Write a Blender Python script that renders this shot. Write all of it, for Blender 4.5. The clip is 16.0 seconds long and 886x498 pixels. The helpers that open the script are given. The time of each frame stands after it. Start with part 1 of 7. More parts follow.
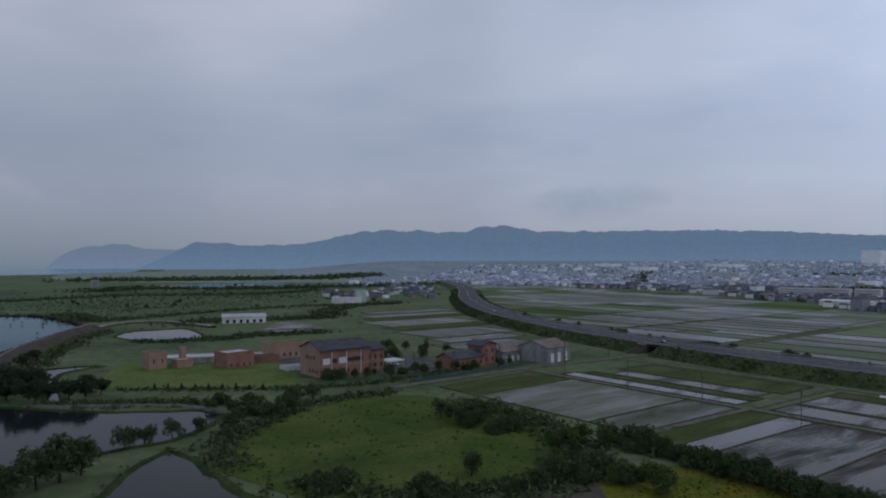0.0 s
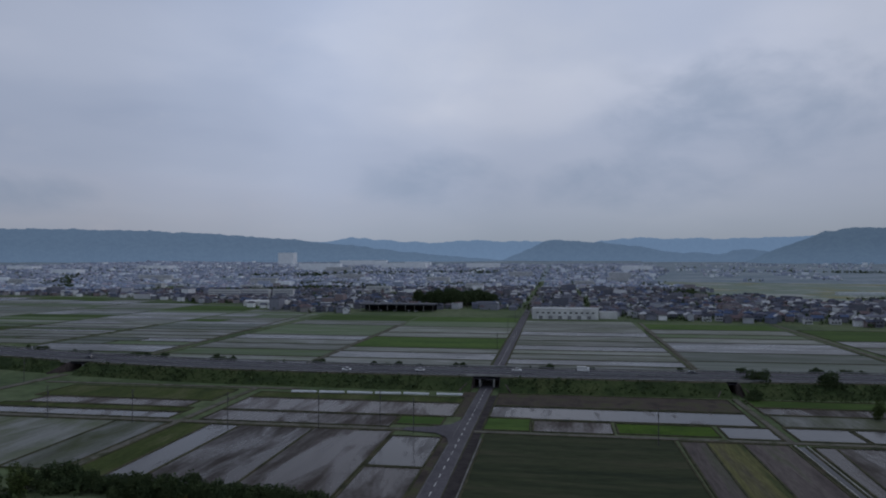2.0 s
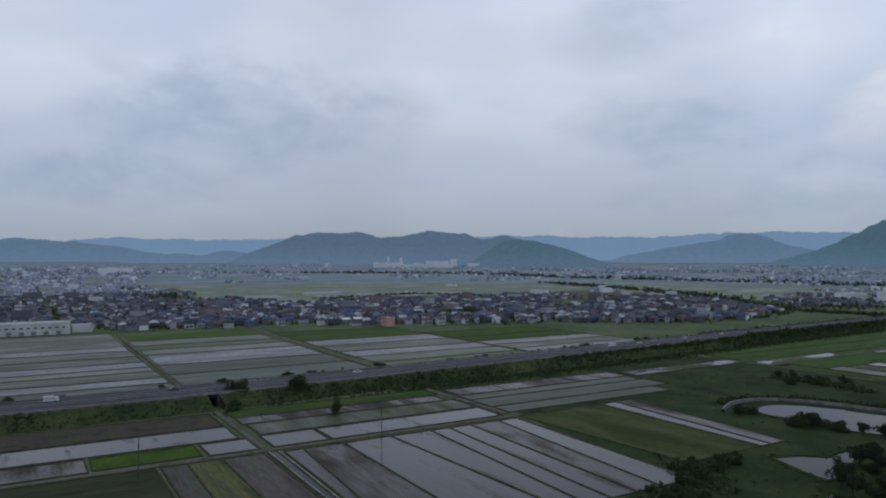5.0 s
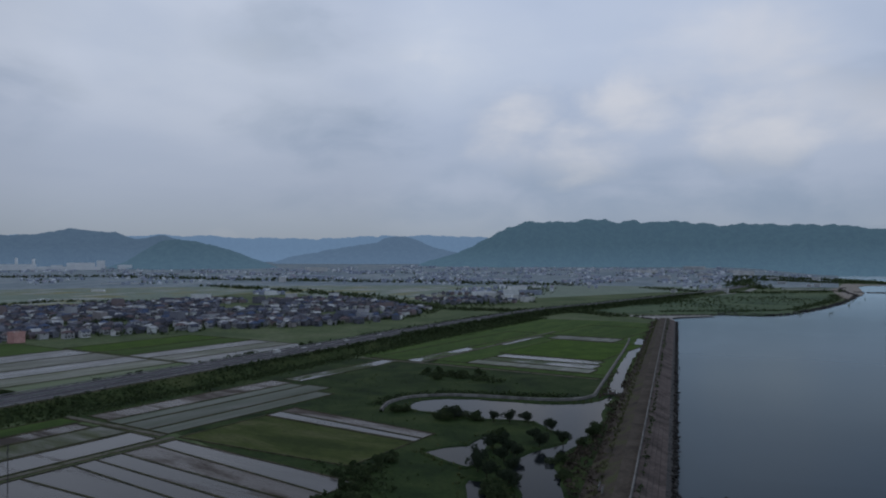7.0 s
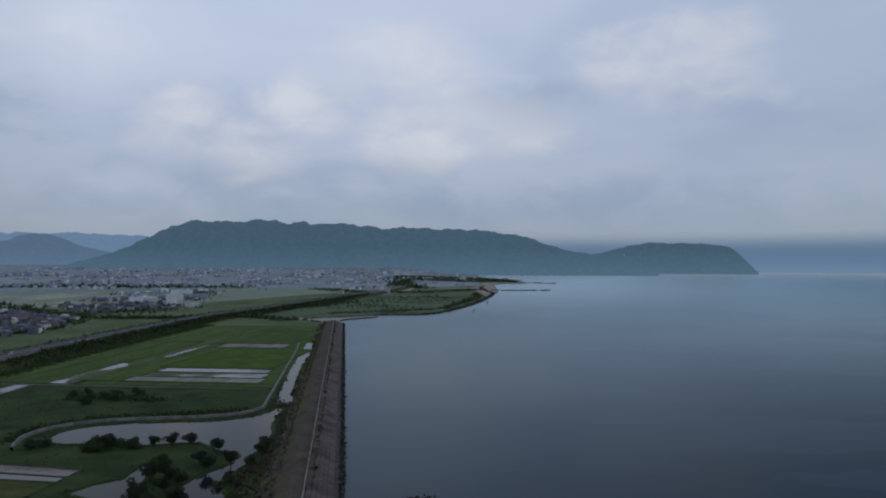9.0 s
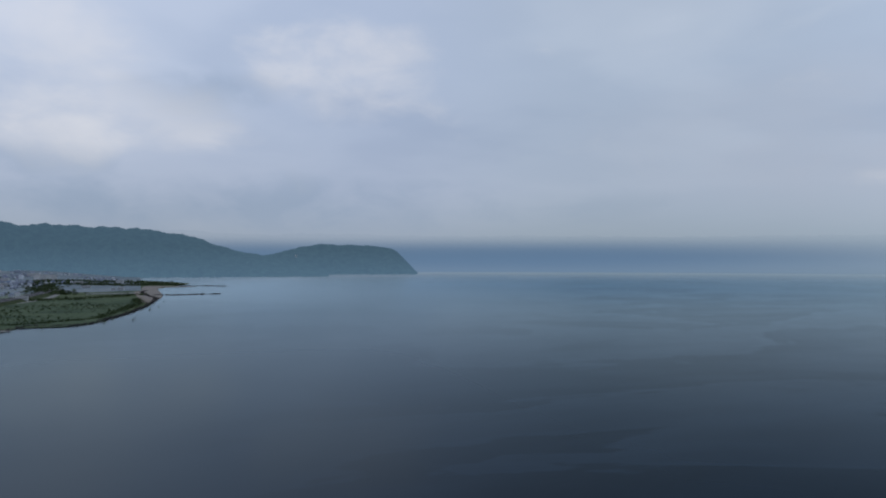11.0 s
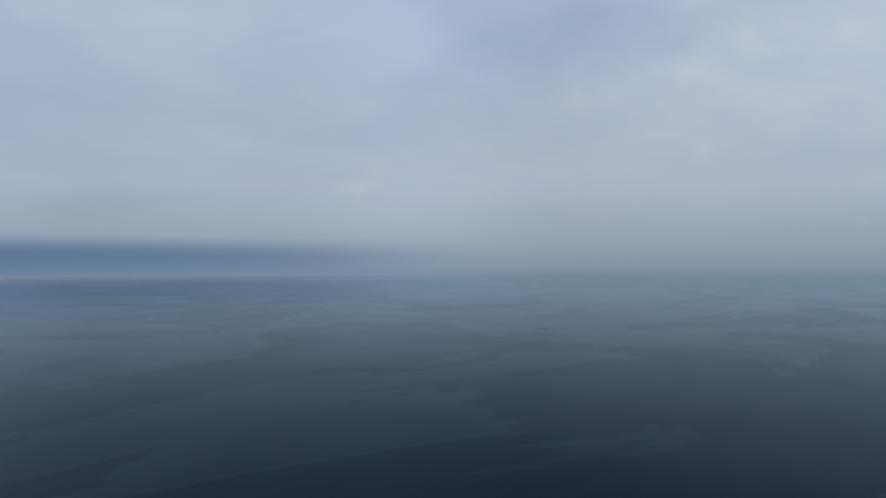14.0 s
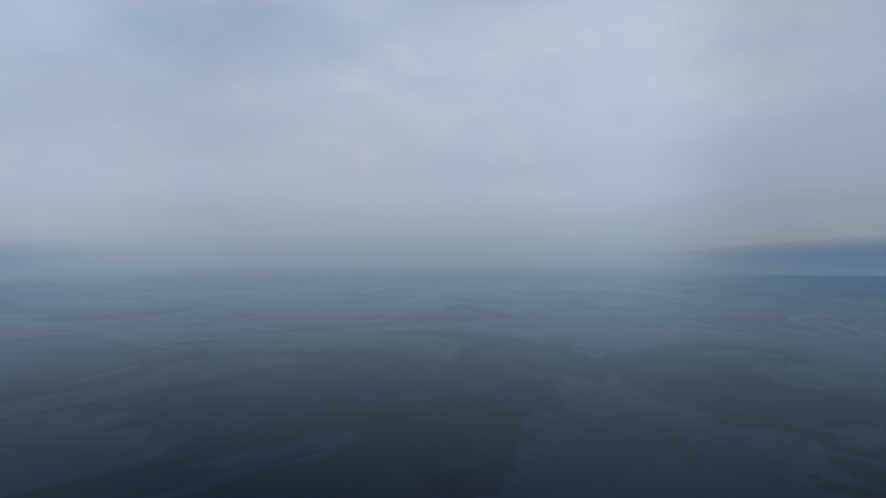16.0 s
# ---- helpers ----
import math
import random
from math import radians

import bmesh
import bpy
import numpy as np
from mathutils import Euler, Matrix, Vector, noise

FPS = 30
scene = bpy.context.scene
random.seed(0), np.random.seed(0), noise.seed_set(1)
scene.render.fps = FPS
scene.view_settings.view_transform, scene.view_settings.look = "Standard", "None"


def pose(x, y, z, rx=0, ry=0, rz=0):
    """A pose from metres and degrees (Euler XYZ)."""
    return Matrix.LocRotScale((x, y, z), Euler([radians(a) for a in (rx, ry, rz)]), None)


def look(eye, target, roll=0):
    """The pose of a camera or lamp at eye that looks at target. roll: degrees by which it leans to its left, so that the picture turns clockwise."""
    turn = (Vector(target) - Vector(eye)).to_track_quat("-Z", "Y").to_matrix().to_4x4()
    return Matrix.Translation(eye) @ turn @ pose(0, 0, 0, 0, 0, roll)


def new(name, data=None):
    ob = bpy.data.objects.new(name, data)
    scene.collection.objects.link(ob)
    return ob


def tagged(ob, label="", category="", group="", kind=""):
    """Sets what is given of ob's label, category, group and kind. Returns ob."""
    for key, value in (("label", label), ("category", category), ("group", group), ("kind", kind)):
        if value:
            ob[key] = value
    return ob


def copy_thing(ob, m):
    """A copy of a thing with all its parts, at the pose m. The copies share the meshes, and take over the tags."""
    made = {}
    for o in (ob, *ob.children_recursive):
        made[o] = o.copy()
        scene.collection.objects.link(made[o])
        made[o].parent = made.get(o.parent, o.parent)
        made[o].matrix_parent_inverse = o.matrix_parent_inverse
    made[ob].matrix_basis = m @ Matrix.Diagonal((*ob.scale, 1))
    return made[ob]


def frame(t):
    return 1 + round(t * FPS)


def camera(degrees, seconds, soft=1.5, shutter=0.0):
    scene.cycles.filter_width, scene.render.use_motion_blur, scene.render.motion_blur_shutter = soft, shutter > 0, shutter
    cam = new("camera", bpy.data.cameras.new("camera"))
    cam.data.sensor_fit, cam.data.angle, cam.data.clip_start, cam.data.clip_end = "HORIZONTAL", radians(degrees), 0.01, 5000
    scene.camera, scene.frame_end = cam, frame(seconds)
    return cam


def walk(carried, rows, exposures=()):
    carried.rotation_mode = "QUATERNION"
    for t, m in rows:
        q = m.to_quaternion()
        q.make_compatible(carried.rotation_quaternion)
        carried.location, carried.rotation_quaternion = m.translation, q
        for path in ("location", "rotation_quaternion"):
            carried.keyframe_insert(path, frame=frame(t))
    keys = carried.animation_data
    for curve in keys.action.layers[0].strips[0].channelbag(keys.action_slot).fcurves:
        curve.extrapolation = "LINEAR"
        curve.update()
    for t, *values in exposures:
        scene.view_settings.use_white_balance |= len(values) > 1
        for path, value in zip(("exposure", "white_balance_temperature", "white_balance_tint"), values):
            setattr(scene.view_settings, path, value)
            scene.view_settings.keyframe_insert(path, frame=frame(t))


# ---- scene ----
import colorsys
from functools import lru_cache

# ---------------------------------------------------------------- camera
cam = camera(64.1, 16.0, soft=2.0)
# seconds, x, y, z, yaw, pitch, roll: a drone that turns on the spot over the sea wall while it climbs
PATH = [
    (0.0, 0.0, 0.0, 51.01, -37.32, 0.91, 0.02),
    (0.5, 0.28, 0.18, 52.24, -49.07, 0.9, 0.02),
    (1.0, 0.56, 0.29, 53.44, -60.8, 0.93, -0.02),
    (1.5, 0.78, 0.49, 54.66, -71.6, 0.93, 0.0),
    (2.0, 0.85, 0.7, 55.88, -81.03, 0.93, -0.02),
    (2.5, 0.45, 0.99, 57.05, -87.85, 0.94, -0.01),
    (3.0, 0.12, 1.11, 58.17, -94.39, 0.94, 0.01),
    (3.5, 0.11, 1.18, 59.36, -101.04, 0.92, 0.02),
    (4.0, 0.37, 1.22, 60.49, -107.75, 0.9, 0.0),
    (4.5, 0.64, 1.13, 61.65, -114.46, 0.91, -0.02),
    (5.0, 0.73, 1.05, 62.75, -121.18, 0.91, -0.01),
    (7.5, 1.67, 1.27, 67.95, -154.43, 0.95, -0.01),
    (8.0, 1.8, 1.11, 69.17, -160.99, 0.94, 0.01),
    (8.5, 1.92, 0.84, 70.45, -167.52, 0.93, 0.0),
    (9.0, 2.03, 0.53, 71.78, -174.08, 0.94, 0.02),
    (9.5, 2.21, 0.24, 73.23, -180.67, 0.93, -0.01),
    (10.0, 2.48, 0.0, 74.72, -187.21, 0.94, 0.0),
    (12.5, 2.86, -0.54, 80.83, -219.42, 0.94, 0.0),
    (13.0, 2.86, -0.54, 82.05, -225.82, 0.94, 0.0),
    (13.5, 2.86, -0.54, 83.28, -232.42, 0.94, 0.0),
    (14.0, 2.86, -0.54, 84.5, -239.12, 0.94, 0.0),
    (14.5, 2.86, -0.54, 85.73, -245.72, 0.94, 0.0),
    (15.0, 2.86, -0.54, 86.95, -252.32, 0.94, 0.0),
    (15.5, 2.86, -0.54, 88.18, -259.02, 0.94, 0.0),
    (16.0, 2.86, -0.54, 89.4, -265.62, 0.94, 0.0),
]
walk(cam, [(t, pose(x, y, z, 90 + p, 0, w) @ pose(0, 0, 0, 0, 0, r)) for t, x, y, z, w, p, r in PATH],
     exposures=[(0, 0.12, 6500, 12), (0.5, -0.06, 6500, 13), (1, -0.14, 6500, 14), (1.5, -0.18, 6500, 13.5), (2, -0.12, 6500, 13), (2.5, 0.00, 6500, 12), (3, 0.12, 6500, 11), (4, 0.18, 6500, 10), (5, 0.18, 6500, 10), (6.2, 0.02, 6461, 10), (7.5, -0.12, 6420, 10), (8, -0.10, 6420, 10), (8.5, -0.04, 6420, 10), (9, 0.00, 6420, 10), (10, 0.06, 6420, 10), (12.5, 0.06, 6420, 10), (16, 0.00, 6420, 10)])

# ---------------------------------------------------------------- sky and sun
SUN_EL, SUN_AZ = 48.0, -40.0
world = bpy.data.worlds.new("overcast_sky")
scene.world = world
world.use_nodes = True
wn, wl = world.node_tree.nodes, world.node_tree.links
wn.clear()


def wnode(kind, **kw):
    n = wn.new(kind)
    for k, v in kw.items():
        n.inputs[k].default_value = v
    return n


def wmath(op, a, b=None, c=None, clamp=False):
    n = wn.new("ShaderNodeMath")
    n.operation, n.use_clamp = op, clamp
    for i, v in enumerate((a, b, c)):
        if v is None:
            continue
        if isinstance(v, (int, float)):
            n.inputs[i].default_value = v
        else:
            wl.new(v, n.inputs[i])
    return n.outputs[0]


def wramp(fac, stops, mode="EASE"):
    n = wn.new("ShaderNodeValToRGB")
    n.color_ramp.interpolation = mode
    e = n.color_ramp.elements
    while len(e) < len(stops):
        e.new(0.5)
    for el, (p, c) in zip(e, stops):
        el.position, el.color = p, (*c, 1)
    wl.new(fac, n.inputs[0])
    return n.outputs[0]


def wmix(fac, a, b, mode="MIX"):
    n = wn.new("ShaderNodeMix")
    n.data_type, n.blend_type = "RGBA", mode
    for i, v in ((0, fac), (6, a), (7, b)):
        if isinstance(v, (int, float)):
            n.inputs[i].default_value = v
        elif isinstance(v, tuple):
            n.inputs[i].default_value = (*v, 1)
        else:
            wl.new(v, n.inputs[i])
    return n.outputs[2]


coord = wn.new("ShaderNodeTexCoord")
sep = wn.new("ShaderNodeSeparateXYZ")
wl.new(coord.outputs["Generated"], sep.inputs[0])
dx, dy, dz = sep.outputs
# cloud layer: the way to the sky laid on a flat deck, squeezed towards the horizon
deck = wmath("ADD", wmath("MAXIMUM", dz, 0.0), 0.16)
flat = wn.new("ShaderNodeCombineXYZ")
wl.new(wmath("DIVIDE", dx, deck), flat.inputs[0])
wl.new(wmath("DIVIDE", dy, deck), flat.inputs[1])
wl.new(wmath("MULTIPLY", dz, 2.5), flat.inputs[2])
big = wnode("ShaderNodeTexNoise", Scale=0.62, Detail=3.0, Roughness=0.42, Distortion=0.2)
small = wnode("ShaderNodeTexNoise", Scale=1.9, Detail=4.0, Roughness=0.5, Distortion=0.2)
wl.new(flat.outputs[0], big.inputs["Vector"])
wl.new(flat.outputs[0], small.inputs["Vector"])
cloud = wmath("ADD", wmath("MULTIPLY", big.outputs[0], 0.78), wmath("MULTIPLY", small.outputs[0], 0.22))
cloud_col = wramp(cloud, [(0.32, (0.295, 0.362, 0.495)), (0.45, (0.362, 0.427, 0.556)), (0.56, (0.415, 0.476, 0.60)), (0.70, (0.50, 0.552, 0.665))])
# haze near the horizon
haze_col = wramp(wmath("ADD", wmath("MULTIPLY", dz, 2.0), 0.5), [(0.0, (0.10, 0.13, 0.17)), (0.44, (0.15, 0.21, 0.28)), (0.49, (0.225, 0.295, 0.385)), (0.55, (0.275, 0.335, 0.42)), (0.7, (0.34, 0.39, 0.50))], "LINEAR")
haze_fac = wmath("SUBTRACT", 1.0, wmath("MULTIPLY", wmath("SUBTRACT", dz, 0.03), 4.5, clamp=True), clamp=True)
sky_mix = wmix(haze_fac, cloud_col, haze_col)
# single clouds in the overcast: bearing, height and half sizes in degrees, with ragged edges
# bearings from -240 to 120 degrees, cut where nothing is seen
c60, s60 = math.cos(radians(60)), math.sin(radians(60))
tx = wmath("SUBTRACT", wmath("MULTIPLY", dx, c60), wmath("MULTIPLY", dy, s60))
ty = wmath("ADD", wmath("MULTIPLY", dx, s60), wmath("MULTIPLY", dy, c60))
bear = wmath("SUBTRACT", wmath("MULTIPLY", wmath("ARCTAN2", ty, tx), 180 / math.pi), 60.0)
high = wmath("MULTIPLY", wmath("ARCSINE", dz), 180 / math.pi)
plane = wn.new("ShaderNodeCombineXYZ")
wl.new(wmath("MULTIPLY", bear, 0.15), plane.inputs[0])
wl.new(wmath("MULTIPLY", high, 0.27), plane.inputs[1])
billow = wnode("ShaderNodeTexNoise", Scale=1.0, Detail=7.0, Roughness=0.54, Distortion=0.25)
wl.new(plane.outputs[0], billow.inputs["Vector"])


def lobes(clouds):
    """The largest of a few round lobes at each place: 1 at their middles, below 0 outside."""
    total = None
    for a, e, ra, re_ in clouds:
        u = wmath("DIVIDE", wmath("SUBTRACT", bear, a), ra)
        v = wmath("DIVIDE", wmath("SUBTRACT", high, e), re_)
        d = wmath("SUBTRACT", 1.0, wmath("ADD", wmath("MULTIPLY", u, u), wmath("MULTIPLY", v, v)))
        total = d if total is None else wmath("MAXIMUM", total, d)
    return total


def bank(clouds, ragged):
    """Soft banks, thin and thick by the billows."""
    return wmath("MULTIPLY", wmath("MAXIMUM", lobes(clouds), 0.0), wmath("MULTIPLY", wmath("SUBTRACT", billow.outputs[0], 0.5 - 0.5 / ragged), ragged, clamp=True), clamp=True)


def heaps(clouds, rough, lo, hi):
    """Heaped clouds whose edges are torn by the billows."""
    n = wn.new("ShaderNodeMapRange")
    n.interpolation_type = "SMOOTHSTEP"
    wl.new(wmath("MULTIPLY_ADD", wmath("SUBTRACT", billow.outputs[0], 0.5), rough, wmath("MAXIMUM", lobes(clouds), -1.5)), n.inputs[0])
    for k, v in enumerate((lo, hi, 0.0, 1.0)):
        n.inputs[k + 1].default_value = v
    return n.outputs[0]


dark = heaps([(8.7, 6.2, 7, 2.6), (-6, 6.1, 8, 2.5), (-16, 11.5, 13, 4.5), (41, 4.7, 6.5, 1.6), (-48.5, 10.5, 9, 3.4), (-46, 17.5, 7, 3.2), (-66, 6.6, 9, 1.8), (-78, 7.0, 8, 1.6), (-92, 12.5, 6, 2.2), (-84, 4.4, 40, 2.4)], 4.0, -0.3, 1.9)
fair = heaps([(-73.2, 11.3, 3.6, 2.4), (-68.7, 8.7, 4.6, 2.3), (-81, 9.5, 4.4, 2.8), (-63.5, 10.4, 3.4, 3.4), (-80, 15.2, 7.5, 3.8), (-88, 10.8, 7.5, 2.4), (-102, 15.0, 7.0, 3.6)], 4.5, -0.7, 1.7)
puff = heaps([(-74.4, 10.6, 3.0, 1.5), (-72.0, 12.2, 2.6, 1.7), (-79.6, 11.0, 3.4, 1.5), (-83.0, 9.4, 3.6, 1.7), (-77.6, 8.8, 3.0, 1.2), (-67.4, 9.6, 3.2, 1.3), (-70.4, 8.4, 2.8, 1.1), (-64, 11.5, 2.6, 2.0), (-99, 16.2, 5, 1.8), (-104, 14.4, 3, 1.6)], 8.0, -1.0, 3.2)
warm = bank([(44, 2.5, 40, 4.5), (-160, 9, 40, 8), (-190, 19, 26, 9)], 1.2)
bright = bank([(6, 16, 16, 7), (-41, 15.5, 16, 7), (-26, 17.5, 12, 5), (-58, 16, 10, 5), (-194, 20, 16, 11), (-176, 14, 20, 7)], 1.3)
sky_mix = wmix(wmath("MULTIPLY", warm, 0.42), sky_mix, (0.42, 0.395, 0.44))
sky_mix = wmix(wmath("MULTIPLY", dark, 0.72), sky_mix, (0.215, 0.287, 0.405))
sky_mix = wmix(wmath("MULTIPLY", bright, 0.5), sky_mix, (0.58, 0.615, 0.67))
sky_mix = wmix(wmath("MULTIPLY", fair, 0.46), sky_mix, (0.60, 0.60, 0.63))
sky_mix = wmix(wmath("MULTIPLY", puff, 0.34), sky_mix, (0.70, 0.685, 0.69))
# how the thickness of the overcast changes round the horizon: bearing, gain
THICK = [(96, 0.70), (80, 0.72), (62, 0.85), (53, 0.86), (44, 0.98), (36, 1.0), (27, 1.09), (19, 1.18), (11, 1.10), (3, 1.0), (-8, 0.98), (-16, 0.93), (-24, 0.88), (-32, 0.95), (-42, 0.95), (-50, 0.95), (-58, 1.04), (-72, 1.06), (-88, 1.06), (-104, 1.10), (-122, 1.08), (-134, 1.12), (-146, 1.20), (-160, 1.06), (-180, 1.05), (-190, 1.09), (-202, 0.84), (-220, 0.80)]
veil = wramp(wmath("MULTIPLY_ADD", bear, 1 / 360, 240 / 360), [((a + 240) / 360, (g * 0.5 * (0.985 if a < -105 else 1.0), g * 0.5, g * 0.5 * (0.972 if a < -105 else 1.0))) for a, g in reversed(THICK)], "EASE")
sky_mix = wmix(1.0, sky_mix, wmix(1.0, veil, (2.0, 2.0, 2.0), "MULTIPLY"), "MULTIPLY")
# the overcast is brighter about the hidden sun, overhead too
ga = radians(SUN_AZ)
toward = wmath("ADD", wmath("MULTIPLY", dx, math.cos(ga)), wmath("MULTIPLY", dy, math.sin(ga)))
rise = wmath("MAXIMUM", dz, 0.0)
glow = wmath("MULTIPLY_ADD", wmath("MULTIPLY", wmath("MAXIMUM", toward, 0.0), rise), 0.75, 0.95)
glow = wmath("ADD", glow, wmath("MULTIPLY", wmath("MULTIPLY", wmath("MAXIMUM", wmath("MULTIPLY", toward, -1.0), 0.0), rise), 0.75))
glow = wmath("MULTIPLY", glow, wmath("SUBTRACT", 1.0, wmath("MULTIPLY", wmath("SUBTRACT", dz, 0.40, clamp=True), 0.75)))
comb = wn.new("ShaderNodeCombineColor")
for i in range(3):
    wl.new(glow, comb.inputs[i])
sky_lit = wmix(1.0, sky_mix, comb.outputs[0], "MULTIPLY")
clear = wn.new("ShaderNodeTexSky")
clear.sky_type, clear.sun_disc = "NISHITA", False
clear.sun_elevation, clear.sun_rotation = radians(SUN_EL), radians(90 - SUN_AZ)
clear_dim = wmix(1.0, clear.outputs[0], (0.10, 0.10, 0.10), "MULTIPLY")
bg = wn.new("ShaderNodeBackground")
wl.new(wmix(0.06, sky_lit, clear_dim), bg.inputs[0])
bg.inputs[1].default_value = 1.0
wout = wn.new("ShaderNodeOutputWorld")
wl.new(bg.outputs[0], wout.inputs[0])

sun = new("sun", bpy.data.lights.new("sun", "SUN"))
sun.data.energy, sun.data.angle, sun.data.color = 0.3, radians(20), (1.0, 0.96, 0.9)
sd = Vector((math.cos(radians(SUN_EL)) * math.cos(ga), math.cos(radians(SUN_EL)) * math.sin(ga), math.sin(radians(SUN_EL))))
sun.matrix_world = look(sd * 300, (0, 0, 0))


# ---------------------------------------------------------------- materials
def mnode(nt, kind, **kw):
    n = nt.nodes.new(kind)
    for k, v in kw.items():
        n.inputs[k].default_value = v
    return n


def mmix(nt, fac, a, b, mode="MIX"):
    n = nt.nodes.new("ShaderNodeMix")
    n.data_type, n.blend_type = "RGBA", mode
    for i, v in ((0, fac), (6, a), (7, b)):
        if isinstance(v, (int, float)):
            n.inputs[i].default_value = v
        elif isinstance(v, tuple):
            n.inputs[i].default_value = (*v[:3], 1)
        else:
            nt.links.new(v, n.inputs[i])
    return n.outputs[2]


def mramp(nt, fac, stops, mode="LINEAR"):
    n = nt.nodes.new("ShaderNodeValToRGB")
    n.color_ramp.interpolation = mode
    e = n.color_ramp.elements
    while len(e) < len(stops):
        e.new(0.5)
    for el, (p, c) in zip(e, stops):
        el.position = p
        el.color = (*c, 1) if isinstance(c, tuple) else (c, c, c, 1)
    nt.links.new(fac, n.inputs[0])
    return n.outputs[0]


def shifted(nt, stretch=(1, 1, 1), spread=0.0):
    """Object coordinates in metres, moved about by the object's own random number."""
    co = nt.nodes.new("ShaderNodeTexCoord")
    mp = nt.nodes.new("ShaderNodeMapping")
    mp.inputs["Scale"].default_value = stretch
    nt.links.new(co.outputs["Object"], mp.inputs[0])
    if spread:
        inf = nt.nodes.new("ShaderNodeObjectInfo")
        mul = nt.nodes.new("ShaderNodeMath")
        mul.operation = "MULTIPLY"
        mul.inputs[1].default_value = spread
        nt.links.new(inf.outputs["Random"], mul.inputs[0])
        nt.links.new(mul.outputs[0], mp.inputs["Location"])
    return mp.outputs[0]


def start_mat(name, rough, spec=0.3):
    m = bpy.data.materials.new(name)
    m.use_nodes = True
    nt = m.node_tree
    p = nt.nodes["Principled BSDF"]
    p.inputs["Roughness"].default_value = rough
    p.inputs["Specular IOR Level"].default_value = spec
    return m, nt, p


def surface(name, c1, c2, scale, rough=0.9, bump=0.3, fine=9.0, c3=None, spec=0.07, stretch=(1, 1, 1), vary=0.0, island=0.0, metal=0.0, mottle=0.65):
    """Two scales of mottling and relief; vary: by object, island: by joined piece."""
    m, nt, p = start_mat(name, rough, spec)
    p.inputs["Metallic"].default_value = metal
    co = shifted(nt, stretch, 60.0 if vary else 0.0)
    n1 = mnode(nt, "ShaderNodeTexNoise", Scale=scale, Detail=6.0, Roughness=0.6, Distortion=0.4)
    n2 = mnode(nt, "ShaderNodeTexNoise", Scale=scale * fine, Detail=4.0, Roughness=0.6)
    nt.links.new(co, n1.inputs["Vector"])
    nt.links.new(co, n2.inputs["Vector"])
    stops = [(0.36, c1), (0.62, c2)] if c3 is None else [(0.34, c1), (0.5, c2), (0.66, c3)]
    col = mramp(nt, n1.outputs[0], stops)
    col = mmix(nt, mottle, col, mramp(nt, n2.outputs[0], [(0.3, 0.55), (0.7, 1.35)]), "MULTIPLY")
    if vary or island:
        inf = nt.nodes.new("ShaderNodeObjectInfo" if vary else "ShaderNodeNewGeometry")
        amount = vary or island
        out = inf.outputs["Random" if vary else "Random Per Island"]
        col = mmix(nt, 1.0, col, mramp(nt, out, [(0.0, 1 - amount), (1.0, 1 + amount)]), "MULTIPLY")
    nt.links.new(col, p.inputs["Base Color"])
    if bump:
        b = mnode(nt, "ShaderNodeBump", Strength=bump, Distance=0.15)
        nt.links.new(n2.outputs[0], b.inputs["Height"])
        nt.links.new(b.outputs[0], p.inputs["Normal"])
    return m


def palette(name, colours, rough=0.7, source="Random Per Island", spec=0.3):
    """One of a few paints for each joined piece or object, a little weathered."""
    m, nt, p = start_mat(name, rough, spec)
    if source == "Random":
        out = nt.nodes.new("ShaderNodeObjectInfo").outputs["Random"]
    else:
        out = nt.nodes.new("ShaderNodeNewGeometry").outputs[source]
    col = mramp(nt, out, [(i / len(colours), c) for i, c in enumerate(colours)], "CONSTANT")
    n2 = mnode(nt, "ShaderNodeTexNoise", Scale=0.5, Detail=5.0)
    nt.links.new(shifted(nt), n2.inputs["Vector"])
    col = mmix(nt, 0.5, col, mramp(nt, n2.outputs[0], [(0.3, 0.7), (0.7, 1.2)]), "MULTIPLY")
    nt.links.new(col, p.inputs["Base Color"])
    return m


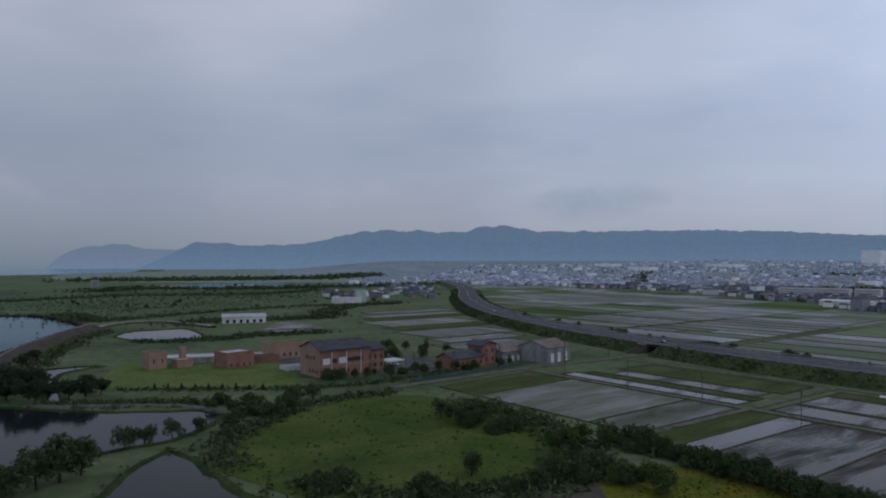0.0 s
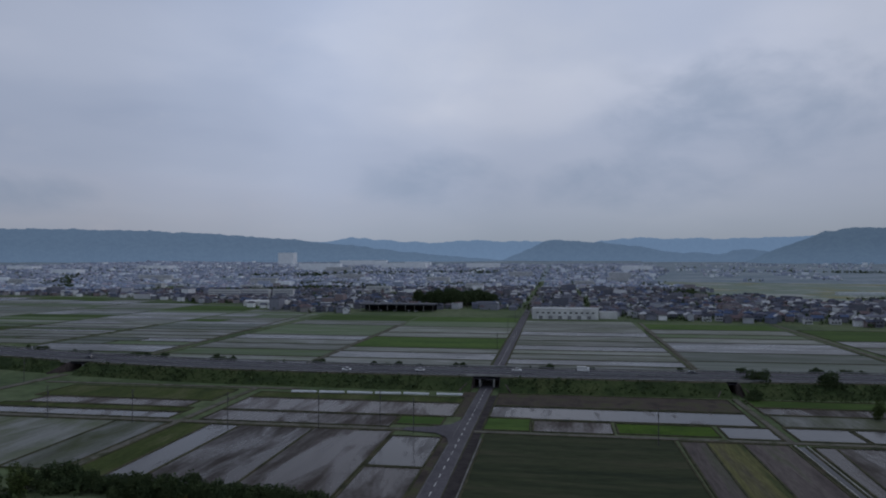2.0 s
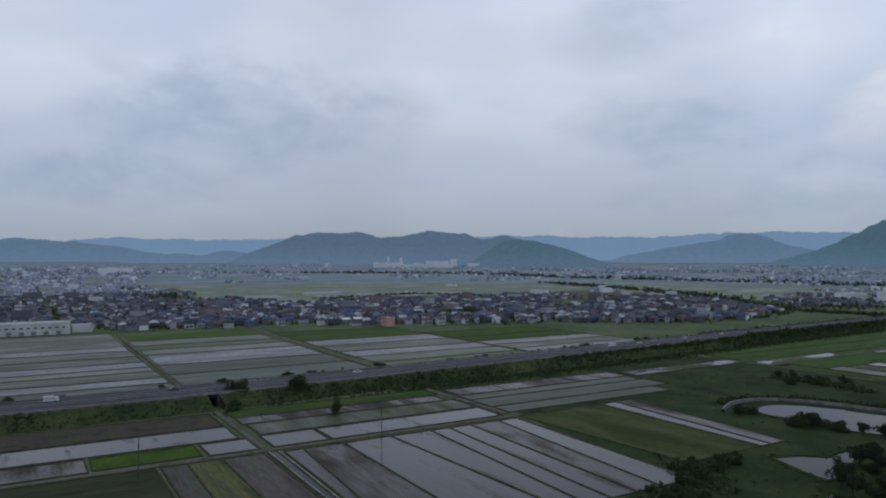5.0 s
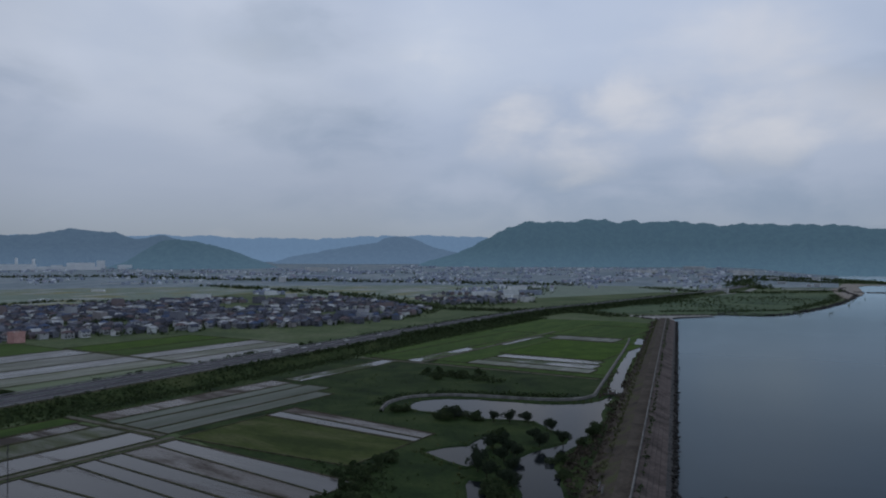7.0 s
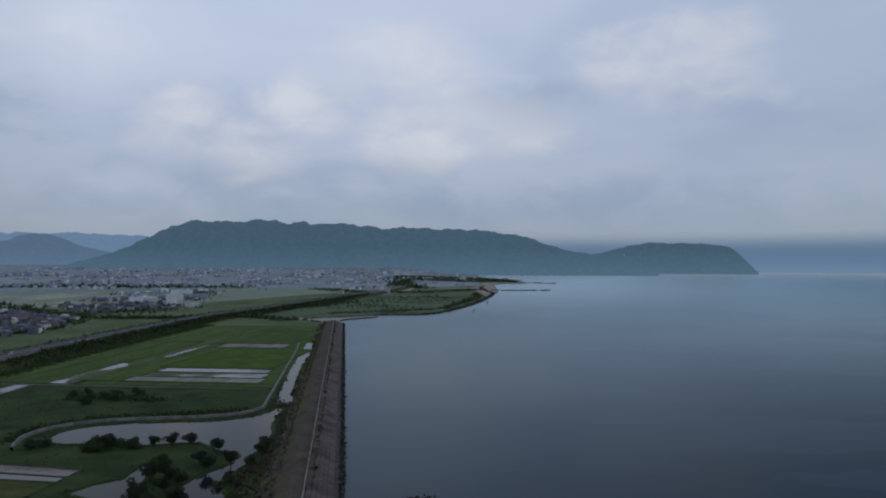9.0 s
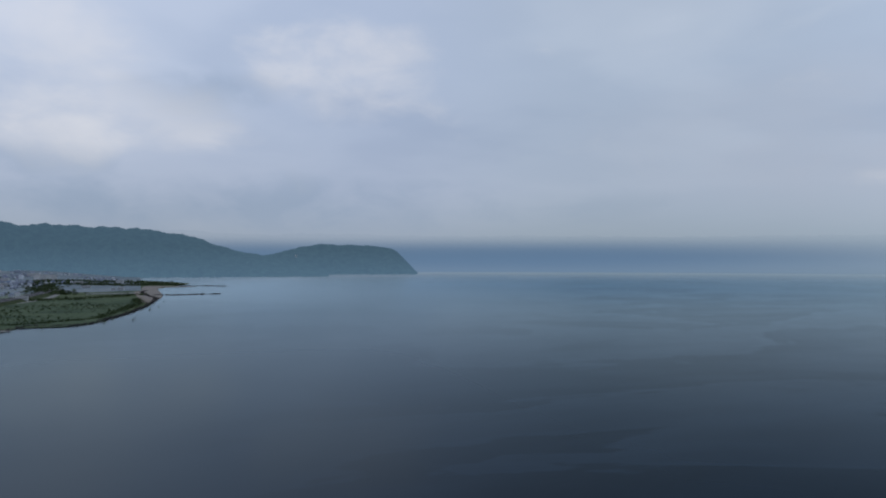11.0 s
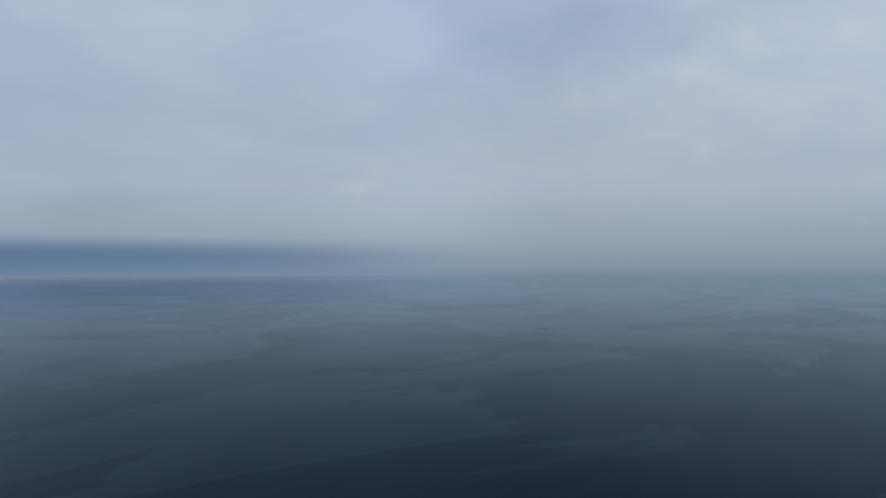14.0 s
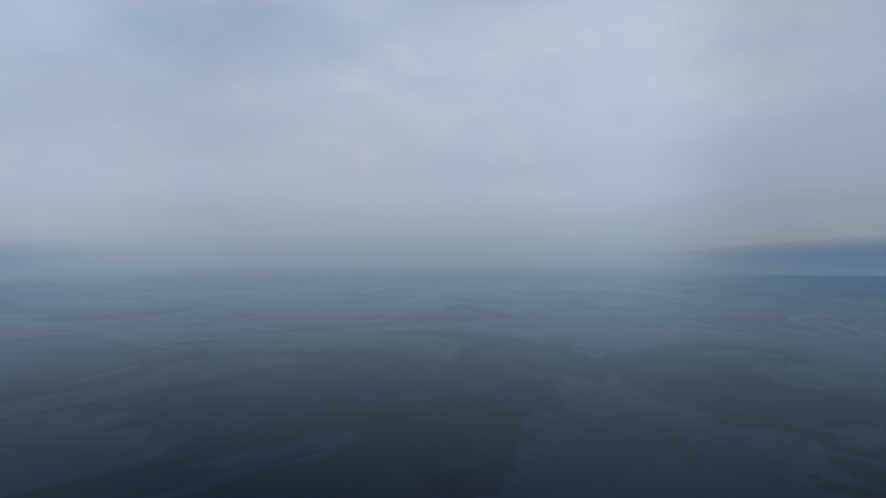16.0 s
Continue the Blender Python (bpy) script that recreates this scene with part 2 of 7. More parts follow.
def water(name, deep, ripple, rough, bump, streak=None, spec=0.5):
    """Open water; streak: slicks and wind lanes that change the gloss."""
    m, nt, p = start_mat(name, rough, spec)
    p.inputs["IOR"].default_value = 1.33
    co = shifted(nt)
    n1 = mnode(nt, "ShaderNodeTexNoise", Scale=ripple, Detail=5.0, Roughness=0.6)
    nt.links.new(co, n1.inputs["Vector"])
    b = mnode(nt, "ShaderNodeBump", Strength=bump, Distance=0.3)
    nt.links.new(n1.outputs[0], b.inputs["Height"])
    if not streak:
        nt.links.new(b.outputs[0], p.inputs["Normal"])
        p.inputs["Base Color"].default_value = (*deep, 1)
        return m
    # the bay: body colour under a bluish gloss that grows with the glancing angle
    n2 = mnode(nt, "ShaderNodeTexNoise", Scale=1.0, Detail=6.0, Roughness=0.62, Distortion=0.9)
    nt.links.new(shifted(nt, streak), n2.inputs["Vector"])
    n3 = mnode(nt, "ShaderNodeTexNoise", Scale=0.014, Detail=7.0, Roughness=0.66, Distortion=0.3)
    nt.links.new(shifted(nt, (0.5, 1.0, 1)), n3.inputs["Vector"])
    slick = mramp(nt, n2.outputs[0], [(0.34, 0.50), (0.44, 0.34), (0.485, 0.30), (0.50, 0.66), (0.54, 0.52), (0.60, 0.60), (0.66, 0.40), (0.72, 0.55)])
    tone = mmix(nt, 0.38, slick, n3.outputs[0])
    sp = nt.nodes.new("ShaderNodeSeparateXYZ")
    nt.links.new(co, sp.inputs[0])

    def spread(out, lo, hi, a, b):
        n = nt.nodes.new("ShaderNodeMapRange")
        n.interpolation_type = "SMOOTHSTEP"
        nt.links.new(out, n.inputs[0])
        for i, v in enumerate((lo, hi, a, b)):
            n.inputs[i + 1].default_value = v
        return n.outputs[0]

    def calc(op, a, b):
        n = nt.nodes.new("ShaderNodeMath")
        n.operation = op
        for i, v in enumerate((a, b)):
            if isinstance(v, float):
                n.inputs[i].default_value = v
            else:
                nt.links.new(v, n.inputs[i])
        return n.outputs[0]

    # wind lanes and slicks lie off the western shore, the lee of the southern wall is smooth and silty
    lee = spread(calc("ADD", calc("MULTIPLY", sp.outputs[1], -0.6), sp.outputs[0]), -60.0, 240.0, 0.0, 1.0)
    gain = mmix(nt, lee, mramp(nt, tone, [(0.30, 0.84), (0.48, 0.94), (0.64, 1.03)]), mramp(nt, tone, [(0.30, 0.93), (0.65, 1.0)]))
    body = nt.nodes.new("ShaderNodeBsdfDiffuse")
    silt = mmix(nt, lee, mramp(nt, tone, [(0.3, tuple(v * 0.7 for v in deep)), (0.65, tuple(v * 1.6 for v in deep))]), (0.088, 0.105, 0.125))
    nt.links.new(silt, body.inputs["Color"])
    gloss = nt.nodes.new("ShaderNodeBsdfGlossy")
    nt.links.new(mmix(nt, 1.0, (0.77, 0.935, 1.0), gain, "MULTIPLY"), gloss.inputs["Color"])
    nt.links.new(b.outputs[0], gloss.inputs["Normal"])
    fr = mnode(nt, "ShaderNodeFresnel", IOR=1.33)
    mix = nt.nodes.new("ShaderNodeMixShader")
    nt.links.new(calc("POWER", fr.outputs[0], 1.72), mix.inputs[0])
    nt.links.new(body.outputs[0], mix.inputs[1])
    nt.links.new(gloss.outputs[0], mix.inputs[2])
    # far out the water fades to transparent with distance, to imitate mist
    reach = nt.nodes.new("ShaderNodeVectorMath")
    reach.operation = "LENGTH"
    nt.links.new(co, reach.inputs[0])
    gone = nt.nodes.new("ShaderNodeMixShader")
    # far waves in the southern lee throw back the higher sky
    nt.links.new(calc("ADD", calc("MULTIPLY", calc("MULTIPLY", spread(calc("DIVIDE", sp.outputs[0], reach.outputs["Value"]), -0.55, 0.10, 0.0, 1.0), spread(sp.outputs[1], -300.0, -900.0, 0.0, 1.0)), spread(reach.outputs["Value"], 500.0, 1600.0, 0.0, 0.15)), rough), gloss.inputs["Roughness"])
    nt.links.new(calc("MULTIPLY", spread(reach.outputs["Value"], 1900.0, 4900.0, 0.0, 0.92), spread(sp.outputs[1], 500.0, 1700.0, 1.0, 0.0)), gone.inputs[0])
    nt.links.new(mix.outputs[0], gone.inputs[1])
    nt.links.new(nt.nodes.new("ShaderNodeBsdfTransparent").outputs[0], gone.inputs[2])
    nt.links.new(gone.outputs[0], nt.nodes["Material Output"].inputs[0])
    return m


def paddy(name, mud, shoots, cover, rows, rough=0.16, edge=0.13, lines=0.05, spec=0.33):
    """A flooded field: still water over mud, with rows of seedlings and drier patches."""
    m, nt, p = start_mat(name, rough, spec)
    p.inputs["IOR"].default_value = 1.33
    co = shifted(nt, (1, 1, 1), 300.0)
    patch = mnode(nt, "ShaderNodeTexNoise", Scale=0.05, Detail=6.0, Roughness=0.62, Distortion=0.5)
    tuft = mnode(nt, "ShaderNodeTexNoise", Scale=0.9, Detail=4.0)
    line = nt.nodes.new("ShaderNodeTexWave")
    line.bands_direction = rows
    line.inputs["Scale"].default_value, line.inputs["Distortion"].default_value, line.inputs["Detail"].default_value = 0.16, 4.0, 2.0
    for n in (tuft, line):
        nt.links.new(co, n.inputs["Vector"])
    nt.links.new(shifted(nt, (0.45, 1.7, 1) if rows == "Y" else (1.7, 0.45, 1), 300.0), patch.inputs["Vector"])
    add = nt.nodes.new("ShaderNodeMath")
    add.operation = "MULTIPLY_ADD"
    add.inputs[1].default_value = lines
    nt.links.new(line.outputs[1], add.inputs[0])
    nt.links.new(patch.outputs[0], add.inputs[2])
    add2 = nt.nodes.new("ShaderNodeMath")
    add2.operation = "MULTIPLY_ADD"
    add2.inputs[1].default_value = 0.13
    nt.links.new(tuft.outputs[0], add2.inputs[0])
    nt.links.new(add.outputs[0], add2.inputs[2])
    mid = 0.85 - cover * 0.48
    fac = mramp(nt, add2.outputs[0], [(max(mid - edge, 0), 0.0), (min(mid + edge, 1), 1.0)])
    inf = nt.nodes.new("ShaderNodeObjectInfo")
    tone = mramp(nt, inf.outputs["Random"], [(0.0, 0.75), (1.0, 1.3)])
    col = mmix(nt, 1.0, mmix(nt, fac, mud, shoots), tone, "MULTIPLY")
    band = mnode(nt, "ShaderNodeTexNoise", Scale=1.0, Detail=5.0, Roughness=0.7)
    nt.links.new(shifted(nt, (0.30, 0.010, 1) if rows == "X" else (0.022, 0.28, 1), 300.0), band.inputs["Vector"])
    col = mmix(nt, 1.0, col, mramp(nt, band.outputs[0], [(0.36, (0.72, 0.72, 0.66)), (0.5, (1.0, 1.0, 1.0)), (0.62, (1.28, 1.24, 1.22))] if rows == "X" else [(0.36, (0.86, 0.85, 0.82)), (0.62, (1.12, 1.11, 1.10))]), "MULTIPLY")
    nt.links.new(col, p.inputs["Base Color"])
    nt.links.new(mramp(nt, fac, [(0.0, rough), (1.0, 0.75)]), p.inputs["Roughness"])
    b = mnode(nt, "ShaderNodeBump", Strength=0.06, Distance=0.08)
    nt.links.new(tuft.outputs[0], b.inputs["Height"])
    nt.links.new(b.outputs[0], p.inputs["Normal"])
    return m


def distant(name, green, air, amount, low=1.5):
    """Wooded slopes of the far backdrop: what is left of their own colour, with haze put in as emission, stronger
    towards the foot.
    """
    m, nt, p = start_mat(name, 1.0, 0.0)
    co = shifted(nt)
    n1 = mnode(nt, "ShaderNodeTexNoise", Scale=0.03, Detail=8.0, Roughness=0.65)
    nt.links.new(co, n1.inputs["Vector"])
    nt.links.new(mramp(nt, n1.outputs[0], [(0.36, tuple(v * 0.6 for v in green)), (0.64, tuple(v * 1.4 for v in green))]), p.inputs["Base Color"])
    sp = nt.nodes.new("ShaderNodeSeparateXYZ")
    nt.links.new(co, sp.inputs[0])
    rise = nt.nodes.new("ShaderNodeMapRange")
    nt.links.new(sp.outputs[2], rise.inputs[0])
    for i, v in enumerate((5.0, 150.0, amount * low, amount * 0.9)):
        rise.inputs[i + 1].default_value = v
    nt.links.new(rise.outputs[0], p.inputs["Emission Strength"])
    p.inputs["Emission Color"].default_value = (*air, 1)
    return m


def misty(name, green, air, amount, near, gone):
    """A coast with painted mist: blue emission that thins out from one bearing to another (degrees), and towards the
    water.
    """
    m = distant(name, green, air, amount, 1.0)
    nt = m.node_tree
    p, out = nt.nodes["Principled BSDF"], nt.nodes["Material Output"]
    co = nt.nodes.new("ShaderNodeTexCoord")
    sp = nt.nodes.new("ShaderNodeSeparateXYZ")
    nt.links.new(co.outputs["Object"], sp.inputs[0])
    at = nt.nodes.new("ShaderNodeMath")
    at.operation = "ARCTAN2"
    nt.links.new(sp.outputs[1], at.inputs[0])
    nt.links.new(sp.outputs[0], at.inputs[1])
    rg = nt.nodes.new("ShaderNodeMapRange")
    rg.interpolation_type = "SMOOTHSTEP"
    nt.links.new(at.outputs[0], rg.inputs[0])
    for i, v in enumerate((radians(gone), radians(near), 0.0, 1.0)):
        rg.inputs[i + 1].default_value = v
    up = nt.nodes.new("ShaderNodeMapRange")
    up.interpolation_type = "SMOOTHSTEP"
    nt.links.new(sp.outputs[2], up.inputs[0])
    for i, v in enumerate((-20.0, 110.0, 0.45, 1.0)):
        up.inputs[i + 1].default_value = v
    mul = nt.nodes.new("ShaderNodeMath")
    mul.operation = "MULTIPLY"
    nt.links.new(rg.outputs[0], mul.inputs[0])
    # the crest fades to transparent as well, in place of cloud
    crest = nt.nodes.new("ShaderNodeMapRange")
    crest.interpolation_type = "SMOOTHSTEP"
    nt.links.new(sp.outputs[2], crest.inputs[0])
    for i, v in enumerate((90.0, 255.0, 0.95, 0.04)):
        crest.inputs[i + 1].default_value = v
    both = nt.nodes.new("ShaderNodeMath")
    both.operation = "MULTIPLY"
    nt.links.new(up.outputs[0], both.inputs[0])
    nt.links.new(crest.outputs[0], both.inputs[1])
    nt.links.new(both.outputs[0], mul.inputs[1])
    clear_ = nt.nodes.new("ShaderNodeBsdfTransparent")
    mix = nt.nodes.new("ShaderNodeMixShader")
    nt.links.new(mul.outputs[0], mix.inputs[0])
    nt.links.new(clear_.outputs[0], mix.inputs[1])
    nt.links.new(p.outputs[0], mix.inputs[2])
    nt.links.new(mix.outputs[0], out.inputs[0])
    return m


GRASS = surface("grass", (0.013, 0.026, 0.009), (0.026, 0.047, 0.014), 0.05, bump=0.6, fine=14, c3=(0.044, 0.064, 0.021))
PLAIN = surface("plain_green", (0.058, 0.086, 0.040), (0.092, 0.124, 0.058), 0.014, bump=0.3, fine=12, c3=(0.124, 0.146, 0.082))
MEADOW = surface("meadow_grass", (0.030, 0.056, 0.012), (0.056, 0.088, 0.016), 0.035, bump=0.8, fine=22, c3=(0.086, 0.104, 0.026))
FLOWERS = surface("flowering_grass", (0.064, 0.089, 0.012), (0.111, 0.115, 0.015), 0.09, bump=0.7, c3=(0.162, 0.102, 0.015))
LAWN = surface("mown_lawn", (0.062, 0.104, 0.024), (0.098, 0.140, 0.036), 0.05, bump=0.3, fine=10, c3=(0.125, 0.146, 0.052))
CROP_DARK = surface("dark_crop_rows", (0.023, 0.032, 0.017), (0.039, 0.048, 0.023), 0.07, bump=0.5, stretch=(2.2, 0.35, 1), fine=8, c3=(0.056, 0.057, 0.033))
CROP_GREEN = surface("young_crop", (0.042, 0.080, 0.017), (0.070, 0.118, 0.026), 0.04, bump=0.5, fine=12, vary=0.2, stretch=(1.8, 0.4, 1))
RICE = surface("bright_rice_shoots", (0.036, 0.074, 0.009), (0.060, 0.110, 0.013), 0.08, bump=0.6, fine=10)
STRAW = surface("dry_crop_stripes", (0.062, 0.074, 0.030), (0.125, 0.122, 0.050), 0.08, stretch=(0.25, 2.2, 1), bump=0.4, c3=(0.085, 0.076, 0.055))
SOIL = surface("wet_soil", (0.056, 0.045, 0.043), (0.096, 0.080, 0.074), 0.08, stretch=(0.3, 2.5, 1), rough=0.8, bump=0.5, spec=0.12, vary=0.15, c3=(0.074, 0.078, 0.050))
BUND = surface("field_bank", (0.036, 0.038, 0.024), (0.064, 0.066, 0.036), 0.2, bump=0.6, c3=(0.094, 0.080, 0.056))
TRACK = surface("gravel_track", (0.085, 0.080, 0.066), (0.140, 0.132, 0.112), 0.15, bump=0.4, c3=(0.060, 0.066, 0.036))
ASPHALT = surface("asphalt", (0.066, 0.062, 0.070), (0.100, 0.094, 0.104), 0.06, rough=0.85, bump=0.2, fine=20, spec=0.15)
EXPRESS = surface("expressway_asphalt", (0.068, 0.066, 0.076), (0.098, 0.095, 0.107), 0.03, rough=0.9, bump=0.15, fine=20, spec=0.1)
PAINT = surface("road_paint", (0.55, 0.55, 0.53), (0.75, 0.75, 0.72), 0.8, bump=0.0)
CONCRETE = surface("concrete", (0.20, 0.195, 0.185), (0.34, 0.335, 0.32), 0.25, rough=0.85, bump=0.3)
CONCRETE_D = surface("stained_concrete", (0.060, 0.049, 0.047), (0.108, 0.088, 0.082), 0.12, rough=0.9, bump=0.4, c3=(0.140, 0.114, 0.106))
ROCK = surface("dark_rock", (0.022, 0.021, 0.022), (0.060, 0.057, 0.055), 0.5, rough=0.7, bump=0.8, island=0.4)
DIRT = surface("bare_earth", (0.056, 0.046, 0.038), (0.092, 0.077, 0.064), 0.1, bump=0.4)
STEEL = surface("galvanised_steel", (0.20, 0.205, 0.21), (0.28, 0.285, 0.29), 1.0, rough=0.6, bump=0.0, metal=0.3)
POLE = surface("pole_concrete", (0.07, 0.068, 0.066), (0.11, 0.108, 0.104), 0.8, bump=0.1)
DARK = surface("dark_void", (0.012, 0.012, 0.014), (0.022, 0.022, 0.024), 0.4, bump=0.0)
BRICK = surface("red_brick", (0.190, 0.100, 0.080), (0.255, 0.134, 0.106), 0.25, rough=0.85, bump=0.25, fine=12, c3=(0.29, 0.16, 0.125), mottle=0.4)
BRICK_P = surface("pale_brick", (0.28, 0.18, 0.14), (0.35, 0.23, 0.18), 0.25, rough=0.85, bump=0.25, fine=12)
SLATE = surface("slate_roof", (0.045, 0.046, 0.056), (0.075, 0.076, 0.088), 0.3, rough=0.55, bump=0.3, fine=10)
ROOF_W = surface("pale_flat_roof", (0.34, 0.35, 0.37), (0.48, 0.49, 0.50), 0.12, rough=0.7, bump=0.1, mottle=0.25)
WHITE = surface("white_cladding", (0.50, 0.50, 0.50), (0.66, 0.66, 0.65), 0.1, rough=0.6, bump=0.1, mottle=0.25)
MILL = surface("mill_white", (0.72, 0.74, 0.76), (0.84, 0.85, 0.86), 0.02, rough=0.7, bump=0.0, mottle=0.25)
CREAM = surface("cream_render", (0.50, 0.50, 0.50), (0.64, 0.635, 0.63), 0.12, rough=0.8, bump=0.1, mottle=0.25)
GREYC = surface("grey_cladding", (0.17, 0.17, 0.18), (0.27, 0.27, 0.28), 0.2, rough=0.6, bump=0.2, stretch=(1, 1, 0.2))
RUST = surface("rusty_sheet", (0.13, 0.10, 0.095), (0.21, 0.17, 0.16), 0.25, rough=0.7, bump=0.2)
PINKW = surface("pink_render", (0.55, 0.30, 0.28), (0.68, 0.40, 0.37), 0.2, bump=0.1)
FENCE = surface("blue_green_fence", (0.050, 0.080, 0.084), (0.075, 0.108, 0.110), 0.5, rough=0.5, bump=0.0)
PLASTIC = surface("white_plastic_sheet", (0.50, 0.52, 0.54), (0.68, 0.70, 0.71), 0.4, rough=0.35, bump=0.3, mottle=0.25)
LEAF = surface("leaves", (0.042, 0.064, 0.030), (0.080, 0.106, 0.046), 0.5, rough=0.8, bump=0.0, island=0.35)
LEAF_P = surface("pine_needles", (0.026, 0.040, 0.026), (0.050, 0.066, 0.038), 0.5, rough=0.85, bump=0.0, island=0.3)
LEAF_L = surface("light_leaves", (0.056, 0.080, 0.026), (0.094, 0.122, 0.040), 0.5, rough=0.8, bump=0.0, island=0.35)
REED = surface("reeds", (0.064, 0.080, 0.030), (0.120, 0.128, 0.055), 0.3, rough=0.9, bump=0.0, island=0.35)
TUFT = surface("meadow_tufts", (0.037, 0.062, 0.010), (0.056, 0.084, 0.014), 0.3, rough=0.9, bump=0.0, island=0.2)
RUSH = surface("pasture_rushes", (0.036, 0.056, 0.020), (0.060, 0.084, 0.030), 0.3, rough=0.9, bump=0.0, island=0.2)
SLOPE = surface("embankment_grass_cover", (0.028, 0.044, 0.018), (0.052, 0.074, 0.028), 0.06, bump=0.6, fine=12, c3=(0.072, 0.088, 0.036))
BARK = surface("bark", (0.045, 0.036, 0.028), (0.080, 0.065, 0.050), 1.5, bump=0.5)
GLASS = surface("dark_window", (0.030, 0.034, 0.040), (0.050, 0.055, 0.062), 0.8, rough=0.12, bump=0.0, spec=0.6)
TYRE = surface("rubber", (0.015, 0.015, 0.015), (0.022, 0.022, 0.022), 2.0, bump=0.0)
CAR_W = surface("white_car_paint", (0.68, 0.68, 0.68), (0.76, 0.76, 0.76), 0.5, rough=0.25, bump=0.0, spec=0.6)
CAR_D = surface("dark_car_paint", (0.03, 0.035, 0.05), (0.05, 0.055, 0.07), 0.5, rough=0.25, bump=0.0, spec=0.6)
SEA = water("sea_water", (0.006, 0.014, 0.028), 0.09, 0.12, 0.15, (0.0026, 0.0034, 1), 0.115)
POND = water("pond_water", (0.012, 0.015, 0.017), 0.4, 0.06, 0.10, None, 0.09)
FLOOD = paddy("flooded_paddy", (0.054, 0.052, 0.053), (0.062, 0.051, 0.044), 0.30, "Y", 0.13, 0.10, 0.012, 0.24)
FLOOD_B = paddy("muddy_paddy", (0.078, 0.067, 0.062), (0.044, 0.035, 0.030), 0.47, "Y", 0.26, 0.10, 0.03, 0.17)
PATCHY = paddy("patchy_paddy", (0.092, 0.098, 0.082), (0.072, 0.088, 0.040), 0.48, "Y", 0.30, 0.15, 0.03, 0.15)
STILL = paddy("open_water_paddy", (0.054, 0.052, 0.052), (0.064, 0.060, 0.052), 0.10, "Y", 0.14, 0.2, 0.02, 0.27)
SHOOT = paddy("seedling_paddy", (0.118, 0.122, 0.114), (0.104, 0.122, 0.080), 0.50, "X", 0.30, 0.22, 0.12, 0.25)
TEAL = paddy("teal_paddy", (0.076, 0.092, 0.081), (0.076, 0.099, 0.069), 0.6, "X", 0.42, 0.3, 0.10)
SHOOT_G = paddy("green_paddy", (0.078, 0.098, 0.058), (0.066, 0.106, 0.038), 0.70, "X", 0.45, 0.25, 0.06, 0.25)
MUD = surface("ditch_mud", (0.030, 0.026, 0.027), (0.056, 0.049, 0.048), 0.3, rough=0.95, bump=0.4, spec=0.08)
OLIVE = surface("olive_grass", (0.032, 0.048, 0.013), (0.056, 0.074, 0.020), 0.05, bump=0.5, fine=12, stretch=(0.5, 1.6, 1), c3=(0.088, 0.096, 0.042))
HEATH = surface("brown_heath", (0.040, 0.034, 0.030), (0.074, 0.060, 0.050), 0.12, bump=0.6, fine=12, c3=(0.070, 0.078, 0.036))
BRACKEN = surface("bracken", (0.056, 0.046, 0.038), (0.100, 0.080, 0.062), 0.3, rough=0.9, bump=0.0, island=0.4)
PARAPET = surface("weathered_parapet", (0.13, 0.125, 0.12), (0.24, 0.235, 0.225), 0.3, bump=0.3)
WEEDY_X = paddy("weedy_wet_strip", (0.105, 0.110, 0.116), (0.042, 0.064, 0.018), 0.52, "X", 0.18, 0.035, 0.06, 0.26)
WEEDY_Y = paddy("weedy_wet_row", (0.105, 0.110, 0.116), (0.042, 0.064, 0.018), 0.53, "Y", 0.18, 0.035, 0.06, 0.26)
SHEEN = paddy("pale_flooded_paddy", (0.104, 0.110, 0.116), (0.116, 0.120, 0.116), 0.30, "X", 0.18, 0.3, 0.06, 0.25)
MIX = [SHEEN, TEAL, SHOOT, SHOOT_G, CROP_GREEN]
WALL_C = [(0.20, 0.205, 0.245), (0.68, 0.69, 0.71), (0.155, 0.155, 0.18), (0.42, 0.43, 0.465), (0.31, 0.285, 0.29), (0.15, 0.165, 0.215), (0.25, 0.20, 0.205), (0.84, 0.84, 0.85), (0.135, 0.14, 0.17), (0.52, 0.52, 0.55), (0.23, 0.235, 0.275)]
ROOF_C = [(0.075, 0.083, 0.118), (0.130, 0.142, 0.185), (0.058, 0.063, 0.088), (0.175, 0.185, 0.225), (0.092, 0.090, 0.112), (0.150, 0.112, 0.118), (0.075, 0.105, 0.185), (0.140, 0.146, 0.180), (0.060, 0.064, 0.086), (0.47, 0.48, 0.50), (0.105, 0.095, 0.105), (0.120, 0.108, 0.125)]
WALLS = palette("house_walls", WALL_C, 0.8)
ROOFS = palette("house_roofs", ROOF_C, 0.85, spec=0.1)
WALL_ONE = palette("house_wall_paint", WALL_C, 0.8, "Random")
ROOF_ONE = palette("house_roof_tiles", ROOF_C, 0.85, "Random", spec=0.1)
# far fields and foothills: haze is put into their pale base colours
FAR_GREENS = [surface("hazed_paddy_green", (0.185, 0.235, 0.190), (0.235, 0.280, 0.230), 0.02), surface("hazed_pasture", (0.170, 0.215, 0.175), (0.215, 0.260, 0.212), 0.02), surface("hazed_pale_field", (0.27, 0.29, 0.265), (0.34, 0.36, 0.33), 0.02), surface("hazed_yellow_field", (0.215, 0.215, 0.115), (0.26, 0.255, 0.14), 0.02)]
FOOT = surface("hazed_foothill_fields", (0.165, 0.215, 0.250), (0.215, 0.262, 0.290), 0.006, bump=0.0, fine=8, c3=(0.285, 0.325, 0.345), stretch=(1.6, 0.7, 1))
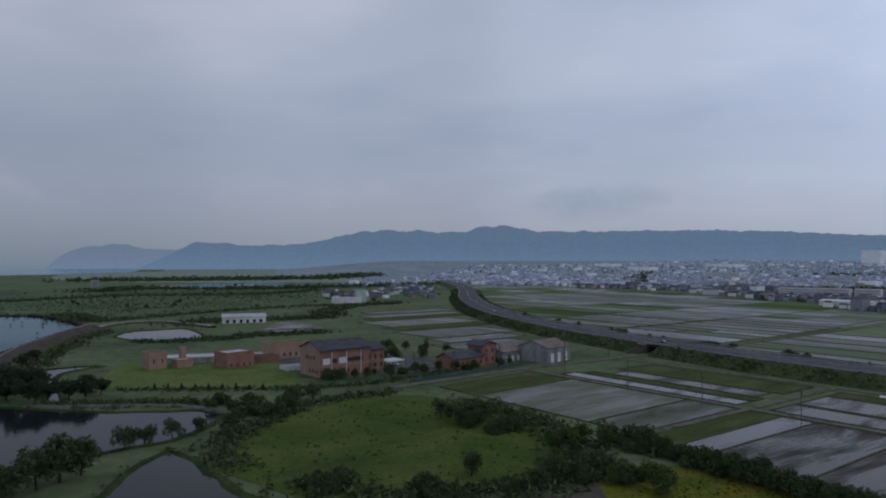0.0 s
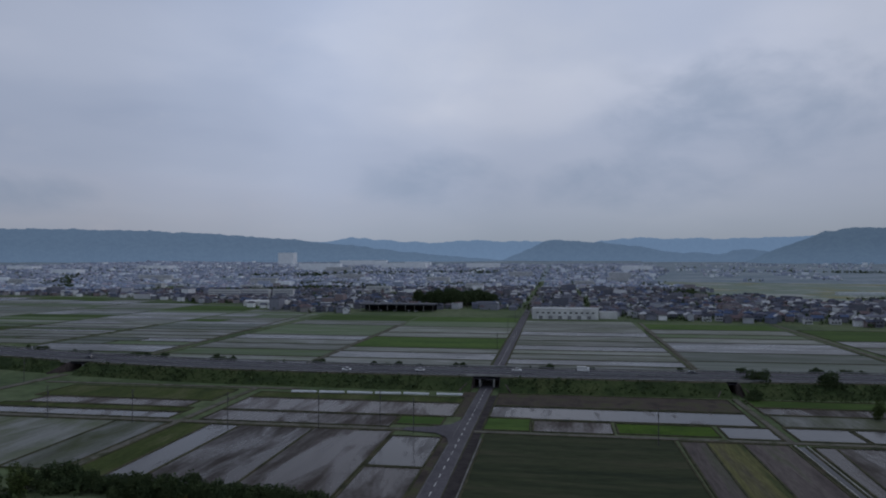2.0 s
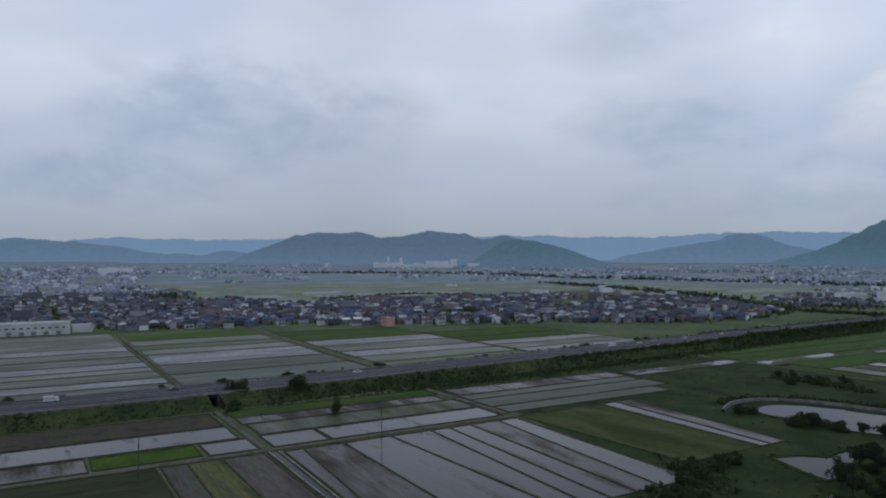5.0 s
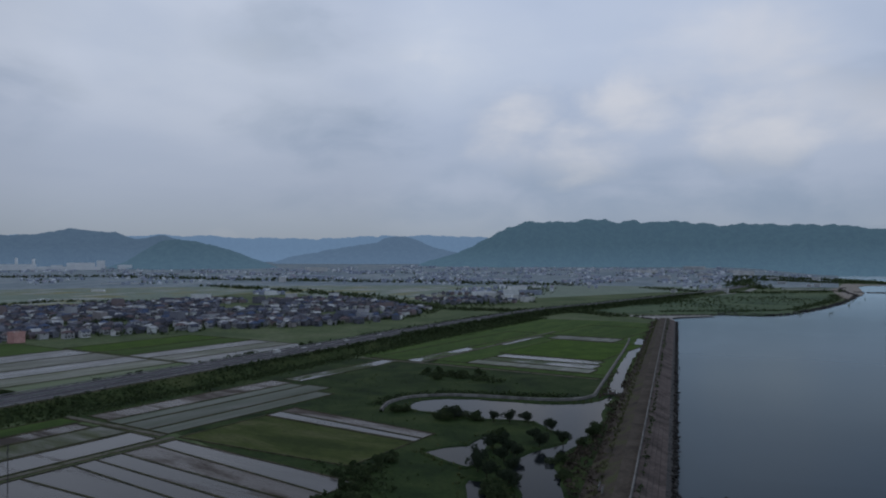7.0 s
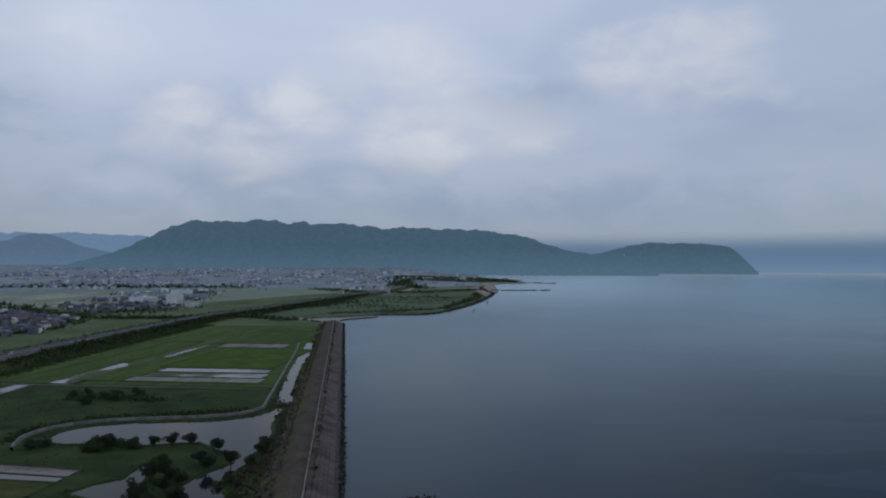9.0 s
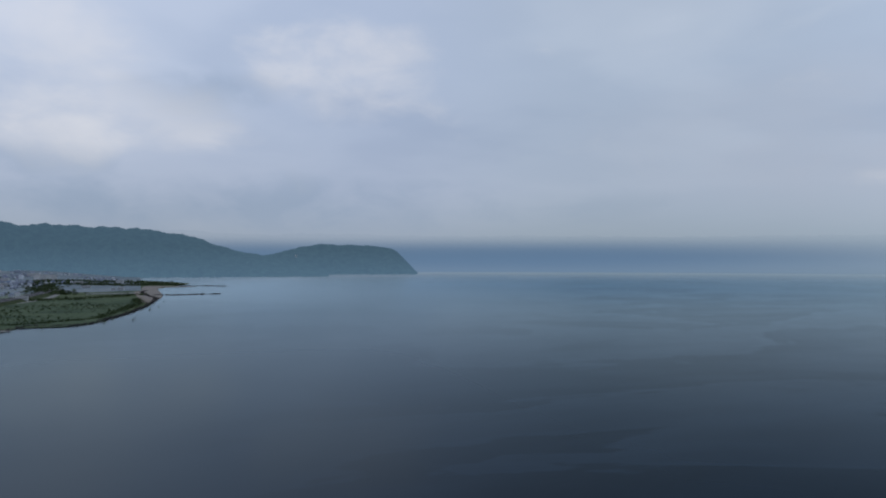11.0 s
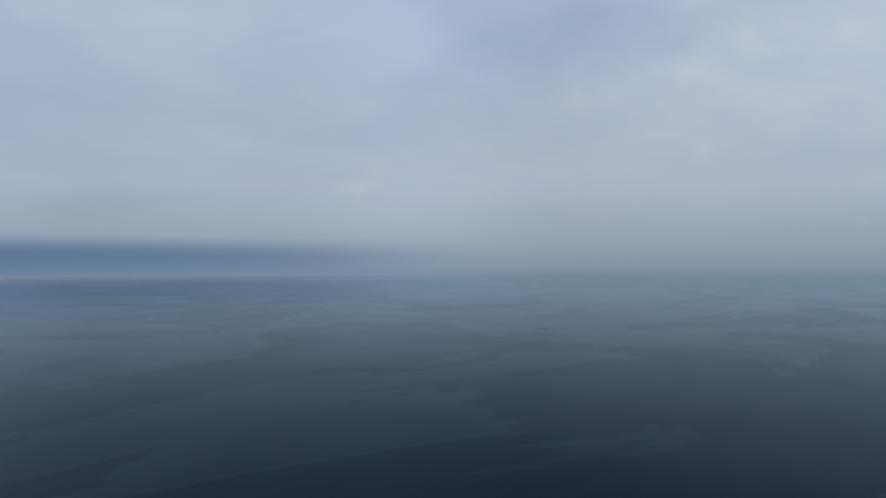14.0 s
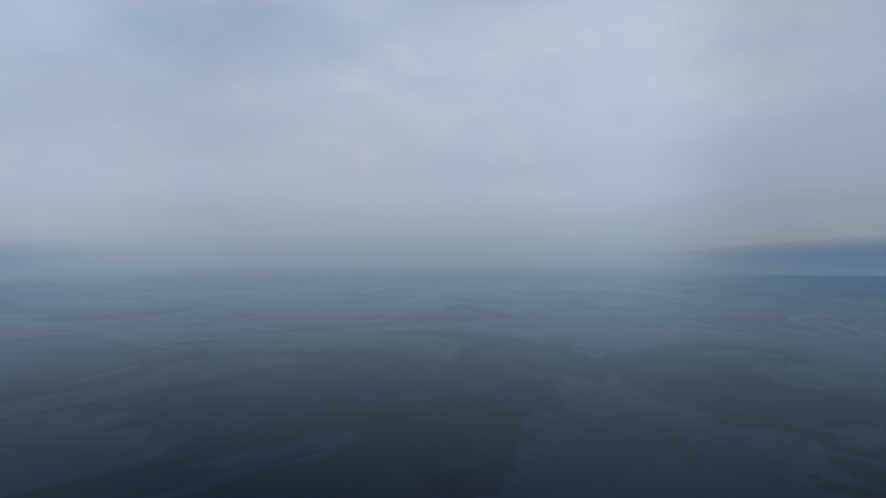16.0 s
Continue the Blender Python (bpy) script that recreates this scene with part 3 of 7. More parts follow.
# paints of the distant houses, made paler and bluer to imitate haze
WALLS_FAR = palette("hazed_house_walls", [(0.36, 0.40, 0.49), (0.76, 0.79, 0.84), (0.32, 0.36, 0.45), (0.48, 0.51, 0.59), (0.40, 0.43, 0.52), (0.86, 0.88, 0.90)], 0.85)
ROOFS_FAR = palette("hazed_house_roofs", [(0.235, 0.275, 0.365), (0.31, 0.345, 0.44), (0.22, 0.255, 0.345), (0.37, 0.40, 0.48), (0.255, 0.28, 0.365), (0.38, 0.335, 0.385), (0.62, 0.65, 0.70), (0.24, 0.30, 0.42)], 0.85, spec=0.1)


# ---------------------------------------------------------------- mesh helpers
rng = np.random.default_rng(7)


def link(name, me, mats, parent=None, label=""):
    for m in mats if isinstance(mats, (list, tuple)) else [mats]:
        me.materials.append(m)
    ob = new(name, me)
    if parent is not None:
        ob.parent = parent
    if label:
        tagged(ob, label)
    return ob


def solid(name, verts, faces, mats, parent=None, label="", slots=None, smooth=False):
    me = bpy.data.meshes.new(name)
    me.from_pydata([tuple(map(float, v)) for v in verts], [], faces)
    if slots is not None:
        me.polygons.foreach_set("material_index", slots)
    if smooth:
        me.polygons.foreach_set("use_smooth", [True] * len(me.polygons))
    me.update()
    return link(name, me, mats, parent, label)


def part(name, bm, material, parent, label=""):
    me = bpy.data.meshes.new(name)
    bmesh.ops.recalc_face_normals(bm, faces=bm.faces)
    bm.to_mesh(me)
    bm.free()
    return link(name, me, material, parent, label)


def array_mesh(name, V, F, mats, slots=None, smooth=True):
    """A joined mesh from arrays of places and of triangles or quads."""
    V, F = np.asarray(V, np.float32).reshape(-1, 3), np.asarray(F, np.int32)
    k = F.shape[1]
    me = bpy.data.meshes.new(name)
    me.vertices.add(len(V))
    me.vertices.foreach_set("co", V.ravel())
    me.loops.add(F.size)
    me.loops.foreach_set("vertex_index", F.ravel())
    me.polygons.add(len(F))
    me.polygons.foreach_set("loop_start", np.arange(0, F.size, k, dtype=np.int32))
    if slots is not None:
        me.polygons.foreach_set("material_index", np.asarray(slots, np.int32))
    me.polygons.foreach_set("use_smooth", np.full(len(F), smooth))
    me.update(calc_edges=True)
    me.validate()
    return link(name, me, mats)


NO_GROW = []


def bare(c):
    """Which places lie on land where scrub may grow: not on water, fields, tracks or floors."""
    ok = np.ones(len(c), bool)
    for poly in NO_GROW:
        p = np.asarray(poly)
        near = (c[:, 0] > p[:, 0].min()) & (c[:, 0] < p[:, 0].max()) & (c[:, 1] > p[:, 1].min()) & (c[:, 1] < p[:, 1].max()) & ok
        if near.any():
            ok[near] &= ~inside(c[near, 0], c[near, 1], p)
    return ok


def thing(name, label, category, group="", at=None):
    ob = tagged(new(name), label, category, group)
    ob.empty_display_size = 0.5
    if at is not None:
        ob.matrix_basis = at
    return ob


def box(bm, x0, x1, y0, y1, z0, z1, bevel=0.0):
    r = bmesh.ops.create_cube(bm, size=1.0, matrix=Matrix.LocRotScale(((x0 + x1) / 2, (y0 + y1) / 2, (z0 + z1) / 2), None, (x1 - x0, y1 - y0, z1 - z0)))
    if bevel:
        edges = list({e for v in r["verts"] for e in v.link_edges})
        bmesh.ops.bevel(bm, geom=edges, offset=bevel, segments=1, affect="EDGES")
    return r["verts"]


def boxed(name, dims, material, parent, label="", bevel=0.0):
    bm = bmesh.new()
    box(bm, *dims, bevel)
    return part(name, bm, material, parent, label)


def tube(bm, a, b, ra, rb, n=8):
    a, b = Vector(a), Vector(b)
    m = Matrix.Translation((a + b) / 2) @ (b - a).to_track_quat("Z", "Y").to_matrix().to_4x4()
    bmesh.ops.create_cone(bm, cap_ends=True, segments=n, radius1=ra, radius2=rb, depth=(b - a).length, matrix=m)


def spline(points, step=6.0, closed=False):
    """A smooth line through a few plan points."""
    P = [np.array(p, float) for p in points]
    n, out = len(P), []
    for i in range(n if closed else n - 1):
        p0, p1, p2, p3 = (P[(i + k) % n] if closed else P[min(max(i + k, 0), n - 1)] for k in (-1, 0, 1, 2))
        m = max(1, int(np.linalg.norm(p2 - p1) / step))
        for s in range(m):
            t = s / m
            out.append(0.5 * (2 * p1 + (p2 - p0) * t + (2 * p0 - 5 * p1 + 4 * p2 - p3) * t * t + (3 * p1 - p0 - 3 * p2 + p3) * t**3))
    if not closed:
        out.append(P[-1])
    return np.array(out)


def ribbon(name, line, profile, mats, parent=None, slots=None, label="", smooth=False, wob=0.0):
    """Sweeps a cross-section (offset to the right, height) along a plan line."""
    line = np.asarray(line, float)
    d = np.gradient(line, axis=0)
    d /= np.linalg.norm(d, axis=1)[:, None]
    side = np.stack([d[:, 1], -d[:, 0]], 1)
    k, V = len(profile), []
    for i, (p, s) in enumerate(zip(line, side)):
        for j, (o, z) in enumerate(profile):
            w = wob * noise.noise((p[0] * 0.15, p[1] * 0.15, j * 7.0)) if 0 < j < k - 1 else wob * 2 * noise.noise((p[0] * 0.1, p[1] * 0.1, j * 7.0))
            V.append((p[0] + s[0] * (o + w), p[1] + s[1] * (o + w), z + 0.3 * w))
    F, S = [], []
    for i in range(len(line) - 1):
        for j in range(k - 1):
            F.append((i * k + j, (i + 1) * k + j, (i + 1) * k + j + 1, i * k + j + 1))
            S.append(slots[j] if slots else 0)
    return solid(name, V, F, mats, parent, label, S, smooth)


def inside(px, py, poly):
    """Which of many points lie in a plan outline."""
    px, py = np.asarray(px, float), np.asarray(py, float)
    hit = np.zeros(px.shape, bool)
    n = len(poly)
    for i in range(n):
        (x0, y0), (x1, y1) = poly[i], poly[i - 1]
        with np.errstate(divide="ignore", invalid="ignore"):
            c = ((y0 > py) != (y1 > py)) & (px < (x1 - x0) * (py - y0) / (y1 - y0 + 1e-12) + x0)
        hit ^= c
    return hit


def sheet(name, outline, z, material, label, category, rough=1.5, step=8.0, kind="structure", skirt=0.0):
    """A flat stretch of ground or water with a softly uneven outline."""
    pts = spline(outline, step, True)
    V = []
    for x, y in pts:
        V.append((x + rough * noise.noise((x * 0.09, y * 0.09, 1.0)), y + rough * noise.noise((x * 0.09, y * 0.09, 5.0)), z))
    n, F = len(V), [tuple(range(len(V)))]
    if skirt:
        V += [(x, y, z - skirt) for x, y, _ in V]
        F += [(i, (i + 1) % n, n + (i + 1) % n, n + i) for i in range(n)]
    ob = solid(name, V, F, material)
    return tagged(ob, label, category, kind=kind), V[:n]


# ---------------------------------------------------------------- sea, land and far hills
def disc(name, r, z, material):
    V = [(0, 0, z)] + [(r * math.cos(a), r * math.sin(a), z) for a in np.linspace(0, 2 * math.pi, 145)[:-1]]
    F = [(0, i, i % 144 + 1) for i in range(1, 145)]
    return solid(name, V, F, material)


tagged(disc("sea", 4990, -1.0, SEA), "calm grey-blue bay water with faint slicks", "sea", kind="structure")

SHORE_Y = [-790, -744, -354, -200, -60, 60, 150, 240, 330, 449, 527, 565, 600]
SHORE_X = [197, 186, 90, 52, 18, -8, -20, -20, 3, 40, 74, 95, 110]


def shore_x(y):
    return np.interp(y, SHORE_Y, SHORE_X)


ys = np.arange(-790, 601, 20.0)
wall_line = np.stack([shore_x(ys), ys], 1)
coast_s = spline([(205, -800), (262, -842), (186, -912), (174, -955), (121, -950), (101, -1020), (70, -1220), (53, -1540), (75, -1700), (97, -1930), (60, -2150), (10, -2400), (-10, -2600), (150, -3000), (300, -3350), (700, -3900), (1200, -4830)], 25)
coast_n = spline([(112, 604), (114, 640), (109, 700), (96, 750), (66, 782), (10, 815), (-70, 880), (-130, 1050), (-150, 1400), (-60, 1900), (90, 2300), (250, 2748), (434, 2847), (766, 3200), (1199, 4733)], 25)
edge = [tuple(p) for p in coast_s[::-1]] + [(x + 6, y) for x, y in wall_line] + [tuple(p) for p in coast_n]
arc0, arc1 = math.atan2(coast_n[-1][1], coast_n[-1][0]), math.atan2(coast_s[-1][1], coast_s[-1][0])
edge += [(4980 * math.cos(a), 4980 * math.sin(a)) for a in np.linspace(arc0, arc1, 40)]
land = solid("ground", [(x, y, 0.0) for x, y in edge] + [(x, y, -3.0) for x, y in edge], [tuple(range(len(edge)))[::-1]] + [(i, (i + 1) % len(edge), len(edge) + (i + 1) % len(edge), len(edge) + i) for i in range(len(edge))], PLAIN)
bm = bmesh.new()
bm.from_mesh(land.data)
bmesh.ops.recalc_face_normals(bm, faces=bm.faces)
bm.to_mesh(land.data)
bm.free()
tagged(land, "wide green coastal plain reaching to the hills", "ground", kind="structure")


def land_z(x, y):
    """How high the plain has risen towards the hills."""
    r, a = np.hypot(x, y), np.degrees(np.arctan2(y, x))
    side = np.clip((a + 87.5) / 8, 0, 1) * np.clip((66 - a) / 10, 0, 1)
    return 0.020 * np.maximum(r - 1900, 0.0) * side * side * (3 - 2 * side)


ra_, aa_ = np.linspace(1850, 4960, 40), np.radians(np.linspace(-87, 66, 150))
gr, ga_ = np.meshgrid(ra_, aa_, indexing="ij")
gx_, gy_ = gr * np.cos(ga_), gr * np.sin(ga_)
V = np.stack([gx_, gy_, land_z(gx_, gy_) + np.where(gr < 1930, -0.5, 0.12)], -1).reshape(-1, 3)
ii, jj = np.meshgrid(np.arange(39), np.arange(149), indexing="ij")
q = (ii * 150 + jj).ravel()
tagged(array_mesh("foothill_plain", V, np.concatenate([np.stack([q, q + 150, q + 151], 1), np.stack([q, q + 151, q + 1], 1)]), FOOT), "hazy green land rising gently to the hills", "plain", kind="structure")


def ridge(name, dist, knots, material, label, depth=500.0, rough=0.028, base=-0.02, seed=0.0, step=0.12):
    """A wooded ridge on the horizon: (bearing, height in degrees over eye level) from end to end, with ragged tree tops."""
    b = np.array([k[0] for k in knots], float)
    e = np.array([k[1] for k in knots], float)
    order = np.argsort(b)
    b, e = b[order], e[order]
    az = np.arange(b[0], b[-1] + step / 2, step)
    el = np.interp(az, b, e)
    ker = np.hanning(9)
    ker /= ker.sum()
    el = np.convolve(np.pad(el, 4, mode="edge"), ker, "valid")
    V, F = [], []
    prof = [(-1.0, 0.0), (-0.75, 0.22), (-0.5, 0.50), (-0.3, 0.72), (-0.14, 0.90), (0.0, 1.0), (0.25, 0.75), (0.6, 0.0)]
    k = len(prof)
    for a, h in zip(az, el):
        ra = radians(a)
        top = 64 + dist * math.tan(radians(h))
        for j, (o, f) in enumerate(prof):
            n1 = noise.fractal((a * 0.9, j * 0.7 + seed, seed), 0.8, 2.1, 5)
            n2 = noise.noise((a * 9.0, j * 1.3, seed + 3))
            r = dist + o * depth * (1 + 0.25 * n1)
            z = max(top, 4) * f * (1 + (rough * 1.6 * n1 if 0 < j < k - 1 else 0)) + (1.0 + 1.2 * f) * n2 * (0 < j < k - 1)
            V.append((r * math.cos(ra), r * math.sin(ra), max(z, -1.5) if f else -2.0))
    m = len(az)
    for i in range(m - 1):
        for j in range(k - 1):
            F.append((i * k + j, i * k + j + 1, (i + 1) * k + j + 1, (i + 1) * k + j))
    ob = solid(name, V, F, material, smooth=True)
    return tagged(ob, label, "hill", kind="structure")


# emission colours that paint the haze over the far hills
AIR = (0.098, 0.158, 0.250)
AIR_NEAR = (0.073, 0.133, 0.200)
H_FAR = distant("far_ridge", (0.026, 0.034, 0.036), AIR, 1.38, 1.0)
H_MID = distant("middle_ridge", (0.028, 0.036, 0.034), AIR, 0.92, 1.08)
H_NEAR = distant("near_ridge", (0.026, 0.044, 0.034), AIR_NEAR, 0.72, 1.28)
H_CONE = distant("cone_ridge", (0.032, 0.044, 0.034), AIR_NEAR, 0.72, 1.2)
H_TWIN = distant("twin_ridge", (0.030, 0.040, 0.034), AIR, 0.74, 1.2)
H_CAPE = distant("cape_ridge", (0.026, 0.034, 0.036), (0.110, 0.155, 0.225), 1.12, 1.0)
# mist over these coasts is painted: blue emission, transparent by bearing
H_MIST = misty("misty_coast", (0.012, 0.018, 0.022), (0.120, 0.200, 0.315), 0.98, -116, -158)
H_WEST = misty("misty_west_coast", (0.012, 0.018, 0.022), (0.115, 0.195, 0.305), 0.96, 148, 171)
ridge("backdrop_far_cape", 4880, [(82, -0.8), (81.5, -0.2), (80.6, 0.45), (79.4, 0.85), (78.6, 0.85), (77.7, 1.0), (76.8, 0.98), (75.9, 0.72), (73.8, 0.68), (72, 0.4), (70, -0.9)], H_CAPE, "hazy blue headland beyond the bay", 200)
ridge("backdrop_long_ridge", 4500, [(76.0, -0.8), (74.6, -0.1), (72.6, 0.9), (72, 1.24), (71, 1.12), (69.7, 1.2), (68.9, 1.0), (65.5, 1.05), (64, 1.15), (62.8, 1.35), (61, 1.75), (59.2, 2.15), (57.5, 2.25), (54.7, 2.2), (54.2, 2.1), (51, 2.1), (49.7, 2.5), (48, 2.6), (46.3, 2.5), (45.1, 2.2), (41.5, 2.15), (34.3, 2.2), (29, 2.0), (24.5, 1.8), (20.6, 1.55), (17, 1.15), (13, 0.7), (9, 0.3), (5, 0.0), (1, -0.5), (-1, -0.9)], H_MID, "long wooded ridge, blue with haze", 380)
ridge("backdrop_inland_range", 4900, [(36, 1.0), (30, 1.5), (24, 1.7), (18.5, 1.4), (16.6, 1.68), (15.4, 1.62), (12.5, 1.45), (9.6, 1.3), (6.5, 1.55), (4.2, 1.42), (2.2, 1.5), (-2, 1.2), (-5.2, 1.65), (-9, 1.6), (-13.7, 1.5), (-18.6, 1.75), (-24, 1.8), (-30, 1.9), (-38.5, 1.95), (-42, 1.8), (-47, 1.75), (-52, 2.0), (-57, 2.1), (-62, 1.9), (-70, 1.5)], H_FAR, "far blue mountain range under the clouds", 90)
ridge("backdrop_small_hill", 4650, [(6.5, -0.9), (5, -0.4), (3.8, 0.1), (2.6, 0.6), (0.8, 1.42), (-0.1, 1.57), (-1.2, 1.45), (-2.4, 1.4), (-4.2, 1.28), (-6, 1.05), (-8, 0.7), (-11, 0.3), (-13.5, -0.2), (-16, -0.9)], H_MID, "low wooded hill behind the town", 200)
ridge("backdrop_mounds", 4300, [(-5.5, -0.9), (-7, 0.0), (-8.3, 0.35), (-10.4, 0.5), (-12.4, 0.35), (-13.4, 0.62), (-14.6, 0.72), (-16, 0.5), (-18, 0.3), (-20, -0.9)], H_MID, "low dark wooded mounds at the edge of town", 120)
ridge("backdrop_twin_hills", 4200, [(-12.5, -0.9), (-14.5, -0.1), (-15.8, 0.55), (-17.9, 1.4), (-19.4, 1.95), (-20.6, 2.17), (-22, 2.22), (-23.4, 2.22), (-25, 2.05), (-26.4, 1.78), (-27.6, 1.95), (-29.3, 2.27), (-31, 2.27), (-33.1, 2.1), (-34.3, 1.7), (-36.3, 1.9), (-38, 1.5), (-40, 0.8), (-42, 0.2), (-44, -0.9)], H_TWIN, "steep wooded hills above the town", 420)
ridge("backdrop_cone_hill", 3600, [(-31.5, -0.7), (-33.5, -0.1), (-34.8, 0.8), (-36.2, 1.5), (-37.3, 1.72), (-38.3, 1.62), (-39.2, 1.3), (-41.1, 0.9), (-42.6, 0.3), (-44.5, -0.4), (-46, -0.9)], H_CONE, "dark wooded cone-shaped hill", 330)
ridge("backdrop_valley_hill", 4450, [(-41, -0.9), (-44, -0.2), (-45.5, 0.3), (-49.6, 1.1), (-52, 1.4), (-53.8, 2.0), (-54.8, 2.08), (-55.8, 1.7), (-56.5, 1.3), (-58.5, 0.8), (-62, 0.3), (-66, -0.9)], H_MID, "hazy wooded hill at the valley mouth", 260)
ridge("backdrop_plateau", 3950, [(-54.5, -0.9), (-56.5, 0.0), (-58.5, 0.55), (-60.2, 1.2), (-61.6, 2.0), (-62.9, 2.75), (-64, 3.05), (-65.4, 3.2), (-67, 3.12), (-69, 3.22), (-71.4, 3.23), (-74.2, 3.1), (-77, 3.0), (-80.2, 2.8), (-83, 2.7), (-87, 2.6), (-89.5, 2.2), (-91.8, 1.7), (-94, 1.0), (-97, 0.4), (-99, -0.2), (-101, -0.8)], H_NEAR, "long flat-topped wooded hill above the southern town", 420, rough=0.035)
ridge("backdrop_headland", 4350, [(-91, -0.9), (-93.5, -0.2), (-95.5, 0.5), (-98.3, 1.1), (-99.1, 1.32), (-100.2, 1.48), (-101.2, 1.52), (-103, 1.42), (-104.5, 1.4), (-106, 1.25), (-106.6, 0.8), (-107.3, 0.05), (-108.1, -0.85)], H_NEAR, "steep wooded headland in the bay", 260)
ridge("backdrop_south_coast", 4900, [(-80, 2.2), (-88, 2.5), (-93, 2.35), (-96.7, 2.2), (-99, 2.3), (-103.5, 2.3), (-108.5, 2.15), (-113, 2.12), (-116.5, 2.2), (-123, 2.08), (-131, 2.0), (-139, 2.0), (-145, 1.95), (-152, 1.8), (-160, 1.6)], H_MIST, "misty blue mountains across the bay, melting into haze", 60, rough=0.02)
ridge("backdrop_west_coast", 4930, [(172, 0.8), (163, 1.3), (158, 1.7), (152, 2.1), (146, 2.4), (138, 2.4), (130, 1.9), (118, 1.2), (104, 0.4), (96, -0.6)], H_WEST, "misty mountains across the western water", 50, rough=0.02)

# ---------------------------------------------------------------- sea wall
wall_top = spline([(shore_x(y), y) for y in range(-790, 601, 40)], 12)
# foot, slope, parapet, track and inner bank
LEVEE = [(-1.5, -1.6), (0.0, -0.3), (2.6, 1.0), (3.0, 1.1), (4.6, 1.5), (4.7, 1.85), (6.1, 2.2), (6.2, 2.55), (7.6, 2.9), (7.7, 3.25), (9.1, 3.55), (9.2, 3.9), (10.5, 4.0), (10.9, 4.0), (10.95, 4.9), (11.4, 4.9), (11.45, 4.0), (16.0, 4.0), (24.0, 0.6), (27.0, -0.3)]
# the line runs north, so inland lies to its right
levee = ribbon("sea_wall", wall_top, LEVEE, [ROCK, CONCRETE_D, PARAPET, DIRT, HEATH], slots=[0, 0] + [1] * 11 + [2, 2, 2, 3, 4, 4], wob=0.12)
tagged(levee, "stained concrete sea wall with parapet, track and grassy bank", "sea wall", kind="structure")


def rocks(name, line, spread, count, size, label):
    """Tumbled boulders along a line."""
    line = np.asarray(line, float)
    i = rng.integers(0, len(line) - 1, count)
    t = rng.random(count)[:, None]
    c = line[i] * (1 - t) + line[i + 1] * t + rng.normal(0, spread, (count, 2))
    s = size * rng.uniform(0.5, 1.3, count)
    return scatter(name, np.column_stack([c, np.full(count, -0.75) + rng.random(count) * 1.3]), s, ROCK, 0.7, label, "boulders")


OCT_V = np.array([(1, 0, 0), (-1, 0, 0), (0, 1, 0), (0, -1, 0), (0, 0, 1), (0, 0, -1)], float)
OCT_F = np.array([(0, 2, 4), (2, 1, 4), (1, 3, 4), (3, 0, 4), (2, 0, 5), (1, 2, 5), (3, 1, 5), (0, 3, 5)])


def puffs(c, s, squash, leaves=9):
    """Ragged tufts: a few loose leaf blades round each centre."""
    n = len(c)
    mid = rng.normal(0, 1, (n, leaves, 3))
    mid /= np.linalg.norm(mid, axis=2)[..., None]
    mid *= rng.uniform(0.25, 0.95, (n, leaves, 1)) * np.array([1, 1, squash])
    tri = mid[:, :, None] + rng.normal(0, 0.40, (n, leaves, 3, 3))
    V = tri * s[:, None, None, None] + c[:, None, None]
    return V.reshape(-1, 3), np.arange(n * leaves * 3).reshape(-1, 3)


def scatter(name, centres, sizes, material, squash, label="", category="", parent=None):
    """Many small jagged clumps joined in one mesh."""
    c, s = np.asarray(centres, float), np.asarray(sizes, float)
    n = len(c)
    if material is not ROCK:
        V, F = puffs(c, s, squash)
        ob = array_mesh(name, V, F, material, None, False)
        if parent is not None:
            ob.parent = parent
        if label:
            tagged(ob, label, category, kind="stuff")
        return ob
    a = rng.uniform(0, 2 * math.pi, n)
    base = OCT_V[None] * rng.uniform(0.6, 1.25, (n, 6, 1)) + rng.normal(0, 0.16, (n, 6, 3))
    x, y = base[..., 0] * np.cos(a)[:, None] - base[..., 1] * np.sin(a)[:, None], base[..., 0] * np.sin(a)[:, None] + base[..., 1] * np.cos(a)[:, None]
    V = np.stack([x, y, base[..., 2] * squash], -1) * s[:, None, None] + c[:, None]
    F = OCT_F[None] + 6 * np.arange(n)[:, None, None]
    ob = array_mesh(name, V, F.reshape(-1, 3), material)
    if parent is not None:
        ob.parent = parent
    if label:
        tagged(ob, label, category, kind="stuff")
    return ob


rocks("riprap", wall_top + np.array([0.2, 0.0]), 0.6, 5200, 0.62, "dark wave-breaking boulders at the foot of the sea wall")
rocks("shore_stones", coast_s[(coast_s[:, 1] > -2000)], 2.5, 1500, 1.6, "stones along the southern shore")
rocks("breakwater_stones", np.array([(52, -200), (40, -208), (26, -214)]), 0.8, 90, 0.9, "row of dark rocks running into the sea")
rocks("jetty_stones", np.array([(62, -1718), (-10, -1722), (-81, -1734)]), 2.0, 160, 2.2, "low stone jetty off the spit")
rocks("outer_jetty_stones", np.array([(28, -2350), (-60, -2300), (-124, -2251)]), 2.0, 160, 2.4, "low stone breakwater off the spit")
rocks("north_breakwater", coast_n[(coast_n[:, 1] < 1500)], 2.0, 1100, 1.5, "stone bank along the northern inlet")
sheet("beach", [(60, -1420), (80, -1440), (84, -1560), (110, -1800), (112, -1940), (70, -1960), (54, -1700)], 0.06, surface("beach_sand", (0.22, 0.19, 0.16), (0.30, 0.265, 0.225), 0.05), "pale sandy spit beside the bay", "beach", 3)
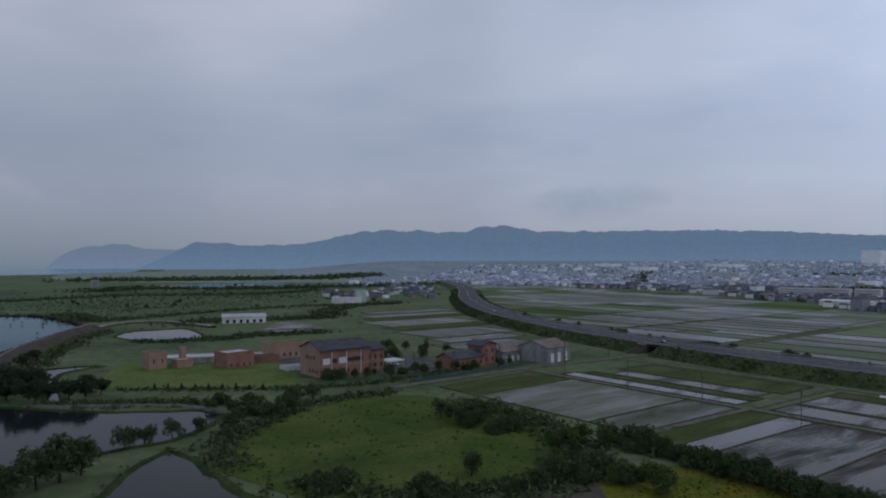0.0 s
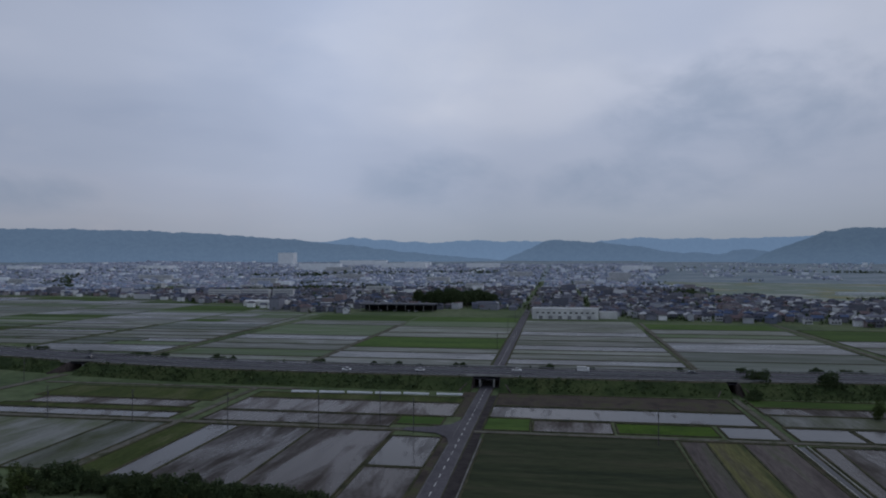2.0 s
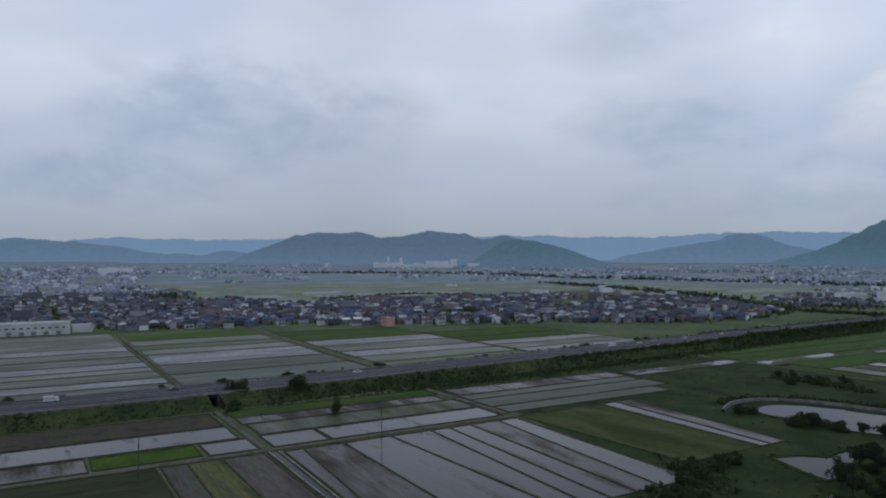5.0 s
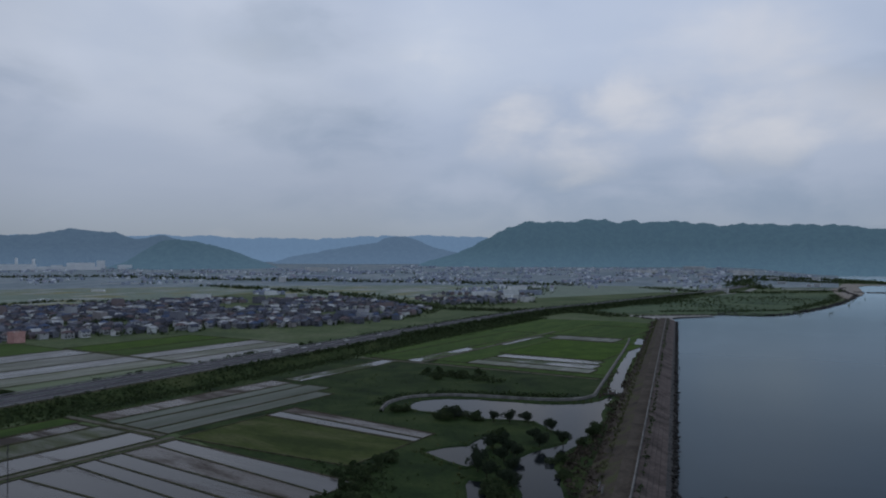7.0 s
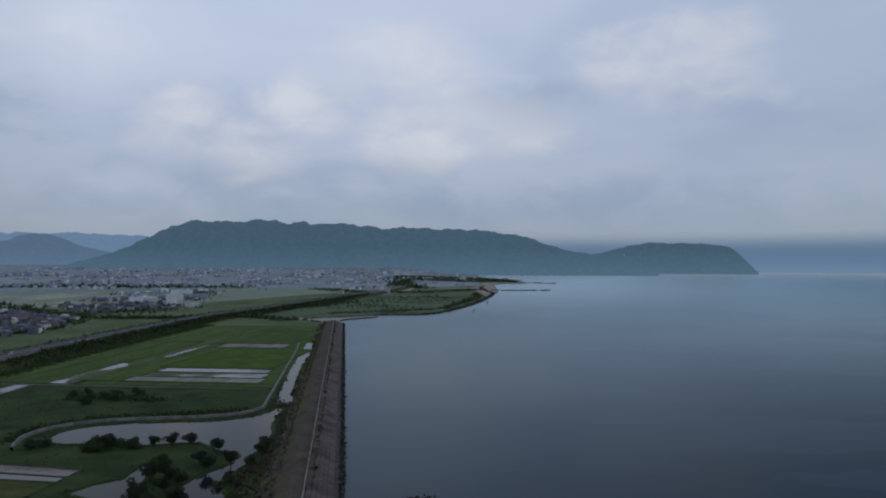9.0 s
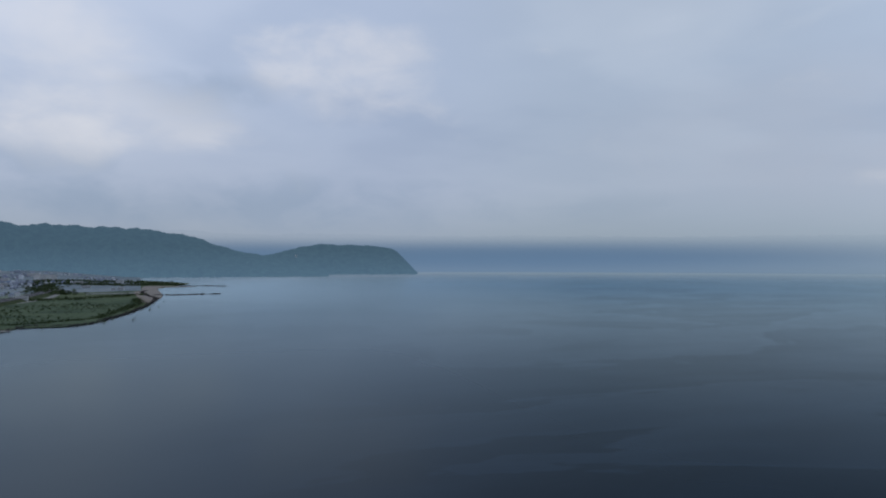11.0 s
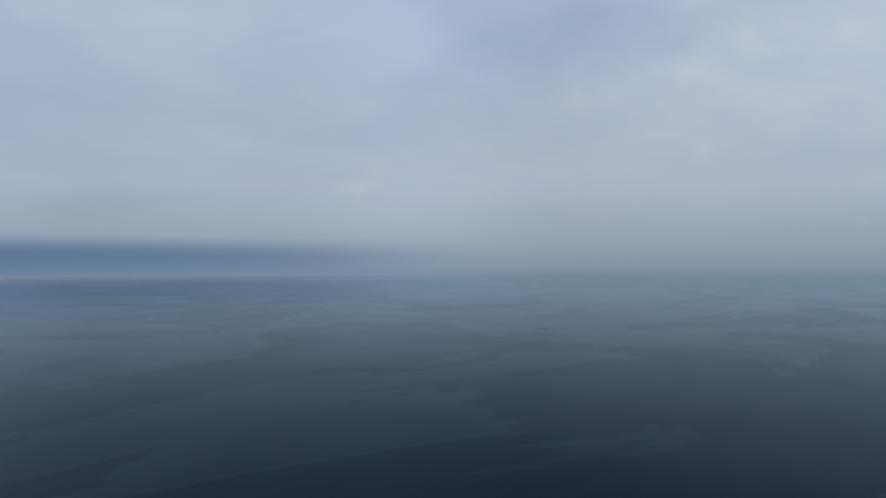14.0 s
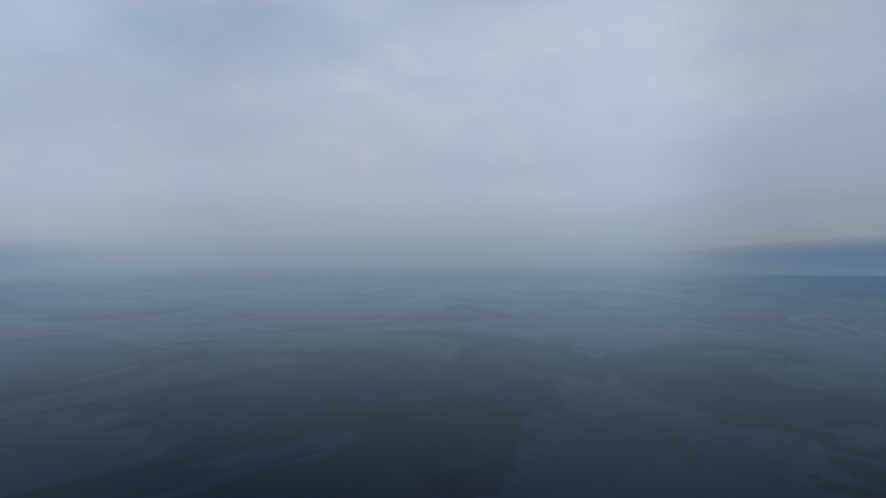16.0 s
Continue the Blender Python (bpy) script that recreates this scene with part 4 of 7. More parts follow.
sheet("sandbar", [(60, -1486), (92, -1760), (104, -2000), (108, -2330), (40, -2290), (-35, -2240), (-30, -2228), (60, -2180), (56, -1900), (44, -1640)], 0.08, surface("bar_sand", (0.24, 0.215, 0.19), (0.32, 0.29, 0.26), 0.05), "pale sandbar running out from the spit", "sandbar", 5, 25)
sheet("spit_road", [(323, -1322), (331, -1322), (281, -1514), (271, -1690), (306, -2090), (378, -2500), (366, -2506), (292, -2094), (257, -1690), (269, -1514)], 0.12, CONCRETE, "pale road along the southern spit", "road", 0.5, 25)
sheet("mud_flat", [(205, -800), (265, -838), (340, -880), (345, -892), (262, -862), (190, -905), (178, -898), (214, -846)], 0.05, CONCRETE, "pale shore road round the river mouth", "shore road", 1)

# ---------------------------------------------------------------- expressway on its bank
EX_Y = [-1990, -1495, -1179, -949, -811, -536, -430, -322, -155, -40, 124, 200, 265, 335, 400, 470, 540, 640, 738, 876, 1050, 1280]
EX_X = [300, 306, 335, 356, 374, 362, 353, 344, 332, 325, 326, 333, 346, 365, 389, 422, 462, 530, 604, 714, 835, 975]


ex_line = spline(list(zip(EX_X, EX_Y)), 12)


def ex_x(y):
    return np.interp(y, ex_line[:, 1], ex_line[:, 0])


TOP = 5.0
# profile from west to east; the line runs north, so offsets to the right are inland
BANK = [(-24.5, -0.2), (-14.5, 4.6), (-12.6, TOP), (12.6, TOP), (14.5, 4.6), (24.5, -0.2)]
GAPS = [(-1990, -74.5), (-69.5, 24.2), (36.2, 230), (243, 1290)]
for y0, y1 in GAPS:
    seg = ex_line[(ex_line[:, 1] > y0 + 4) & (ex_line[:, 1] < y1 - 4)]
    lo = np.array([[ex_x(max(y0, -1990)), max(y0, -1990)]])
    hi = np.array([[ex_x(min(y1, 1280)), min(y1, 1280)]])
    seg = np.vstack([lo, seg, hi])
    seg = seg[np.r_[True, np.linalg.norm(np.diff(seg, axis=0), axis=1) > 0.5]]
    ob = ribbon("embankment", seg, BANK, [SLOPE, BUND, EXPRESS], slots=[0, 1, 2, 1, 0], smooth=False)
    tagged(ob, "grassy expressway embankment with an asphalt carriageway", "embankment", kind="structure")
    for k in (0, -1):
        d = seg[k]
        V = [(d[0] + o, d[1], z) for o, z in BANK]
        tagged(solid("abutment", V, [tuple(range(len(V)))], CONCRETE_D), "concrete end wall of the embankment at an underpass", "retaining wall", kind="structure")


def along(off, y0=-1990, y1=1280):
    seg = ex_line[(ex_line[:, 1] >= y0) & (ex_line[:, 1] <= y1)]
    d = np.gradient(seg, axis=0)
    d /= np.linalg.norm(d, axis=1)[:, None]
    return seg + np.stack([d[:, 1], -d[:, 0]], 1) * off


for off in (-11.3, -0.9, 0.9, 11.3):
    tagged(ribbon("lane_line", along(off), [(-0.09, TOP + 0.012), (0.09, TOP + 0.012)], PAINT), "solid white edge line on the expressway", "road marking", "expressway lines", "structure")
for off in (-12.3, 12.3):
    rail = thing("guard_rail", "galvanised steel guard rail along the expressway", "guard rail", "expressway rails")
    ribbon("beam", along(off), [(-0.05, TOP + 0.4), (-0.09, TOP + 0.55), (-0.05, TOP + 0.8), (0.05, TOP + 0.8), (0.09, TOP + 0.55), (0.05, TOP + 0.4)], STEEL, rail)
    for p in along(off, -420, 420)[::1]:
        boxed("post", (p[0] - 0.07, p[0] + 0.07, p[1] - 0.07, p[1] + 0.07, TOP - 0.1, TOP + 0.75), STEEL, rail)
median = thing("median_barrier", "low steel median barrier between the carriageways", "barrier")
ribbon("beam", along(0.0), [(-0.12, TOP + 0.02), (-0.12, TOP + 0.85), (0.12, TOP + 0.85), (0.12, TOP + 0.02)], STEEL, median)


def underpass(y, half, piers, label):
    """A short concrete bridge carrying the expressway over a lane."""
    t = thing("underpass_bridge", label, "bridge")
    x = float(ex_x(y))
    bm = bmesh.new()
    box(bm, x - 13.2, x + 13.2, y - half - 0.6, y + half + 0.6, TOP - 1.15, TOP + 0.006)
    part("deck", bm, EXPRESS, t)
    for s in (-1, 1):
        boxed("parapet", (x + s * 13.0 - 0.2, x + s * 13.0 + 0.2, y - half - 6, y + half + 6, TOP - 0.9, TOP + 0.95), CONCRETE, t)
        boxed("side_wall", (x - 15, x + 15, y + s * half - 0.35, y + s * half + 0.35, -0.1, TOP - 1.15), CONCRETE_D, t)
        for e in (-1, 1):
            V = [(x + e * 13, y + s * half, 0), (x + e * 24, y + s * (half + 5), 0), (x + e * 24, y + s * (half + 5), 0.6), (x + e * 13, y + s * half, TOP - 0.2)]
            V += [(a, b + s * 0.5, c) for a, b, c in V]
            solid("wing_wall", V, [(0, 1, 2, 3), (7, 6, 5, 4), (3, 2, 6, 7), (0, 4, 5, 1), (1, 5, 6, 2), (0, 3, 7, 4)], CONCRETE_D, t)
    for p in piers:
        boxed("pier", (x - 13, x + 13, y + p - 0.3, y + p + 0.3, -0.1, TOP - 1.15), CONCRETE, t)
    return t


underpass(30.2, 5.7, (-3.1, 3.1), "three-cell concrete underpass beneath the expressway")
underpass(236.5, 6.2, (0.0,), "wide concrete underpass beneath the expressway")
underpass(-72.0, 2.2, (), "narrow dark culvert beneath the expressway")


# ---------------------------------------------------------------- roads and field tracks
NO_GROW.append([(60, 304), (90, 375), (150, 350), (200, 318), (210, 282), (180, 262), (122, 268)])


def road(name, a, b, width, material, label, z=0.08, kind="structure"):
    """A lane with sloping verges."""
    a, b = np.array(a, float), np.array(b, float)
    sd = np.array([(b - a)[1], -(b - a)[0]]) / np.linalg.norm(b - a) * (width / 2 + 0.3)
    NO_GROW.append([a + sd, b + sd, b - sd, a - sd])
    n = max(2, int(np.linalg.norm(b - a) / 8))
    line = a + (b - a) * np.linspace(0, 1, n)[:, None]
    w = width / 2
    return tagged(ribbon(name, line, [(-w - 0.6, -0.02), (-w, z), (w, z), (w + 0.6, -0.02)], [BUND, material], slots=[0, 1, 0], wob=0.12), label, "road", kind=kind)


road("main_road", (60, 30.2), (312, 30.2), 5.6, ASPHALT, "two-lane asphalt farm road leading to the underpass", 0.30)
road("main_road_beyond", (338, 30.2), (1500, 30.2), 6.2, ASPHALT, "two-lane asphalt road running towards the town", 0.30)
road("underpass_floor", (310, 30.2), (340, 30.2), 9.5, ASPHALT, "asphalt lane under the expressway", 0.26)
for i in range(34):
    x = 64 + i * 7.3
    tagged(boxed("centre_dash", (x, x + 3.2, 30.1, 30.3, 0.300, 0.314), PAINT, None), "white dashed centre line of the farm road", "road marking", "centre dashes", "structure")
for i in range(30):
    x = 345 + i * 7.3
    tagged(boxed("centre_dash", (x, x + 3.2, 30.1, 30.3, 0.300, 0.314), PAINT, None), "white dashed centre line of the farm road", "road marking", "centre dashes", "structure")
sheet("turn_off", [(229, 50), (233.4, 50), (235.5, 41), (240, 35.5), (248, 32.6), (214, 32.6), (222, 34.6), (227, 39)], 0.31, ASPHALT, "asphalt mouth of the side lane", "road", 0.0)
tagged(ribbon("roadside_ditch", np.array([(x, 25.4) for x in range(66, 300, 6)], float), [(-1.7, 0.24), (-0.9, 0.12), (0.9, 0.12), (1.5, 0.24)], MUD, wob=0.25), "dark muddy ditch beside the farm road", "ditch", kind="structure")
tagged(ribbon("ditch_lip", np.array([(x, 23.6) for x in range(66, 228, 6)], float), [(-0.18, 0.0), (-0.18, 0.42), (0.18, 0.42), (0.18, 0.0)], PARAPET, wob=0.05), "thin concrete lip of the roadside ditch", "kerb", kind="structure")
for xa, xb, ya, yb in [(64, 227, 33.3, 36.5), (252, 300, 33.3, 38.5), (254, 300, 22.5, 24.2)]:
    sheet("road_verge", [(xa, ya), (xb, ya), (xb, yb), (xa, yb)], 0.07, HEATH, "brown weedy verge of the farm road", "verge", 0.25)
for s in (-1, 1):
    tagged(boxed("edge_line", (62, 308, 30.2 + s * 2.5 - 0.05, 30.2 + s * 2.5 + 0.05, 0.300, 0.312), PARAPET, None), "white edge line of the farm road", "road marking", "edge lines", "structure")
TRACKS = [((231, 34), (231, 262), 3.2), ((231, 27), (231, -172), 2.6), ((150, 130), (296, 130), 2.6), ((231, -70.6), (300, -70.4), 2.0), ((348, -70), (650, -74), 3.0), ((352, -180), (655, -186), 3.0), ((236, -171.5), (300, -170.5), 2.6),
          ((352, 133), (620, 132), 2.6), ((362, 236), (740, 258), 3.0), ((260, -383), (309, -382), 2.8), ((262, -383), (268, -620), 2.8), ((140, -383), (262, -383), 2.2), ((240, 242), (316, 238), 4.5), ((156, 238), (240, 243), 4.5), ((296, 110), (296, 232), 3.0)]
for a, b, w in TRACKS:
    road("field_track", a, b, w, TRACK, "pale gravel farm track between the paddies", 0.26)
road("drain_edge", (140, -68.9), (228, -70.2), 0.4, CONCRETE, "concrete lip of a field drain", 0.5)
road("drain_edge", (140, -71.3), (227, -73.4), 0.4, CONCRETE, "concrete lip of a field drain", 0.5)
sheet("field_drain", [(140, -69.2), (227, -70.6), (227, -73.0), (140, -71.0)], 0.12, POND, "narrow water-filled field drain", "ditch", 0.0)


# ---------------------------------------------------------------- ponds and lagoon
def pond(outline, label, bank=True, reeds=60, z=0.08, step=5.0):
    ob, ring = sheet("pond", outline, z, POND, label, "pond", 1.4, step)
    line = np.array([(x, y) for x, y, _ in ring] + [ring[0][:2], ring[1][:2]])
    NO_GROW.append(line[:-2])
    if bank:
        tagged(ribbon("pond_bank", line, [(-1.6, -0.1), (-0.5, 0.45), (0.6, 0.4), (1.9, -0.1)], GRASS, wob=0.5), "low earth bank round a pond", "bank", kind="structure")
    if reeds:
        i = rng.integers(0, len(line) - 1, reeds)
        c = line[i] + rng.normal(0, 1.6, (reeds, 2))
        c = c[bare(c)]
        s = rng.uniform(0.35, 0.9, len(c))
        scatter("reed_bed", np.column_stack([c, s * 0.4]), s, REED, 0.9, "reeds and grass along the water's edge", "reeds")


pond([(189, -264), (191, -281), (183, -292), (164, -299), (142, -304), (128, -311), (120, -322), (120, -338), (117, -343), (107, -300), (101, -279), (96, -250), (97, -236), (92, -212), (86, -202), (78, -186), (72, -168), (84, -166), (92, -182), (101, -195), (107, -210), (109, -222), (106, -234), (103, -242), (108, -254), (116, -258), (126, -267), (140, -263), (150, -259), (165, -260), (177, -260)], "dark still lagoon behind the sea wall", reeds=420)
pond([(140, -206), (137, -215), (131, -221), (133, -233), (130, -243), (124, -226), (115, -202), (117, -196), (126, -198)], "small dark pond among bushes", reeds=160)
pond([(111, -187), (103, -188), (95, -179), (88, -163), (94, -156), (102, -168), (109, -180)], "narrow dark pool below the lagoon", reeds=60)
pond([(119, -345), (128.5, -371), (150, -455), (172, -552), (183, -602), (177, -600), (166, -556), (145, -459), (123, -374), (114, -350)], "long straight drainage canal inside the sea wall", bank=False, reeds=80)
pond([(14, 296), (27, 287), (41, 271), (56, 256), (71, 246), (83, 240), (86, 233), (79, 222), (68, 211), (61, 205), (48, 205), (40, 203), (30, 196), (18, 196), (4, 206), (2, 285)], "dark reflecting pond beside the shore", reeds=240)
pond([(30, 158), (35, 167), (40, 177), (46, 184), (52, 191), (57, 195), (59, 184), (59, 169), (59, 157), (58, 140), (40, 130)], "dark pond in the grass below the shore", reeds=200)
pond([(50, 329), (58, 358), (77, 369), (68, 374), (52, 372), (46, 345), (42, 285), (46, 284)], "narrow marshy pool near the shore", reeds=120)
pond([(112, 500), (128, 534), (150, 537), (167, 531), (160, 474), (144, 462), (128, 461)], "pale pond beyond the works", reeds=160)
sheet("flooded_flat", [(199, 473), (222, 510), (250, 547), (256, 515), (253, 484), (236, 463)], 0.08, FLOOD_B, "shallow grey flooded flat by the sheds", "field", 1.4)
pond([(300, 1420), (372, 1350), (430, 1245), (560, 1260), (660, 1290), (640, 1420), (633, 1560), (480, 1500)], "wide pale reservoir in the northern marsh", bank=False, reeds=0, step=25)
wallp = spline([(192, -250), (200, -266), (199, -284), (188, -296), (173, -303), (146, -310), (130, -319), (125, -332), (128, -348), (150, -440), (175, -544), (188, -592)], 6)
tagged(ribbon("lagoon_wall", wallp, [(-0.7, -0.1), (-0.5, 1.2), (0.5, 1.2), (0.9, -0.1)], PARAPET, wob=0.1), "pale concrete edge wall of the lagoon and canal", "retaining wall", kind="structure")
tagged(ribbon("dike_path", spline([(34, 283), (46, 273), (58, 266), (70, 257), (79, 248), (87, 229)], 5), [(-1.6, 0), (-0.9, 0.9), (0.9, 0.9), (1.6, 0)], TRACK, wob=0.15), "pale path on the dike beside the pond", "path", kind="structure")
tagged(ribbon("marsh_road", spline([(24, 330), (39, 415), (56, 458), (78, 506), (102, 551), (128, 592), (150, 604), (170, 592), (180, 562), (186, 530)], 8), [(-3.4, 0), (-2.2, 1.6), (2.2, 1.6), (3.4, 0)], [BUND, CONCRETE, BUND], slots=[0, 1, 2], wob=0.12), "pale concrete shore road", "road", kind="structure")

# ---------------------------------------------------------------- meadow, lawn and yards
sheet("meadow", [(62, 170), (78, 196), (112, 226), (148, 224), (162, 196), (156, 150), (150, 128), (126, 118), (96, 122), (70, 140)], 0.10, MEADOW, "bright green rough meadow", "meadow", 3.0)
sheet("flower_meadow", [(84, 40), (118, 40), (150, 58), (160, 84), (152, 104), (138, 112), (112, 98), (88, 80)], 0.11, FLOWERS, "yellow-orange flowering grass meadow", "meadow", 2.5)
sheet("lawn", [(62, 304), (72, 342), (90, 372), (110, 358), (141, 342), (150, 318), (140, 290), (122, 264), (92, 284)], 0.12, LAWN, "mown lawn in front of the brick works", "lawn", 1.0)
sheet("works_yard", [(140, 350), (210, 318), (214, 282), (196, 262), (176, 268), (170, 300), (140, 330), (96, 368), (110, 384)], 0.09, ASPHALT, "asphalt yard between the brick buildings", "yard", 0.6)
sheet("earth_patch", [(108, 116), (122, 120), (128, 108), (118, 98), (104, 104)], 0.14, DIRT, "bare earth patch among bushes", "bare ground", 1.2)
sheet("marsh", [(118, 640), (150, 640), (260, 660), (420, 800), (640, 1180), (420, 1230), (300, 1400), (-60, 1400), (-40, 1000), (110, 800)], 0.05, surface("marsh_green", (0.046, 0.076, 0.044), (0.076, 0.112, 0.056), 0.012, bump=0.4, fine=12, c3=(0.10, 0.13, 0.07)), "green marsh with scattered bushes", "marsh", 6, 25)
sheet("south_marsh", [(110, -965), (190, -930), (330, -900), (330, -1180), (300, -1480), (120, -1620), (80, -1500), (82, -1240)], 0.05, surface("south_green", (0.046, 0.076, 0.046), (0.084, 0.124, 0.068), 0.014, bump=0.4, fine=12, c3=(0.115, 0.15, 0.085)), "green meadow on the southern spit", "meadow", 5, 25)
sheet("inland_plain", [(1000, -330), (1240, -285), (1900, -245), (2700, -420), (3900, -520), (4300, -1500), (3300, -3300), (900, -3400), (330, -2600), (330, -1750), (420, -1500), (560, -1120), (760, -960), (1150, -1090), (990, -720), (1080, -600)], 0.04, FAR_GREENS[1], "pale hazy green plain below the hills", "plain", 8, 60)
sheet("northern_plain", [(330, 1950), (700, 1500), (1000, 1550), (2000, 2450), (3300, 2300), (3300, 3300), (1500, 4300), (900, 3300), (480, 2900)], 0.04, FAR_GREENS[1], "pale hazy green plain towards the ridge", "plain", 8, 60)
sheet("rough_pasture", [(88, -160), (140, -150), (150, -172), (236, -180), (300, -190), (306, -380), (130, -383), (122, -350), (150, -318), (206, -280), (196, -250), (140, -246), (146, -205)], 0.04, GRASS, "rough dark green pasture with bushes", "pasture", 2.5, 12)

sheet("lagoon_margin", [(34, -110), (120, -118), (150, -150), (236, -177), (306, -186), (309, -385), (128, -385), (112, -350), (84, -230)], 0.03, GRASS, "dark grassy margin of the lagoon", "pasture", 2.0, 12)
sheet("southern_paddies", [(136, -386), (308, -386), (322, -480), (338, -640), (340, -745), (206, -745), (176, -600)], 0.03, CROP_GREEN, "green farmland south of the pasture", "farmland", 2.0, 14)


# ---------------------------------------------------------------- paddy fields
def field(x0, x1, ya, yb, material, label, yc=None, yd=None, bund=True):
    """One field between two ends; ya to yb at x0, yc to yd at x1. The banks stand a hand's width over its surface."""
    yc, yd = ya if yc is None else yc, yb if yd is None else yd
    NO_GROW.append([(x0, ya), (x1, yc), (x1, yd), (x0, yb)])
    t = thing("paddy_field", label, "field", "paddy fields")
    nx = max(2, int(abs(x1 - x0) / 12))
    ny = max(2, int(abs(yb - ya) / 12))
    V, F = [], []
    for i in range(nx + 1):
        u = i / nx
        x = x0 + (x1 - x0) * u
        lo, hi = ya + (yc - ya) * u, yb + (yd - yb) * u
        for j in range(ny + 1):
            v = j / ny
            w = 0.35
            V.append((x + w * noise.noise((x * 0.2, v * 9, 2)), lo + (hi - lo) * v + w * noise.noise((x * 0.2, v * 9, 7)), 0.14))
    for i in range(nx):
        for j in range(ny):
            a = i * (ny + 1) + j
            F.append((a, a + ny + 1, a + ny + 2, a + 1))
    solid("surface", V, F, material, t)
    if bund:
        ring = spline([(x0, ya), ((x0 + x1) / 2, (ya + yc) / 2), (x1, yc), (x1, yd), ((x0 + x1) / 2, (yb + yd) / 2), (x0, yb)], 1e9, True)
        line = []
        for k in range(6):
            p, q = ring[k], ring[(k + 1) % 6]
            m = max(1, int(np.linalg.norm(q - p) / 9))
            line += [p + (q - p) * s / m for s in range(m)]
        line = np.array(line + [line[0], line[1]])
        ribbon("bund", line, [(-0.45, 0.02), (-0.22, 0.38), (0.22, 0.38), (0.45, 0.02)], BUND, t, wob=0.12)
    return t


L_FLOOD, L_BROWN, L_SHOOT, L_GREEN, L_CROP = "flooded rice paddy mirroring the grey sky", "muddy brown flooded paddy", "paddy with thin rice seedlings in water", "green young rice paddy", "green field of young crops"
NAME = {FLOOD: L_FLOOD, SHEEN: "pale flooded paddy with thin rice rows", HEATH: "brown weedy fallow strip", FLOOD_B: L_BROWN, SHOOT: L_SHOOT, SHOOT_G: L_GREEN, CROP_GREEN: L_CROP, CROP_DARK: "dark green ploughed crop field", STRAW: "yellowish striped dry field", SOIL: "brown wet bare field", LAWN: "bright mown grass field", MEADOW: "bright green grass field", STILL: "paddy of still open water", PATCHY: "shallow paddy with green patches", TEAL: "grey-green paddy of young rice", OLIVE: "olive-green rough grass field", RICE: "bright green field of young rice"}


def strips(x0, x1, cuts, mats):
    """Fields side by side, running inland, between the given cuts along the shore."""
    for (a, c), (b, d), m in zip(cuts[:-1], cuts[1:], mats):
        field(x0, x1, a, b, m, NAME[m], c, d)


# seaward of the long farm track
strips(161, 228, [(128, 128), (116.5, 117), (106, 106), (79.5, 80), (53, 53)], [OLIVE, STILL, FLOOD_B, FLOOD_B])
field(189, 222, 52, 36, FLOOD, L_FLOOD)
field(154, 188, 52, 36, FLOOD_B, L_BROWN)
field(110, 229, 23.0, -35.6, CROP_DARK, NAME[CROP_DARK])
strips(120, 228, [(-36.4, -37.2), (-43.5, -44.8), (-55, -55.4), (-67.6, -68.6)], [SOIL, STRAW, SOIL])
strips(138, 227, [(-72.6, -75.0), (-74.6, -81.5), (-94, -96), (-118, -114), (-125.6, -130.5), (-134, -138.5), (-143.5, -148), (-153, -161), (-166, -170)], [FLOOD_B, FLOOD_B, FLOOD, FLOOD, FLOOD, FLOOD, FLOOD_B, FLOOD])
field(150, 229, -178, -214, OLIVE, NAME[OLIVE], -173, -217)
strips(150, 230, [(-215, -218), (-220.5, -227), (-229, -236)], [FLOOD, FLOOD_B])
# between that track and the expressway
field(234, 250.5, 124, 56, FLOOD_B, L_BROWN)
field(238, 250.5, 55, 39, CROP_GREEN, "rough green plot beside the farm road")
field(252, 275, 124, 37, FLOOD_B, L_BROWN)
field(276, 287, 124, 37, OLIVE, NAME[OLIVE])
field(234, 253, 24.5, 9, CROP_GREEN, "rough green plot beside the farm road")
field(234, 250, 8, -18, FLOOD_B, L_BROWN)
field(235, 249.5, -19.5, -51, RICE, "bright green strip of young rice")
field(234, 250, -53, -69, FLOOD, L_FLOOD)
field(252, 272, 24, -67, FLOOD, L_FLOOD)
field(273.5, 298, 24, -67, HEATH, NAME[HEATH])
field(234, 251.5, -74, -94, FLOOD, L_FLOOD)
field(234, 251.5, -95, -168, FLOOD, L_FLOOD)
field(253, 271, -75, -168, PATCHY, NAME[PATCHY])
field(272, 284, -74, -165, FLOOD_B, L_BROWN)
field(285, 299, -74, -168, CROP_GREEN, L_CROP)
field(237, 249, -174, -271, TEAL, NAME[TEAL])
field(249.8, 266, -174, -283, TEAL, NAME[TEAL])
field(266.8, 277, -174, -281, TEAL, NAME[TEAL])
field(278, 293, -176, -283, FLOOD_B, L_BROWN)
field(277, 290, -289, -384, WEEDY_X, "flooded strip with ragged weedy margins")
field(234, 244, 136, 220, FLOOD, L_FLOOD)
field(245, 252, 136, 216, OLIVE, L_BROWN)
field(253, 265, 140, 208, FLOOD_B, L_BROWN)
field(266, 290, 136, 214, OLIVE, NAME[OLIVE])
strips(172, 228, [(132, 132), (150, 152), (204, 208), (228, 234)], [PATCHY, PATCHY, OLIVE])
